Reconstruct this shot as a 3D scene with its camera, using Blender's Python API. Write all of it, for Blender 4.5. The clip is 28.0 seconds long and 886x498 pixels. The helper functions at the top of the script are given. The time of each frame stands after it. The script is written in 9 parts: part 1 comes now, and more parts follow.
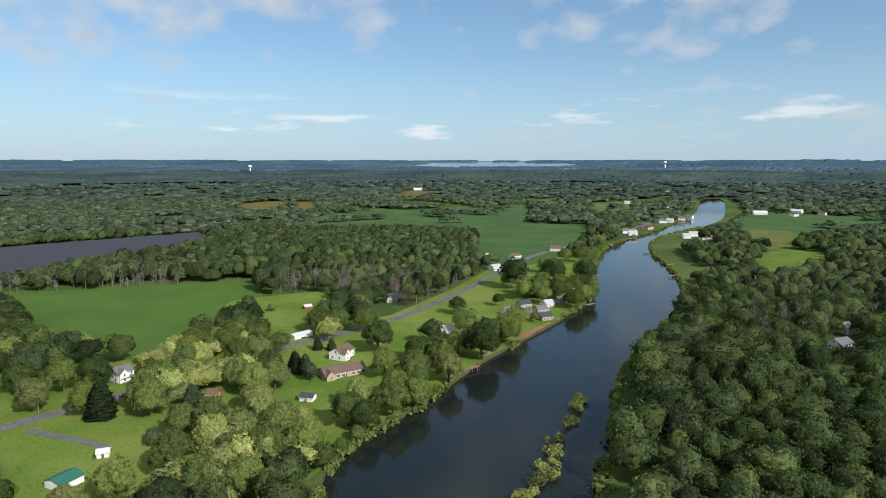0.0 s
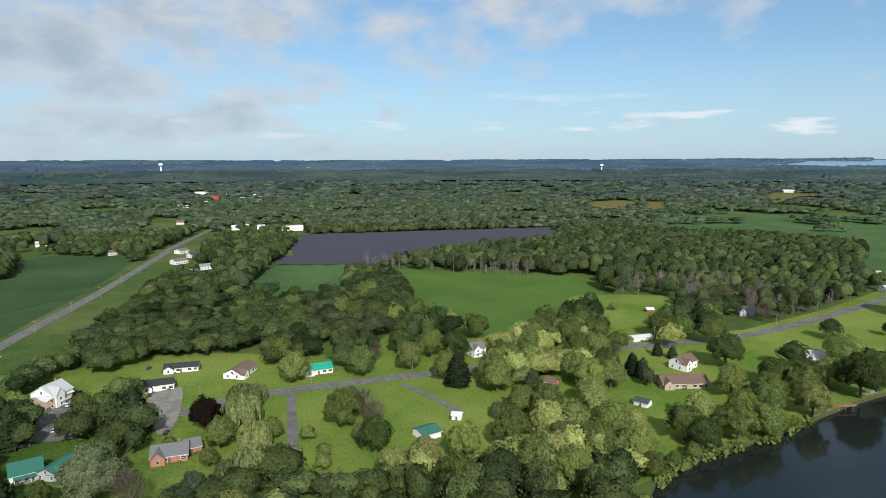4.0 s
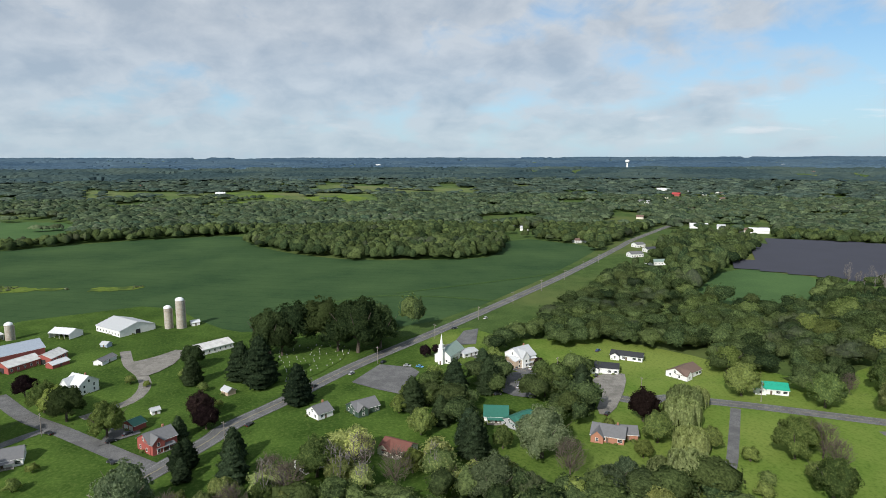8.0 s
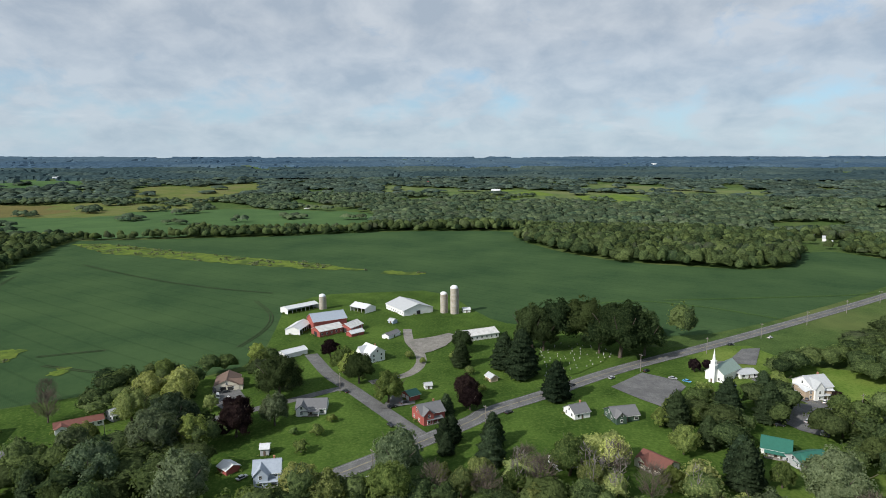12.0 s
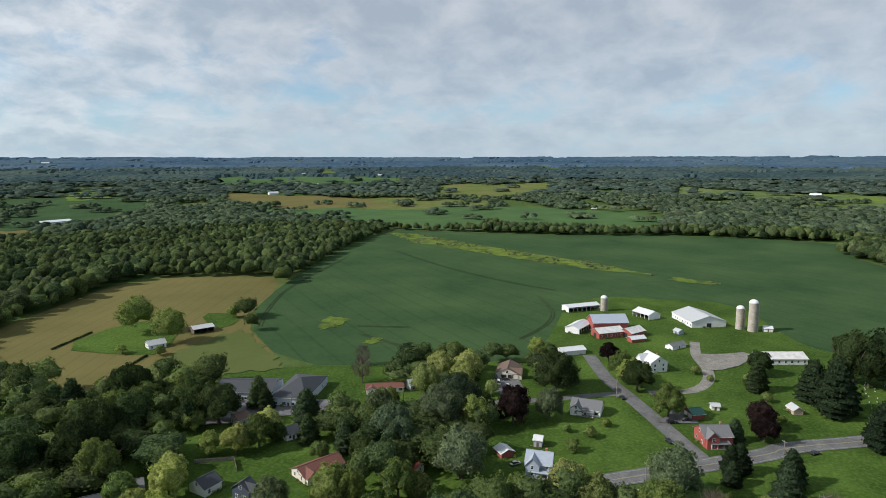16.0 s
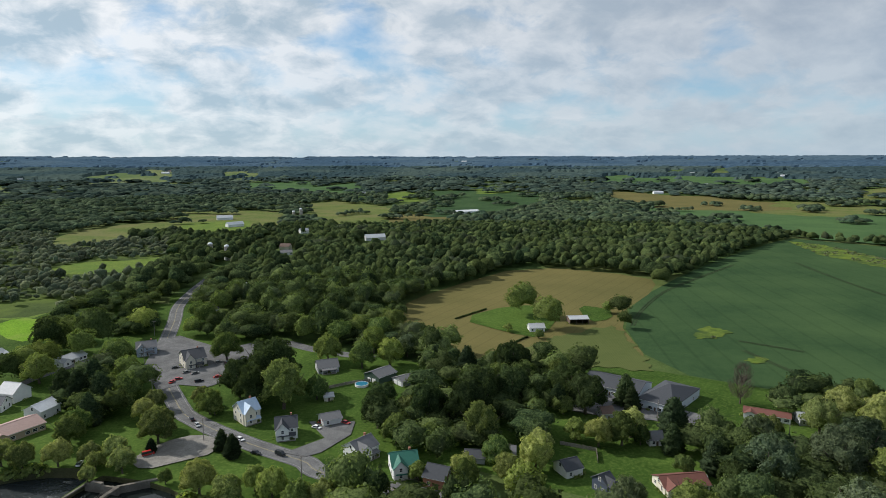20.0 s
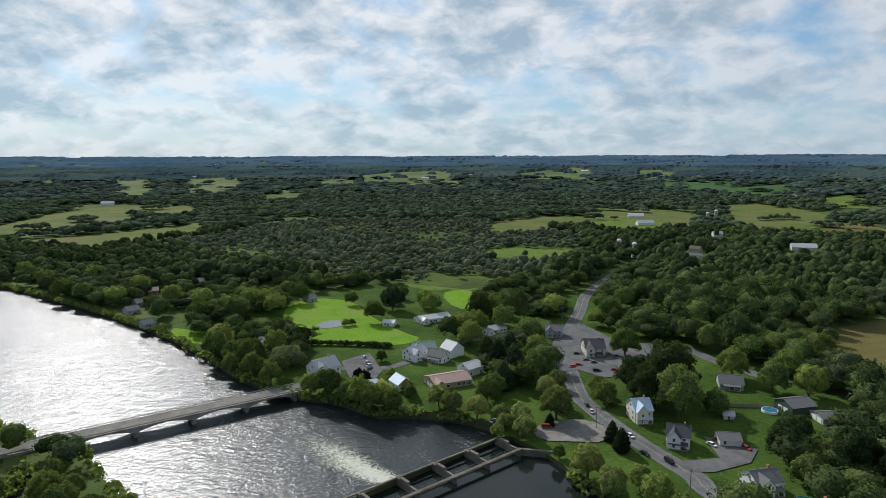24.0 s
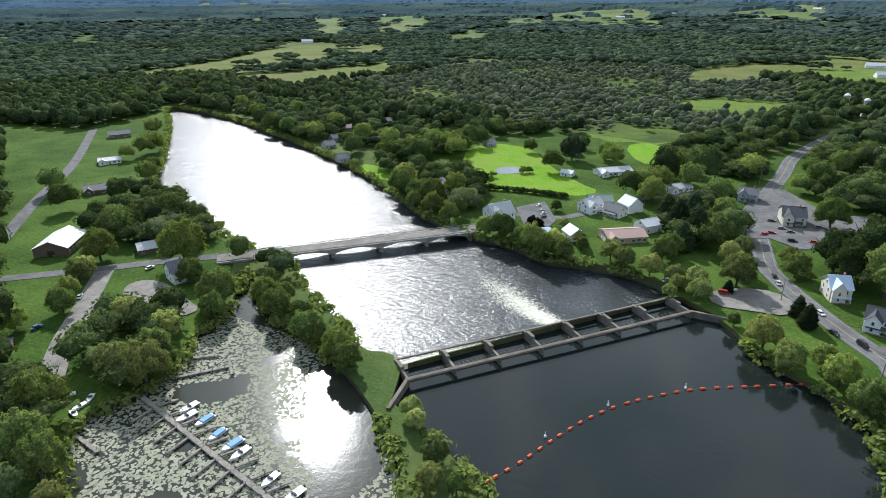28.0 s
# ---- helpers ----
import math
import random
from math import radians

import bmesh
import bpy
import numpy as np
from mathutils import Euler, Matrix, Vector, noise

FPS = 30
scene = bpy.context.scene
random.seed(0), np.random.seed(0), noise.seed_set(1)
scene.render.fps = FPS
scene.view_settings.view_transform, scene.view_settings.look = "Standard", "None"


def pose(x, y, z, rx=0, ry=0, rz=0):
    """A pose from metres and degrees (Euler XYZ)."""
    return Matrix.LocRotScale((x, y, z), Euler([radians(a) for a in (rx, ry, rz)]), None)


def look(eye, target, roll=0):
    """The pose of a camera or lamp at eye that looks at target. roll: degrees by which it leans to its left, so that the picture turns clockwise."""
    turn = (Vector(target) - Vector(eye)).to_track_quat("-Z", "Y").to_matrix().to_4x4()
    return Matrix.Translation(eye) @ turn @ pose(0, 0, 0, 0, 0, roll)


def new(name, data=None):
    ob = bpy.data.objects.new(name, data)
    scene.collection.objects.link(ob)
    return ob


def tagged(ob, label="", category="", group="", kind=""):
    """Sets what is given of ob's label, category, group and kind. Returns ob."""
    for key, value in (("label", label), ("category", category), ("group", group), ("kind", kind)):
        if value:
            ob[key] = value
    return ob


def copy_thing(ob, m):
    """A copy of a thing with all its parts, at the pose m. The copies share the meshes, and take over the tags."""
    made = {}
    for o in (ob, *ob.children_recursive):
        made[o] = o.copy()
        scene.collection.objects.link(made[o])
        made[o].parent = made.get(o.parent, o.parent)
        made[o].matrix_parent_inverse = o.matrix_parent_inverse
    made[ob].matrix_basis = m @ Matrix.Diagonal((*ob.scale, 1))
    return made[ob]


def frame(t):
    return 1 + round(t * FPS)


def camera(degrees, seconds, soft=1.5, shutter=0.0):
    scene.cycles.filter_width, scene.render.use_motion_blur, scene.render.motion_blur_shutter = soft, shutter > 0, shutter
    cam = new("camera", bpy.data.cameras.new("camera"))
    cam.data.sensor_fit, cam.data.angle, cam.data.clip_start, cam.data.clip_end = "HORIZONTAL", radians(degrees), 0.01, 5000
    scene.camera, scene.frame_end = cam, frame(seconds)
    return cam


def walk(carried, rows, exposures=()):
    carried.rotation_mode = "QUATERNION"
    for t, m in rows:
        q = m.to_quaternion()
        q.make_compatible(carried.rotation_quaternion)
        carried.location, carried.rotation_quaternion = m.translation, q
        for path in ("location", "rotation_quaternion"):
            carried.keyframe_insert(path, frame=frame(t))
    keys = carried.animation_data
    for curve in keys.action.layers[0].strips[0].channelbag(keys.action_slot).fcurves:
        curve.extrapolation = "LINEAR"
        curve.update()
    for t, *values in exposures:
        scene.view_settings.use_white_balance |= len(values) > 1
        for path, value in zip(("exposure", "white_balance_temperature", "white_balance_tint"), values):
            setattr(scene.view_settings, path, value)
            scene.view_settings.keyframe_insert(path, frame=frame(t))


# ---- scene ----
# camera: it hovers over the river and turns where it stands
EYE = Vector((0.0, 0.0, 119.0))
cam = camera(70.85, 28.0, soft=0.9)
ROWS = [
    (0.0, 0.0, -7.83, -0.01),
    (0.5, 2.36, -7.84, -0.07),
    (1.0, 5.1, -7.82, -0.05),
    (1.5, 8.56, -7.82, -0.07),
    (2.0, 12.87, -7.8, -0.13),
    (2.5, 17.51, -7.77, -0.12),
    (3.0, 22.13, -7.81, -0.13),
    (3.5, 26.63, -7.83, -0.18),
    (5.5, 45.98, -8.08, -0.04),
    (6.0, 51.03, -8.08, -0.06),
    (6.5, 56.19, -8.07, -0.14),
    (7.0, 61.31, -8.07, -0.09),
    (7.5, 66.63, -8.09, -0.09),
    (8.0, 71.79, -8.07, -0.14),
    (8.5, 76.39, -8.07, -0.14),
    (9.0, 79.23, -8.08, -0.15),
    (9.5, 81.01, -8.09, -0.14),
    (10.0, 83.35, -8.11, -0.11),
    (10.5, 86.01, -8.11, -0.09),
    (11.0, 89.22, -8.12, -0.11),
    (11.5, 92.7, -8.16, -0.08),
    (12.0, 96.23, -8.13, -0.05),
    (12.5, 99.5, -8.12, -0.08),
    (13.0, 102.93, -8.13, -0.05),
    (13.5, 106.34, -8.13, -0.07),
    (15.5, 118.96, -8.12, -0.1),
    (16.0, 122.24, -8.12, -0.09),
    (16.5, 125.8, -8.12, -0.09),
    (17.0, 129.61, -8.11, -0.13),
    (17.5, 133.42, -8.12, -0.13),
    (18.0, 137.89, -8.13, -0.16),
    (18.5, 142.51, -8.18, -0.13),
    (19.0, 147.16, -8.15, -0.05),
    (19.5, 151.76, -8.16, -0.1),
    (20.0, 156.45, -8.18, -0.1),
    (20.5, 161.3, -8.19, -0.11),
    (21.0, 166.15, -8.2, -0.16),
    (21.5, 170.77, -8.22, -0.12),
    (22.0, 175.26, -8.21, -0.2),
    (22.5, 179.8, -8.23, -0.22),
    (24.5, 197.08, -8.23, -0.18),
    (25.0, 200.85, -8.25, -0.21),
    (25.5, 204.63, -8.29, -0.25),
    (26.0, 208.34, -8.3, -0.24),
    (26.5, 209.68, -8.3, -0.25),
    (27.0, 209.68, -10.28, -0.23),
    (27.5, 209.71, -16.16, -0.36),
    (28.0, 209.78, -22.07, -0.49),
]


def heading(yaw, pitch):
    a, b = radians(yaw), radians(pitch)
    return Vector((-math.sin(a) * math.cos(b), math.cos(a) * math.cos(b), math.sin(b)))


EXPOSURES = [(0.0, 0.1, 6300, 10), (22.0, 0.0, 6300, 10), (24.5, -0.22, 6050, 10), (26.5, -0.24, 6000, 10), (27.1, -0.18, 6000, 10), (27.7, 0.36, 5900, 10), (28.0, 0.58, 5900, 10)]
walk(cam, [(t, look(EYE, EYE + 10 * heading(yaw, pitch), roll)) for t, yaw, pitch, roll in ROWS], EXPOSURES)

# ---- sky, clouds and sun ----
SUN_AZ, SUN_EL = 223.6, 35.0


def math_node(tree, op, a, b=None, c=None, clamp=False):
    n = tree.nodes.new("ShaderNodeMath")
    n.operation, n.use_clamp = op, clamp
    for k, v in enumerate((a, b, c)):
        if v is None:
            continue
        if isinstance(v, (int, float)):
            n.inputs[k].default_value = v
        else:
            tree.links.new(v, n.inputs[k])
    return n.outputs[0]


def mix_color(tree, fac, a, b):
    n = tree.nodes.new("ShaderNodeMix")
    n.data_type = "RGBA"
    for k, v in ((0, fac), (6, a), (7, b)):
        if isinstance(v, (int, float)):
            n.inputs[k].default_value = v
        elif isinstance(v, tuple):
            n.inputs[k].default_value = (*v, 1)
        else:
            tree.links.new(v, n.inputs[k])
    return n.outputs[2]


def ramp(tree, fac, stops):
    n = tree.nodes.new("ShaderNodeValToRGB")
    e = n.color_ramp.elements
    while len(e) < len(stops):
        e.new(0.5)
    for k, (p, c) in enumerate(stops):
        e[k].position = p
        e[k].color = (*c, 1) if isinstance(c, tuple) else (c, c, c, 1)
    tree.links.new(fac, n.inputs[0])
    return n.outputs[0]


def noise_node(tree, vec, scale, detail=4.0, rough=0.55, distort=0.0):
    n = tree.nodes.new("ShaderNodeTexNoise")
    n.inputs["Scale"].default_value, n.inputs["Detail"].default_value = scale, detail
    n.inputs["Roughness"].default_value, n.inputs["Distortion"].default_value = rough, distort
    tree.links.new(vec, n.inputs["Vector"])
    return n.outputs["Fac"]


def build_sky():
    world = bpy.data.worlds.new("sky")
    scene.world = world
    world.use_nodes = True
    tr = world.node_tree
    tr.nodes.clear()
    ln = tr.links.new
    sky = tr.nodes.new("ShaderNodeTexSky")
    sky.sky_type, sky.sun_disc = "NISHITA", False
    sky.sun_elevation, sky.sun_rotation = radians(SUN_EL), radians(-SUN_AZ)
    sky.altitude, sky.air_density, sky.dust_density, sky.ozone_density = 100, 1.0, 0.6, 3.0
    co = tr.nodes.new("ShaderNodeTexCoord").outputs["Generated"]
    sep = tr.nodes.new("ShaderNodeSeparateXYZ")
    ln(co, sep.inputs[0])
    x, y, z = sep.outputs
    up = math_node(tr, "MAXIMUM", z, 0.0)
    den = math_node(tr, "ADD", up, 0.42)
    comb = tr.nodes.new("ShaderNodeCombineXYZ")
    ln(math_node(tr, "DIVIDE", x, den), comb.inputs[0])
    ln(math_node(tr, "DIVIDE", y, den), comb.inputs[1])
    deck = comb.outputs[0]
    # the sheet of cloud thickens from the clear north-east to the south-west
    side = math_node(tr, "ADD", math_node(tr, "MULTIPLY", x, -0.1), math_node(tr, "MULTIPLY", y, -0.995))
    cover = ramp(tr, math_node(tr, "MULTIPLY_ADD", side, 0.5, 0.5), [(0.0, 0.30), (0.06, 0.38), (0.17, 0.72), (0.34, 1.06), (0.7, 1.12), (1.0, 0.96)])
    cover = math_node(tr, "ADD", cover, ramp(tr, z, [(0.14, 0.0), (0.24, 0.22)]))
    big = noise_node(tr, deck, 2.7, 3, 0.5, 0.2)
    fine = noise_node(tr, deck, 8.0, 7, 0.6, 0.25)
    cell = tr.nodes.new("ShaderNodeTexVoronoi")
    cell.feature = "SMOOTH_F1"
    cell.inputs["Scale"].default_value, cell.inputs["Smoothness"].default_value = 6.4, 0.5
    warp = tr.nodes.new("ShaderNodeVectorMath")
    warp.operation = "MULTIPLY_ADD"
    spin = tr.nodes.new("ShaderNodeTexNoise")
    spin.inputs["Scale"].default_value, spin.inputs["Detail"].default_value = 4.2, 5
    ln(deck, spin.inputs["Vector"])
    ln(spin.outputs["Color"], warp.inputs[0])
    warp.inputs[1].default_value = (0.22, 0.22, 0.22)
    ln(deck, warp.inputs[2])
    ln(warp.outputs[0], cell.inputs["Vector"])
    heapy = math_node(tr, "SUBTRACT", 0.85, cell.outputs["Distance"])
    dens = math_node(tr, "ADD", math_node(tr, "ADD", math_node(tr, "MULTIPLY", big, 0.50), math_node(tr, "MULTIPLY", fine, 0.30)), math_node(tr, "MULTIPLY", heapy, 0.22))
    edge = math_node(tr, "MULTIPLY_ADD", cover, -0.27, 0.61)
    mask = math_node(tr, "MULTIPLY", math_node(tr, "SUBTRACT", dens, edge), 7.0, clamp=True)
    # small heaped clouds low over the skyline
    el = tr.nodes.new("ShaderNodeCombineXYZ")
    ln(math_node(tr, "MULTIPLY", x, 5.0), el.inputs[0])
    ln(math_node(tr, "MULTIPLY", y, 5.0), el.inputs[1])
    ln(math_node(tr, "MULTIPLY", z, 30.0), el.inputs[2])
    puff = noise_node(tr, el.outputs[0], 1.5, 6, 0.55)
    low = ramp(tr, z, [(0.0, 0.0), (0.02, 0.0), (0.04, 1.0), (0.075, 0.8), (0.12, 0.0)])
    heap = math_node(tr, "MULTIPLY", math_node(tr, "MULTIPLY", math_node(tr, "SUBTRACT", puff, 0.575), 9.0, clamp=True), low)
    heap = math_node(tr, "MULTIPLY", heap, math_node(tr, "SUBTRACT", 1.0, math_node(tr, "MULTIPLY", cover, 0.8)))
    # thick parts of the sheet are grey below, thin parts bright, most of all round the sun
    thick = math_node(tr, "SUBTRACT", dens, edge)
    toward = math_node(tr, "ADD", math_node(tr, "MULTIPLY", x, 0.69), math_node(tr, "MULTIPLY", y, -0.72))
    glare = ramp(tr, math_node(tr, "MULTIPLY_ADD", toward, 0.5, 0.5), [(0.5, 0.0), (1.0, 1.0)])
    body = mix_color(tr, ramp(tr, math_node(tr, "MULTIPLY_ADD", fine, 0.8, math_node(tr, "MULTIPLY", thick, -0.9)), [(0.10, 0.0), (0.33, 1.0)]), (0.38, 0.44, 0.51), (0.56, 0.60, 0.64))
    sunlit = mix_color(tr, ramp(tr, math_node(tr, "MULTIPLY_ADD", fine, 0.9, math_node(tr, "MULTIPLY", thick, -0.8)), [(0.22, 0.0), (0.40, 1.0)]), (0.43, 0.55, 0.63), (1.0, 1.0, 0.99))
    white = mix_color(tr, glare, body, sunlit)
    gain = tr.nodes.new("ShaderNodeVectorMath")
    gain.operation = "MULTIPLY"
    gain.inputs[1].default_value = (0.092, 0.107, 0.110)
    ln(sky.outputs[0], gain.inputs[0])
    # pale veil towards the skyline
    veil = ramp(tr, z, [(0.0, 0.75), (0.06, 0.55), (0.16, 0.2), (0.4, 0.1)])
    base = mix_color(tr, veil, gain.outputs[0], (0.44, 0.59, 0.73))
    c = mix_color(tr, math_node(tr, "MULTIPLY", mask, ramp(tr, z, [(0.0, 0.45), (0.06, 0.72), (0.2, 0.96)])), base, white)
    c = mix_color(tr, heap, c, (0.86, 0.86, 0.86))
    c = mix_color(tr, ramp(tr, z, [(0.0, 1.0), (0.001, 0.0)]), c, (0.05, 0.09, 0.13))
    bg = tr.nodes.new("ShaderNodeBackground")
    bg.inputs["Strength"].default_value = 1.0
    ln(c, bg.inputs[0])
    out = tr.nodes.new("ShaderNodeOutputWorld")
    ln(bg.outputs[0], out.inputs[0])


build_sky()
lamp = bpy.data.lights.new("sun", "SUN")
lamp.energy, lamp.angle, lamp.color = 4.8, radians(0.6), (1.0, 0.95, 0.87)
sun = new("sun", lamp)
sun.matrix_world = look((0, 0, 0), tuple(-heading(SUN_AZ, SUN_EL)))
sun.location = 900 * heading(SUN_AZ, SUN_EL)

# ---- materials ----
def material(name, rough=0.9, spec=0.2, metal=0.0):
    m = bpy.data.materials.new(name)
    m.use_nodes = True
    b = m.node_tree.nodes["Principled BSDF"]
    b.inputs["Roughness"].default_value, b.inputs["Metallic"].default_value = rough, metal
    b.inputs["Specular IOR Level"].default_value = spec
    return m, m.node_tree, b


def place_of(tr):
    return tr.nodes.new("ShaderNodeNewGeometry").outputs["Position"]


def bump(tr, b, height, strength, dist):
    n = tr.nodes.new("ShaderNodeBump")
    n.inputs["Strength"].default_value, n.inputs["Distance"].default_value = strength, dist
    tr.links.new(height, n.inputs["Height"])
    tr.links.new(n.outputs[0], b.inputs["Normal"])


def mottled(name, a, b, scale, c=None, scale2=None, rough=0.95, spec=0.03, amount=0.5, relief=0.0):
    """Two colours mixed at one scale, and a third in patches at another."""
    m, tr, s = material(name, rough, spec)
    pos = place_of(tr)
    col = mix_color(tr, ramp(tr, noise_node(tr, pos, scale, 6, 0.6), [(0.35, 0.0), (0.65, 1.0)]), a, b)
    grain = noise_node(tr, pos, scale * 11, 4, 0.7)
    col = mix_color(tr, ramp(tr, grain, [(0.36, 0.45), (0.5, 0.0)]), col, tuple(0.5 * v for v in a))
    col = mix_color(tr, ramp(tr, grain, [(0.5, 0.0), (0.66, 0.4)]), col, tuple(1.5 * v for v in b))
    if c:
        col = mix_color(tr, math_node(tr, "MULTIPLY", ramp(tr, noise_node(tr, pos, scale2, 4, 0.6), [(0.45, 0.0), (0.62, 1.0)]), amount), col, c)
    tr.links.new(col, s.inputs["Base Color"])
    if relief:
        bump(tr, s, noise_node(tr, pos, scale * 3, 3), 0.6, relief)
    return m


def leaf_material(name, dark, light, fleck=None, through_light=0.40, grain=0.95, relief=0.5):
    """Foliage: each crown in its own tone and hue, single sprays paler or darker, leaf clumps in relief."""
    m, tr, s = material(name, 1.0, 0.0)
    geo = tr.nodes.new("ShaderNodeNewGeometry")
    pos = geo.outputs["Position"]
    own = tr.nodes.new("ShaderNodeAttribute")
    own.attribute_name = "tree"
    tree = math_node(tr, "FRACT", math_node(tr, "ADD", own.outputs["Fac"], tr.nodes.new("ShaderNodeObjectInfo").outputs["Random"]))
    hue = math_node(tr, "FRACT", math_node(tr, "MULTIPLY", tree, 7.31))
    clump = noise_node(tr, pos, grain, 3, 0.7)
    tone = math_node(tr, "MULTIPLY_ADD", tree, 0.55, math_node(tr, "MULTIPLY", geo.outputs["Random Per Island"], 0.35))
    tone = math_node(tr, "MULTIPLY_ADD", clump, 0.30, tone)
    col = mix_color(tr, ramp(tr, tone, [(0.25, 0.0), (0.95, 1.0)]), dark, light)
    col = mix_color(tr, ramp(tr, hue, [(0.62, 0.0), (1.0, 0.4)]), col, (light[0] * 1.06, light[1] * 1.06, light[2] * 0.75))
    col = mix_color(tr, ramp(tr, hue, [(0.0, 0.5), (0.3, 0.0)]), col, (dark[0] * 0.85, dark[1] * 0.95, dark[2] * 1.15))
    # shade between leaf clumps and light on their tips put into the colour
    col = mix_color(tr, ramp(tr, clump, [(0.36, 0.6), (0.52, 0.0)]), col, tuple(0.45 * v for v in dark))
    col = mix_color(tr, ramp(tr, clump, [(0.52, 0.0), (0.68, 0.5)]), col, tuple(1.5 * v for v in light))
    if fleck:
        col = mix_color(tr, math_node(tr, "MULTIPLY", ramp(tr, noise_node(tr, pos, 0.02, 4, 0.65), [(0.57, 0.0), (0.70, 1.0)]), 0.5), col, fleck)
    bright = tr.nodes.new("ShaderNodeVectorMath")
    bright.operation = "SCALE"
    tr.links.new(col, bright.inputs[0])
    tr.links.new(math_node(tr, "MULTIPLY_ADD", math_node(tr, "FRACT", math_node(tr, "MULTIPLY", tree, 13.7)), 0.8, 0.66), bright.inputs["Scale"])
    col = bright.outputs[0]
    tr.links.new(col, s.inputs["Base Color"])
    bump(tr, s, clump, 1.0, relief)
    t = tr.nodes.new("ShaderNodeBsdfTranslucent")
    glow = tr.nodes.new("ShaderNodeVectorMath")
    glow.operation = "MULTIPLY"
    glow.inputs[1].default_value = (1.35, 1.45, 0.7)
    tr.links.new(col, glow.inputs[0])
    tr.links.new(glow.outputs[0], t.inputs[0])
    mx = tr.nodes.new("ShaderNodeMixShader")
    mx.inputs[0].default_value = through_light
    tr.links.new(s.outputs[0], mx.inputs[1])
    tr.links.new(t.outputs[0], mx.inputs[2])
    tr.links.new(mx.outputs[0], tr.nodes["Material Output"].inputs["Surface"])
    return m


def field_material(name, a, b, angle, row, tracks=0.0):
    """A crop field: sown rows, broad patches, and pale wheel tracks."""
    m, tr, s = material(name, 0.95, 0.02)
    pos = place_of(tr)
    mp = tr.nodes.new("ShaderNodeMapping")
    mp.inputs["Rotation"].default_value[2] = radians(angle)
    tr.links.new(pos, mp.inputs["Vector"])
    w = tr.nodes.new("ShaderNodeTexWave")
    w.inputs["Scale"].default_value, w.inputs["Distortion"].default_value = row, 1.2
    w.inputs["Detail Scale"].default_value = 0.3
    tr.links.new(mp.outputs[0], w.inputs["Vector"])
    f = math_node(tr, "ADD", math_node(tr, "MULTIPLY", noise_node(tr, pos, 0.012, 6, 0.6), 0.75), math_node(tr, "MULTIPLY", w.outputs["Fac"], 0.14))
    f = math_node(tr, "ADD", f, math_node(tr, "MULTIPLY", noise_node(tr, pos, 0.25, 4), 0.16))
    col = mix_color(tr, ramp(tr, f, [(0.36, 0.0), (0.7, 1.0)]), a, b)
    if tracks:
        lane = tr.nodes.new("ShaderNodeTexWave")
        lane.inputs["Scale"].default_value, lane.inputs["Distortion"].default_value = tracks, 6.0
        lane.inputs["Detail Scale"].default_value = 0.12
        tr.links.new(mp.outputs[0], lane.inputs["Vector"])
        col = mix_color(tr, ramp(tr, lane.outputs["Fac"], [(0.95, 0.0), (1.0, 0.22)]), col, tuple(0.5 * v for v in a))
    tr.links.new(col, s.inputs["Base Color"])
    return m


def water_material(name, rough, scale, height, tint=(0.020, 0.025, 0.025)):
    m, tr, s = material(name, rough, 0.5)
    s.inputs["Base Color"].default_value = (*tint, 1)
    s.inputs["IOR"].default_value = 1.33
    pos = place_of(tr)
    h = math_node(tr, "ADD", noise_node(tr, pos, scale, 4, 0.6, 0.5), math_node(tr, "MULTIPLY", noise_node(tr, pos, scale * 0.22, 3, 0.6, 0.6), 1.6))
    bump(tr, s, h, 1.0, height)
    return m


def paint(name, col, rough=0.6, dirt=0.25, spec=0.3, metal=0.0, scale=1.2):
    m, tr, s = material(name, rough, spec, metal)
    pos = place_of(tr)
    d = math_node(tr, "MULTIPLY", ramp(tr, noise_node(tr, pos, scale, 5, 0.65), [(0.4, 0.0), (0.75, 1.0)]), dirt)
    tr.links.new(mix_color(tr, d, col, tuple(0.45 * v for v in col)), s.inputs["Base Color"])
    return m


def lively_water():
    """Fast shallow river: short steep ripples, with sun glitter painted in as broken white flecks."""
    m = water_material("rippled river water", 0.27, 0.62, 0.32)
    tr = m.node_tree
    s = tr.nodes["Principled BSDF"]
    s.inputs["IOR"].default_value = 1.36
    s.inputs["Specular IOR Level"].default_value = 0.42
    pos = place_of(tr)
    # whitish noise puts sun glitter into the base colour
    f = math_node(tr, "ADD", math_node(tr, "MULTIPLY", noise_node(tr, pos, 0.9, 5, 0.7, 1.0), 0.6), math_node(tr, "MULTIPLY", noise_node(tr, pos, 0.05, 3), 0.4))
    tr.links.new(mix_color(tr, ramp(tr, f, [(0.58, 0.0), (0.68, 0.4)]), (0.026, 0.032, 0.034), (0.60, 0.61, 0.58)), s.inputs["Base Color"])
    return m


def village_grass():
    """Yard grass with light put into its colour: deep green village shade, yellower sun along the river to the
    north-east.
    """
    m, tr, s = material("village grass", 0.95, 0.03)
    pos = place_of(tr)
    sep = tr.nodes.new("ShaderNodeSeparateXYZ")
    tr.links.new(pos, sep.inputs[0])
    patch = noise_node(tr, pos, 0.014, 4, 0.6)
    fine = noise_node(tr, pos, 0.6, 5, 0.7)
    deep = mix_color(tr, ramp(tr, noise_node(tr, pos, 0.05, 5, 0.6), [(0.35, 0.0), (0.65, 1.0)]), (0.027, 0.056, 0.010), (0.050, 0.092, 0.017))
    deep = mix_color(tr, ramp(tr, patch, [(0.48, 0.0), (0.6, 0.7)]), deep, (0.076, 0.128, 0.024))
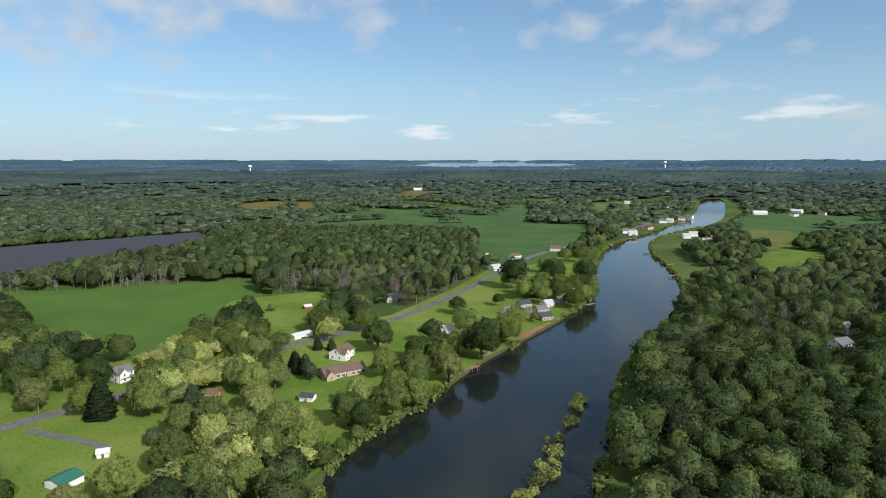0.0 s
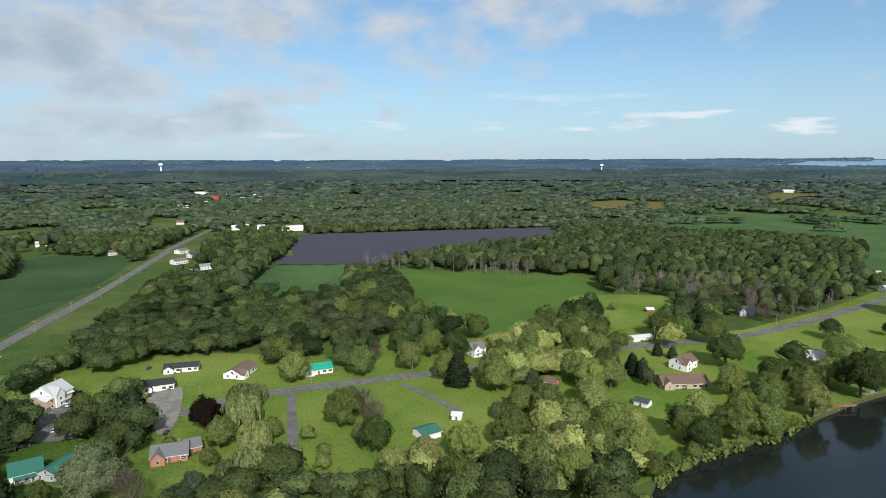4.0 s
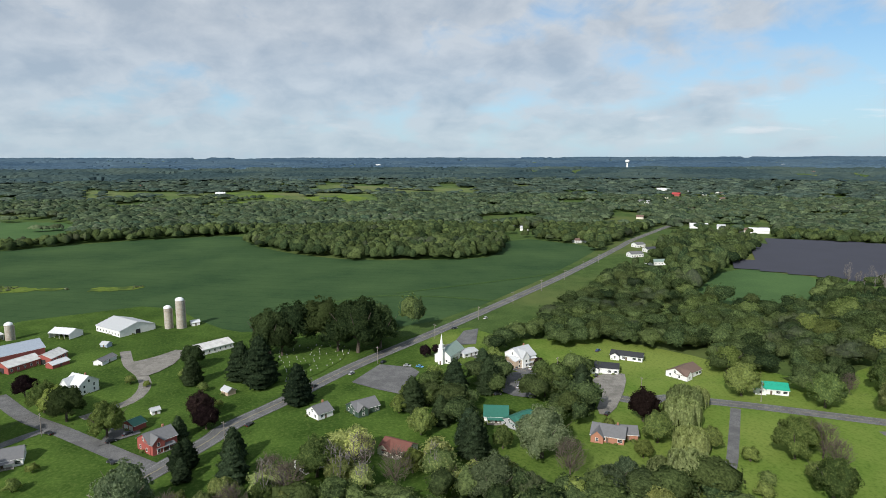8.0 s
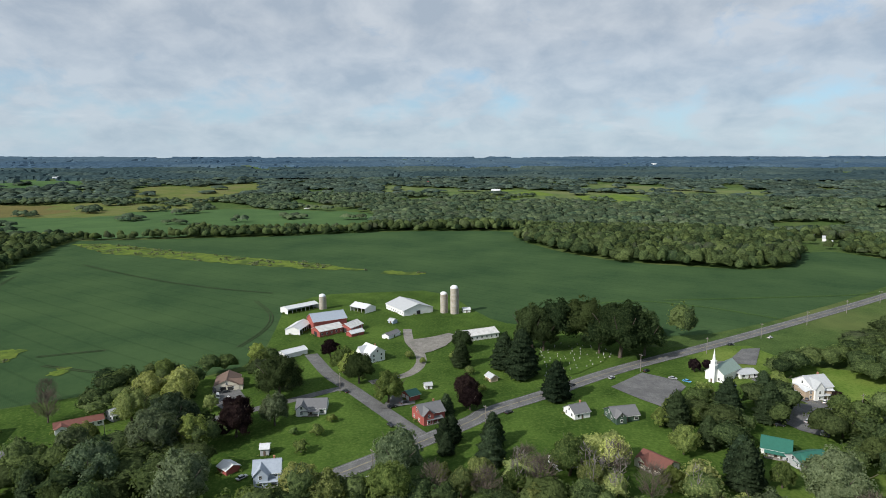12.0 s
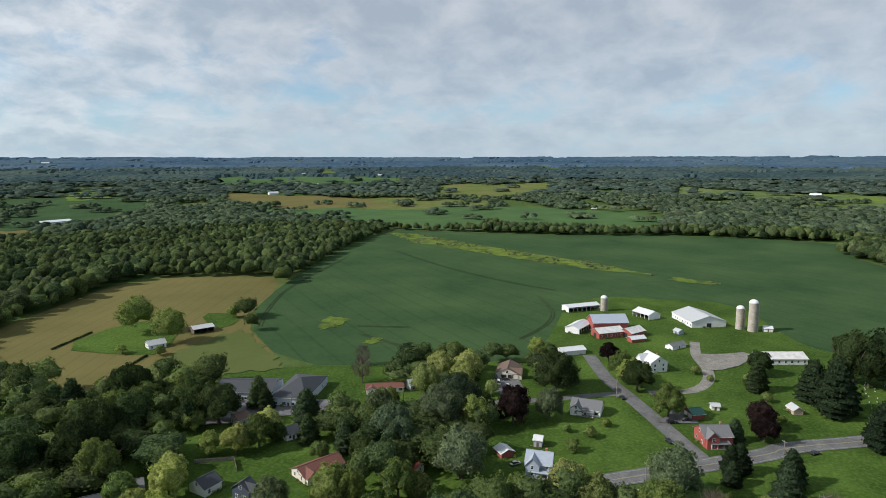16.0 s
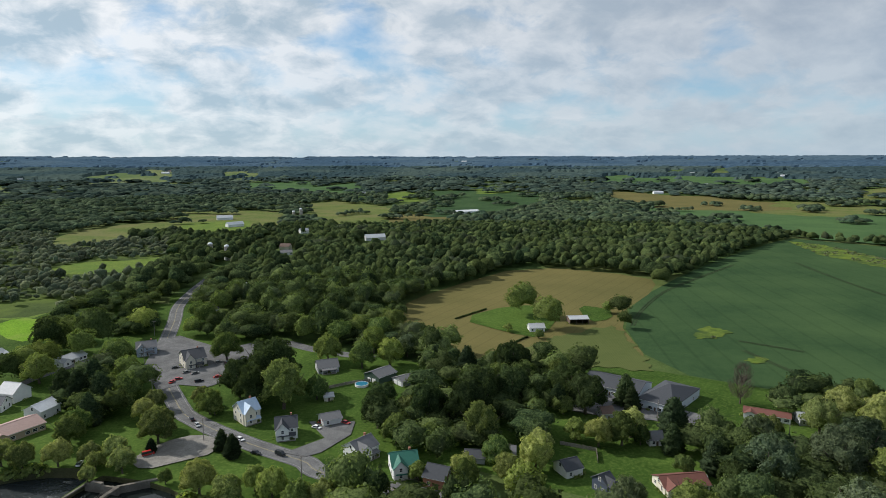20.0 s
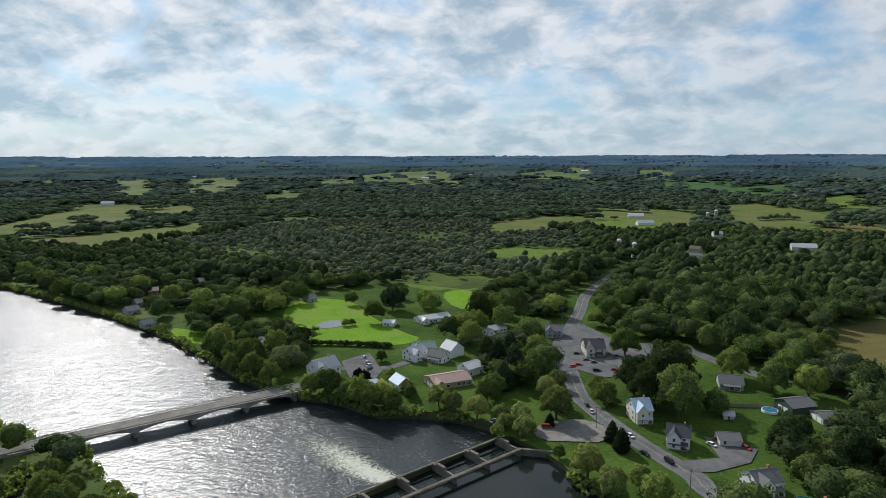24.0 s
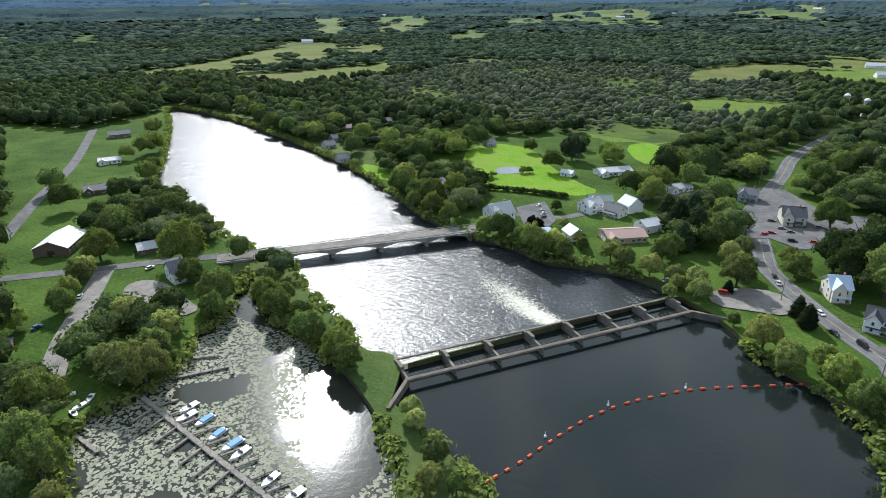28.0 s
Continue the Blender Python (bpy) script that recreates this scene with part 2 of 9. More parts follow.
    sunny = mix_color(tr, ramp(tr, patch, [(0.38, 0.0), (0.6, 1.0)]), (0.088, 0.150, 0.024), (0.160, 0.205, 0.046))
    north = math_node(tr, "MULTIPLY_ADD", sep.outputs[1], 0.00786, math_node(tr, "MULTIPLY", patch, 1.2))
    col = mix_color(tr, ramp(tr, math_node(tr, "SUBTRACT", north, 1.15), [(0.3, 0.0), (0.8, 1.0)]), deep, sunny)
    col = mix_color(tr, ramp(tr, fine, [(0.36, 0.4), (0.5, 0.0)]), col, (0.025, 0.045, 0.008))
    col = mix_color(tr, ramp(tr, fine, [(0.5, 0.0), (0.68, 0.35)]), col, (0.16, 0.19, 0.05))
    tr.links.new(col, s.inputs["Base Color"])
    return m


M = {
    "grass": mottled("rough grass", (0.040, 0.070, 0.020), (0.068, 0.105, 0.030), 0.08, (0.108, 0.128, 0.044), 0.006, amount=0.75),
    # park lawn: sunlight put in as a brighter green than the village grass
    "lawn": mottled("mown lawn", (0.107, 0.215, 0.016), (0.155, 0.269, 0.024), 0.06, (0.160, 0.209, 0.043), 0.03, amount=0.6),
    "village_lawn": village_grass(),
    "soy": field_material("soybean crop", (0.026, 0.054, 0.023), (0.055, 0.094, 0.036), 30, 0.5, 0.018),
    "corn": field_material("green crop", (0.045, 0.086, 0.033), (0.076, 0.132, 0.048), -40, 0.5),
    "hayfield": field_material("mown green field", (0.052, 0.102, 0.022), (0.085, 0.142, 0.034), 25, 0.2),
    "tan": field_material("ripe hay field", (0.098, 0.092, 0.034), (0.145, 0.125, 0.048), 55, 0.35, 0.03),
    "meadow": mottled("yellow-green meadow", (0.080, 0.112, 0.028), (0.125, 0.140, 0.042), 0.02, (0.145, 0.13, 0.06), 0.01),
    "weeds": mottled("yellow-green weeds", (0.078, 0.120, 0.022), (0.135, 0.176, 0.032), 0.12, (0.040, 0.066, 0.022), 0.05, amount=0.8),
    "marsh": mottled("bright marsh grass", (0.082, 0.128, 0.026), (0.135, 0.178, 0.034), 0.04, (0.071, 0.131, 0.028), 0.03),
    "track": mottled("bare earth between crop rows", (0.030, 0.042, 0.022), (0.050, 0.062, 0.032), 0.2),
    "asphalt": mottled("worn grey asphalt", (0.11, 0.11, 0.112), (0.16, 0.158, 0.155), 0.25, (0.08, 0.08, 0.08), 0.08, rough=0.9),
    "gravel": mottled("pale gravel", (0.17, 0.16, 0.145), (0.25, 0.235, 0.21), 0.3, (0.12, 0.115, 0.10), 0.1),
    "earth": mottled("grassy bank earth", (0.06, 0.065, 0.03), (0.10, 0.095, 0.05), 0.4),
    "rough": field_material("rough pasture", (0.066, 0.086, 0.027), (0.100, 0.116, 0.040), 20, 0.3),
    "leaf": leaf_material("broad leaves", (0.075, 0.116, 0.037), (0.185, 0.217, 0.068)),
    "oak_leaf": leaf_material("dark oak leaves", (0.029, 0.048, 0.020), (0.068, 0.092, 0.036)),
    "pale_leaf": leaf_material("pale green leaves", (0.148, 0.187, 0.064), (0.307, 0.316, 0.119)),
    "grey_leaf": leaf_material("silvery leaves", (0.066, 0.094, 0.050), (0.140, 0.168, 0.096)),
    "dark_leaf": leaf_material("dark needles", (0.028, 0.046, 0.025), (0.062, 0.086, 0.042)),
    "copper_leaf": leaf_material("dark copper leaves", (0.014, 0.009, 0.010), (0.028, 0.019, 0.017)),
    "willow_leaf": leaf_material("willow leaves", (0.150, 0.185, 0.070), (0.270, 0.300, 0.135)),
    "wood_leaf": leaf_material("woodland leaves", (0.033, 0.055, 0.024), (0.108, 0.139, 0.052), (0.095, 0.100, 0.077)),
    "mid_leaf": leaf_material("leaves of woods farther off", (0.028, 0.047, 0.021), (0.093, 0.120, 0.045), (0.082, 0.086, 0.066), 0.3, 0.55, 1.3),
    # naturally pale leaves, with sunlight on this bank put into the colour
    "bank_leaf": leaf_material("pale sunlit riverside leaves", (0.166, 0.221, 0.073), (0.401, 0.410, 0.163)),
    # the next two leaf colours carry distance haze as added blue
    "far_leaf": leaf_material("haze-tinted distant woodland leaves", (0.031, 0.051, 0.031), (0.076, 0.098, 0.054), (0.090, 0.095, 0.077), 0.1, 0.25, 1.6),
    "remote_leaf": leaf_material("haze-tinted remote woodland leaves", (0.031, 0.050, 0.041), (0.067, 0.088, 0.066), (0.070, 0.084, 0.058), 0.1, 0.12, 2.5),
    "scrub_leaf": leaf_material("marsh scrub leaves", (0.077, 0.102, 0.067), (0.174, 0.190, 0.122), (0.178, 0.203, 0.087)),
    "scrub": mottled("dull marsh grass", (0.040, 0.062, 0.018), (0.060, 0.085, 0.026), 0.05, (0.105, 0.145, 0.030), 0.012, amount=0.7),
    # far woods and hills: the blue of distance haze is put into the colour
    "far_wood": mottled("haze-tinted far woods", (0.030, 0.051, 0.056), (0.044, 0.068, 0.070), 0.004, (0.078, 0.104, 0.084), 0.0026, amount=0.6, spec=0.0),
    "blue_hill": mottled("haze-blue distant woods", (0.040, 0.072, 0.108), (0.060, 0.098, 0.138), 0.003, (0.085, 0.125, 0.150), 0.0022, spec=0.0),
    "far_pasture": mottled("far bright pasture", (0.070, 0.108, 0.036), (0.105, 0.140, 0.048), 0.006, (0.15, 0.155, 0.07), 0.003, amount=0.6),
    "dead_wood": mottled("bleached dead wood", (0.125, 0.112, 0.100), (0.225, 0.205, 0.185), 0.5),
    "bark": mottled("grey-brown bark", (0.07, 0.055, 0.042), (0.13, 0.11, 0.09), 2.0),
    "pool": water_material("still dark water", 0.08, 0.45, 0.03, (0.011, 0.015, 0.014)),
    "rapid": lively_water(),
    "lake": water_material("far lake water", 0.1, 0.05, 0.05, (0.03, 0.05, 0.07)),
    # pale base colour stands in for the sky's reflection on the pond
    "pond": water_material("pond water tinted like bright sky", 0.10, 0.6, 0.015, (0.13, 0.15, 0.16)),
    "canal": water_material("marina water", 0.11, 0.6, 0.018, (0.03, 0.033, 0.025)),
}

for key, col, rough in (
    ("white", (0.74, 0.74, 0.72), 0.6), ("cream", (0.62, 0.58, 0.48), 0.6), ("tan", (0.42, 0.33, 0.24), 0.7), ("red", (0.30, 0.080, 0.066), 0.7),
    ("green", (0.05, 0.085, 0.06), 0.7), ("blue", (0.36, 0.42, 0.50), 0.6), ("navy", (0.06, 0.075, 0.11), 0.6), ("grey", (0.36, 0.37, 0.38), 0.7),
    ("brick", (0.36, 0.17, 0.11), 0.85), ("wood", (0.13, 0.095, 0.07), 0.8), ("pale", (0.52, 0.57, 0.62), 0.6)):
    M["wall_" + key] = paint(key + " wall", col, rough, 0.22, scale=0.6)
for key, col, rough in (
    ("white", (0.57, 0.58, 0.59), 0.5), ("light", (0.42, 0.43, 0.44), 0.55), ("grey", (0.145, 0.145, 0.15), 0.85), ("slate", (0.056, 0.060, 0.068), 0.85),
    ("black", (0.035, 0.036, 0.04), 0.8), ("brown", (0.14, 0.095, 0.075), 0.85), ("green", (0.02, 0.30, 0.20), 0.45), ("darkgreen", (0.03, 0.13, 0.095), 0.45),
    ("sage", (0.22, 0.29, 0.25), 0.6), ("bluegrey", (0.32, 0.36, 0.42), 0.45), ("paleblue", (0.40, 0.50, 0.62), 0.45), ("rust", (0.15, 0.062, 0.048), 0.8),
    ("redroof", (0.36, 0.05, 0.05), 0.6), ("pink", (0.34, 0.235, 0.205), 0.8), ("patched", (0.58, 0.57, 0.55), 0.6)):
    M["roof_" + key] = paint(key + " roof", col, rough, 0.6 if key == "patched" else 0.3, scale=0.35 if key == "patched" else 0.9)
M["glass"] = paint("dark window glass", (0.03, 0.035, 0.04), 0.08, 0.0, 0.6)
M["trim"] = paint("white trim", (0.72, 0.72, 0.70), 0.6, 0.1)
M["dark"] = paint("dark doorway", (0.03, 0.03, 0.03), 0.8, 0.1)
M["concrete"] = mottled("weathered concrete", (0.24, 0.225, 0.20), (0.36, 0.34, 0.31), 0.5, (0.13, 0.12, 0.10), 0.2)
M["stained"] = mottled("wet stained concrete", (0.07, 0.065, 0.055), (0.14, 0.13, 0.115), 0.6)
M["silo"] = mottled("pale silo staves", (0.33, 0.29, 0.24), (0.44, 0.40, 0.34), 0.4, (0.25, 0.22, 0.18), 0.3)
M["dome"] = paint("white dome metal", (0.72, 0.73, 0.74), 0.4, 0.2)
M["tyre"] = paint("black rubber", (0.02, 0.02, 0.02), 0.9, 0.1)
M["plank"] = mottled("grey dock planks", (0.20, 0.18, 0.155), (0.30, 0.28, 0.25), 1.0, (0.12, 0.11, 0.1), 0.4)
M["red_plank"] = mottled("reddish dock planks", (0.24, 0.10, 0.075), (0.32, 0.15, 0.11), 1.0)
M["buoy"] = paint("orange plastic", (0.55, 0.085, 0.03), 0.5, 0.2)
M["dam"] = mottled("dark weathered dam concrete", (0.13, 0.115, 0.095), (0.24, 0.215, 0.18), 0.5, (0.05, 0.045, 0.035), 0.25)


def foam_material():
    """Broken white froth, thinning out to clear water at its rim."""
    m, tr, s = material("white water foam", 0.9, 0.2)
    pos = place_of(tr)
    f = noise_node(tr, pos, 0.55, 6, 0.7, 1.2)
    rim = tr.nodes.new("ShaderNodeAttribute")
    rim.attribute_name = "froth"
    tr.links.new(mix_color(tr, f, (0.36, 0.36, 0.27), (0.66, 0.66, 0.58)), s.inputs["Base Color"])
    a = math_node(tr, "MULTIPLY", math_node(tr, "SUBTRACT", math_node(tr, "ADD", f, rim.outputs["Fac"]), 0.98), 3.5, clamp=True)
    tr.links.new(a, s.inputs["Alpha"])
    return m


M["foam"] = foam_material()
M["pad"] = mottled("pale floating weed", (0.17, 0.18, 0.12), (0.32, 0.32, 0.25), 0.5)
M["stone"] = mottled("grey gravestone", (0.28, 0.28, 0.265), (0.44, 0.43, 0.41), 2.0)
M["line"] = paint("worn road paint", (0.30, 0.26, 0.14), 0.8, 0.5)
M["edge"] = paint("worn pale road paint", (0.30, 0.30, 0.29), 0.8, 0.5)
M["tarp"] = paint("blue boat cover", (0.06, 0.22, 0.50), 0.6, 0.2)
M["pole"] = mottled("weathered pole wood", (0.17, 0.15, 0.13), (0.26, 0.235, 0.21), 1.5)
for key, col in (("black", (0.015, 0.016, 0.018)), ("silver", (0.42, 0.43, 0.44)), ("white", (0.75, 0.75, 0.74)), ("grey", (0.14, 0.145, 0.15)), ("blue", (0.03, 0.08, 0.2)), ("sky", (0.06, 0.30, 0.52)), ("red", (0.42, 0.025, 0.02))):
    M["car_" + key] = paint(key + " car paint", col, 0.3, 0.05, 0.5)

from mathutils import geometry

# ---- plan of the place, in metres, placed to fit the camera's view ----
UPPER = [(-49, 225.4), (-36.4, 259), (-16.8, 288.4), (1.4, 323.4), (22.4, 365.4), (57.4, 418.6), (89.6, 467.6), (135.8, 548.8), (180.6, 736.4), (218.4, 862.4), (278.6, 964.6), (392, 1129.8), (518, 1334.2), (679.6, 1651.1), (786.3, 1903.5), (855.9, 1893.5), (625, 1372), (516, 1205), (424, 1096), (346, 1001), (298, 889), (277, 801), (265, 725), (256, 671), (240, 608), (210, 524), (126, 389.2), (93.8, 323.4), (75.6, 260.4), (54.6, 212.8), (51.8, -114.8), (54.6, -113.4), (71.4, -124.6), (91, -133), (96.6, -134.4), (99.4, -141.4), (105, -154), (103.6, -156.8), (99.4, -162.4), (40.6, -246.4), (30.8, -256.2), (28, -254.8), (9.8, -240.8), (-2.8, -219.8), (-19.6, -210), (-29.4, -200.2), (-39.2, -189)]
LOWER = [(105, -154), (103.6, -156.8), (99.4, -163.8), (40.6, -246.4), (33.6, -256.2), (37.8, -266), (54.6, -273), (75.6, -273), (85.4, -271.6), (96.6, -268.8), (120.4, -281.4), (145.6, -281.4), (189, -301), (222.6, -327.6), (277.2, -362.6), (355.6, -403.2), (445.2, -442.4), (551.6, -483), (644, -498.4), (652.4, -481.6), (565.6, -421.4), (490, -358.4), (425.6, -302.4), (380.8, -257.6), (326.2, -245), (273, -222.6), (246.4, -208.6), (208.6, -207.2), (165.2, -179.2), (142.8, -168), (123.2, -155.4), (113.4, -159.6)]
MARINA = [(212.8, -183.4), (189, -152.6), (187.6, -133), (172.2, -114.8), (172.2, -100.8), (175, -92.4), (176.4, -79.8), (168, -71.4), (151.2, -60.2), (131.6, -47.6), (96.6, -25.2), (37.8, -58.8), (57.4, -88.2), (71.4, -103.6), (84, -117.6), (105, -133), (124.6, -144.2), (151.2, -154), (176.4, -161), (208.6, -186.2)]
SOY = [(-303.8, -366.8), (-247.8, -264.6), (-288.4, -205.8), (-315, -168), (-340.2, -149.8), (-394.8, -159.6), (-478.8, -182), (-480.2, -186.2), (-530.6, -166.6), (-540.4, -134.4), (-562.8, -61.6), (-467.6, -21), (-442.4, 4.2), (-449.4, 54.6), (-414.4, 109.2), (-491.4, 218.4), (-698.6, 435.4), (-753.2, 474.6), (-887.6, 400.4), (-709.8, 305.2), (-702.8, 247.8), (-739.2, 130.2), (-812, 67.2), (-931, 9.8), (-1059.8, 21), (-1033.2, -196), (-940.8, -358.4), (-907.2, -471.8), (-862.4, -618.8), (-859.6, -652.4), (-628.6, -558.6), (-413, -446.6)]
SOY_EDGE = [(-300, -250), (-250, -225), (-235, -290), (-290, -300)]
TANFIELD = [(-162.4, -467.6), (-217, -515.2), (-364, -600.6), (-443.8, -490), (-411.6, -442.4), (-303.8, -371), (-247.8, -264.6), (-231, -282.8), (-200.2, -302.4), (-156.8, -305.2), (-140, -380.8)]
GREENFIELD = [(-513, 550), (-487, 561), (-401, 571), (-328, 587), (-278, 606), (-191, 643), (-146, 493), (-156, 458), (-158, 402), (-173, 375), (-207, 367), (-244, 366), (-317, 452), (-376, 520), (-460, 528), (-491, 525)]
STRIPFIELD = [(-428.4, 357), (-562.8, 525), (-480.2, 576.8), (-366.8, 432.6), (-345.8, 415.8)]
MEADOW = [(-190.4, 526.4), (-165.2, 547.4), (-133, 567), (-114.8, 576.8), (-86.8, 513.8), (-91, 421.4), (-106.4, 392), (-120.4, 401.8), (-131.6, 452.2), (-168, 490)]
SOLAR = [(-544.6, 522.2), (-732.2, 749), (-579.6, 907.2), (-415.8, 1068.2), (-337.4, 918.4), (-361.2, 796.6), (-403.2, 694.4), (-441, 578.2)]
MARSH_A = [(183, -582), (164, -630), (118, -622), (74, -603), (98, -553), (136, -544), (168, -556)]
MARSH_C = [(119, -755), (109, -832), (72, -864), (12, -840), (0, -778), (38, -689), (97, -692)]
MARSH_E = [(270, -934), (227, -999), (182, -1026), (176, -885), (224, -869)]
MARSH_LAWN = [(126, -530), (112, -555), (92, -537), (84, -483), (100, -476)]
PARK = [(289.8, -378), (268.8, -376.6), (225.4, -364), (215.6, -404.6), (239.4, -460.6), (228.2, -491.4), (190.4, -485.8), (158.2, -438.2), (121.8, -401.8), (103.6, -390.6), (116.2, -371), (163.8, -361.2), (218.4, -351.4), (260.4, -345.8)]
OPEN_RIVERSIDE = [(-189, 149.8), (-61.6, 201.6), (-29.4, 267.4), (7, 331.8), (57.4, 410.2), (137.2, 548.8), (180.6, 735), (155.4, 838.6), (70, 744.8), (8.4, 583.8), (-40.6, 483), (-121.8, 397.6), (-200.2, 365.4), (-231, 295.4), (-288.4, 273), (-338.8, 205.8), (-226.8, 134.4)]
OPEN_CHURCH = [(-246.4, -85.4), (-158.2, 182), (-147, 214.2), (-257.6, 362.6), (-238, 275.8), (-302.4, 261.8), (-351.4, 233.8), (-372.4, 169.4), (-408.8, 154), (-399, 93.8), (-460.6, 0), (-529.2, -43.4), (-536.2, -173.6)]
OPEN_FARM = [(-58.8, -254.8), (-259, -11.2), (-499.8, -29.4), (-487.2, -186.2), (-333.2, -142.8), (-245, -266), (-277.2, -401.8), (-225.4, -366.8), (-189, -411.6), (-155.4, -303.8), (-91, -371)]
OPEN_SQUARE = [(36.4, -205.8), (-156.8, -204.4), (-261.8, -352.8), (-107.8, -317.8), (-79.8, -389.2), (-18.2, -390.6), (-16.8, -595), (5.6, -596.4), (8.4, -463.4), (35, -464.8), (112, -547.4), (172.2, -548.8), (249.2, -505.4), (228.2, -407.4), (298.2, -408.8), (231, -313.6), (152.6, -289.8)]
OPEN_MARINA = [(154, -56), (162.4, -51.8), (719.6, -334.6), (611.8, -364), (634.2, -476), (471.8, -347.2), (368.2, -249.2), (239.4, -204.4), (187.6, -149.8), (172.2, -116.2), (175, -78.4)]
OPEN_PARK = [(267.4, -350), (187.6, -299.6), (141.4, -275.8), (82.6, -257.6), (25.2, -249.2), (-39.2, -214.2), (-57.4, -491.4), (46.2, -593.6), (197.4, -586.6), (242.2, -491.4)]
OPEN_FARMBACK = [(-361.2, -147), (-499.8, -200.2), (-548.8, -187.6), (-576.8, -112), (-550.2, -12.6), (-427, 2.8), (-407.4, -26.6)]
LOT_BANK = [(-133, 172.2), (-124.6, 182), (-112, 194.6), (-105, 207.2), (-95.2, 232.4), (-88.2, 256.2), (-68.6, 271.6), (-50.4, 259), (-50.4, 245), (-60.2, 211.4), (-63, 200.2)]
LOT_SOUTH = [(-219.8, -5.6), (-246.4, 12.6), (-242.2, 39.2), (-226.8, 78.4), (-193.2, 72.8)]
LOT_EAST = [(-95.2, 210), (-61.6, 252), (-67.2, 271.6), (-81.2, 261.8), (-88.2, 239.4)]
LOT_ROAD = [(-166.6, 315), (-172.2, 378), (-144.2, 403.2), (-121.8, 397.6), (-110.6, 348.6), (-123.2, 316.4), (-131.6, 289.8), (-147, 292.6)]
GROVE_A = [(-123.2, -491.4), (-159.6, -446.6), (-121.8, -345.8), (-91, -371)]
GROVE_B = [(-127.4, -324.8), (-173.6, -280), (-141.4, -225.4), (-102.2, -215.6), (-78.4, -243.6), (-95.2, -292.6)]
GROVE_C = [(-203, -319.2), (-219.8, -281.4), (-191.8, -246.4), (-154, -228.2), (-162.4, -259)]
GROVE_D = [(-186.2, -180.6), (-233.8, -194.6), (-288.4, -197.4), (-313.6, -175), (-267.4, -155.4), (-218.4, -116.2), (-180.6, -119), (-162.4, -141.4), (-163.8, -159.6)]
GROVE_E = [(-173.6, -219.8), (-187.6, -201.6), (-169.4, -184.8), (-154, -203)]
GROVE_F = [(-301, -218.4), (-316.4, -175), (-266, -141.4), (-225.4, -119), (-208.6, -131.6), (-210, -155.4)]
GROVE_G = [(-351.4, -154), (-351.4, -131.6), (-299.6, -110.6), (-292.6, -126)]
GROVE_H = [(-310.8, 79.8), (-336, 112), (-326.2, 142.8), (-287, 128.8), (-246.4, 92.4), (-256.2, 81.2)]
GROVE_I = [(-302.4, 155.4), (-301, 182), (-261.8, 163.8), (-229.6, 138.6), (-225.4, 113.4), (-256.2, 128.8)]
GROVE_K = [(-91, -301), (-119, -306.6), (-152.6, -256.2), (-142.8, -218.4), (-109.2, -190.4), (-88.2, -200.2), (-81.2, -245)]
GROVE_M = [(89.6, -548.8), (14, -515.2), (9.8, -462), (40.6, -460.6), (75.6, -476)]
GROVE_O = [(274.4, -375.2), (211.4, -389.2), (161, -303.8), (175, -294), (229.6, -337.4)]
GROVE_P = [(142.8, -278.6), (95.2, -295.4), (85.4, -266), (113.4, -261.8), (138.6, -270.2)]
GROVE_Q = [(63, -379.4), (28, -418.6), (18.2, -323.4), (44.8, -306.6)]
GROVE_R = [(89.6, -533.4), (35, -553), (25.2, -457.8), (67.2, -450.8)]
GROVE_S = [(687.4, -606.2), (270.2, -520.8), (240.8, -445.2), (320.6, -415.8), (331.8, -382.2), (438.2, -445.2), (553, -499.8)]
GROVE_T = [(211.4, -198.8), (198.8, -194.6), (145.6, -166.6), (120.4, -148.4), (114.8, -135.8), (137.2, -147), (170.8, -159.6), (203, -184.8)]
GROVE_U = [(236.6, -117.6), (207.2, -144.2), (173.6, -119), (173.6, -99.4), (189, -91)]
GROVE_V = [(228.2, -85.4), (207.2, -92.4), (177.8, -81.2), (149.8, -57.4), (162.4, -51.8)]
GROVE_W = [(379.4, -215.6), (368.2, -256.2), (287, -235.2), (247.8, -204.4), (273, -190.4), (309.4, -170.8)]
GROVE_X = [(95.2, -137.2), (84, -137.2), (64.4, -126), (54.6, -112), (70, -103.6), (84, -120.4)]
GROVE_Y = [(264.6, -561.4), (166.6, -630), (152.6, -576.8), (233.8, -519.4)]
SCRUB = [(595, -726.6), (546, -1159.2), (203, -1188.6), (0, -967.4), (9.8, -693), (82.6, -548.8), (177.8, -568.4), (316.4, -583.8)]
DEAD_A = [(-151.2, 539), (-168, 618.8), (-107.8, 634.2), (-58.8, 618.8), (14, 603.4), (15.4, 539), (-40.6, 527.8), (-113.4, 544.6)]
DEAD_B = [(203, 414.4), (268.8, 562.8), (432.6, 684.6), (442.4, 617.4), (245, 344.4), (184.8, 317.8)]
DEAD_C = [(-219.8, -5.6), (-233.8, 7), (-232.4, 33.6), (-225.4, 68.6), (-196, 67.2)]
DEAD_E = [(-448, 556), (-349, 573), (-258, 602), (-269, 630), (-364, 599), (-467, 580)]
DEAD_D = [(-207.2, -42), (-219.8, -28), (-226.8, 58.8), (-205.8, 71.4)]
GROVE_PARK = [(306.6, -392), (252, -389.2), (235.2, -450.8), (260.4, -516.6), (317.8, -534.8), (351.4, -485.8)]
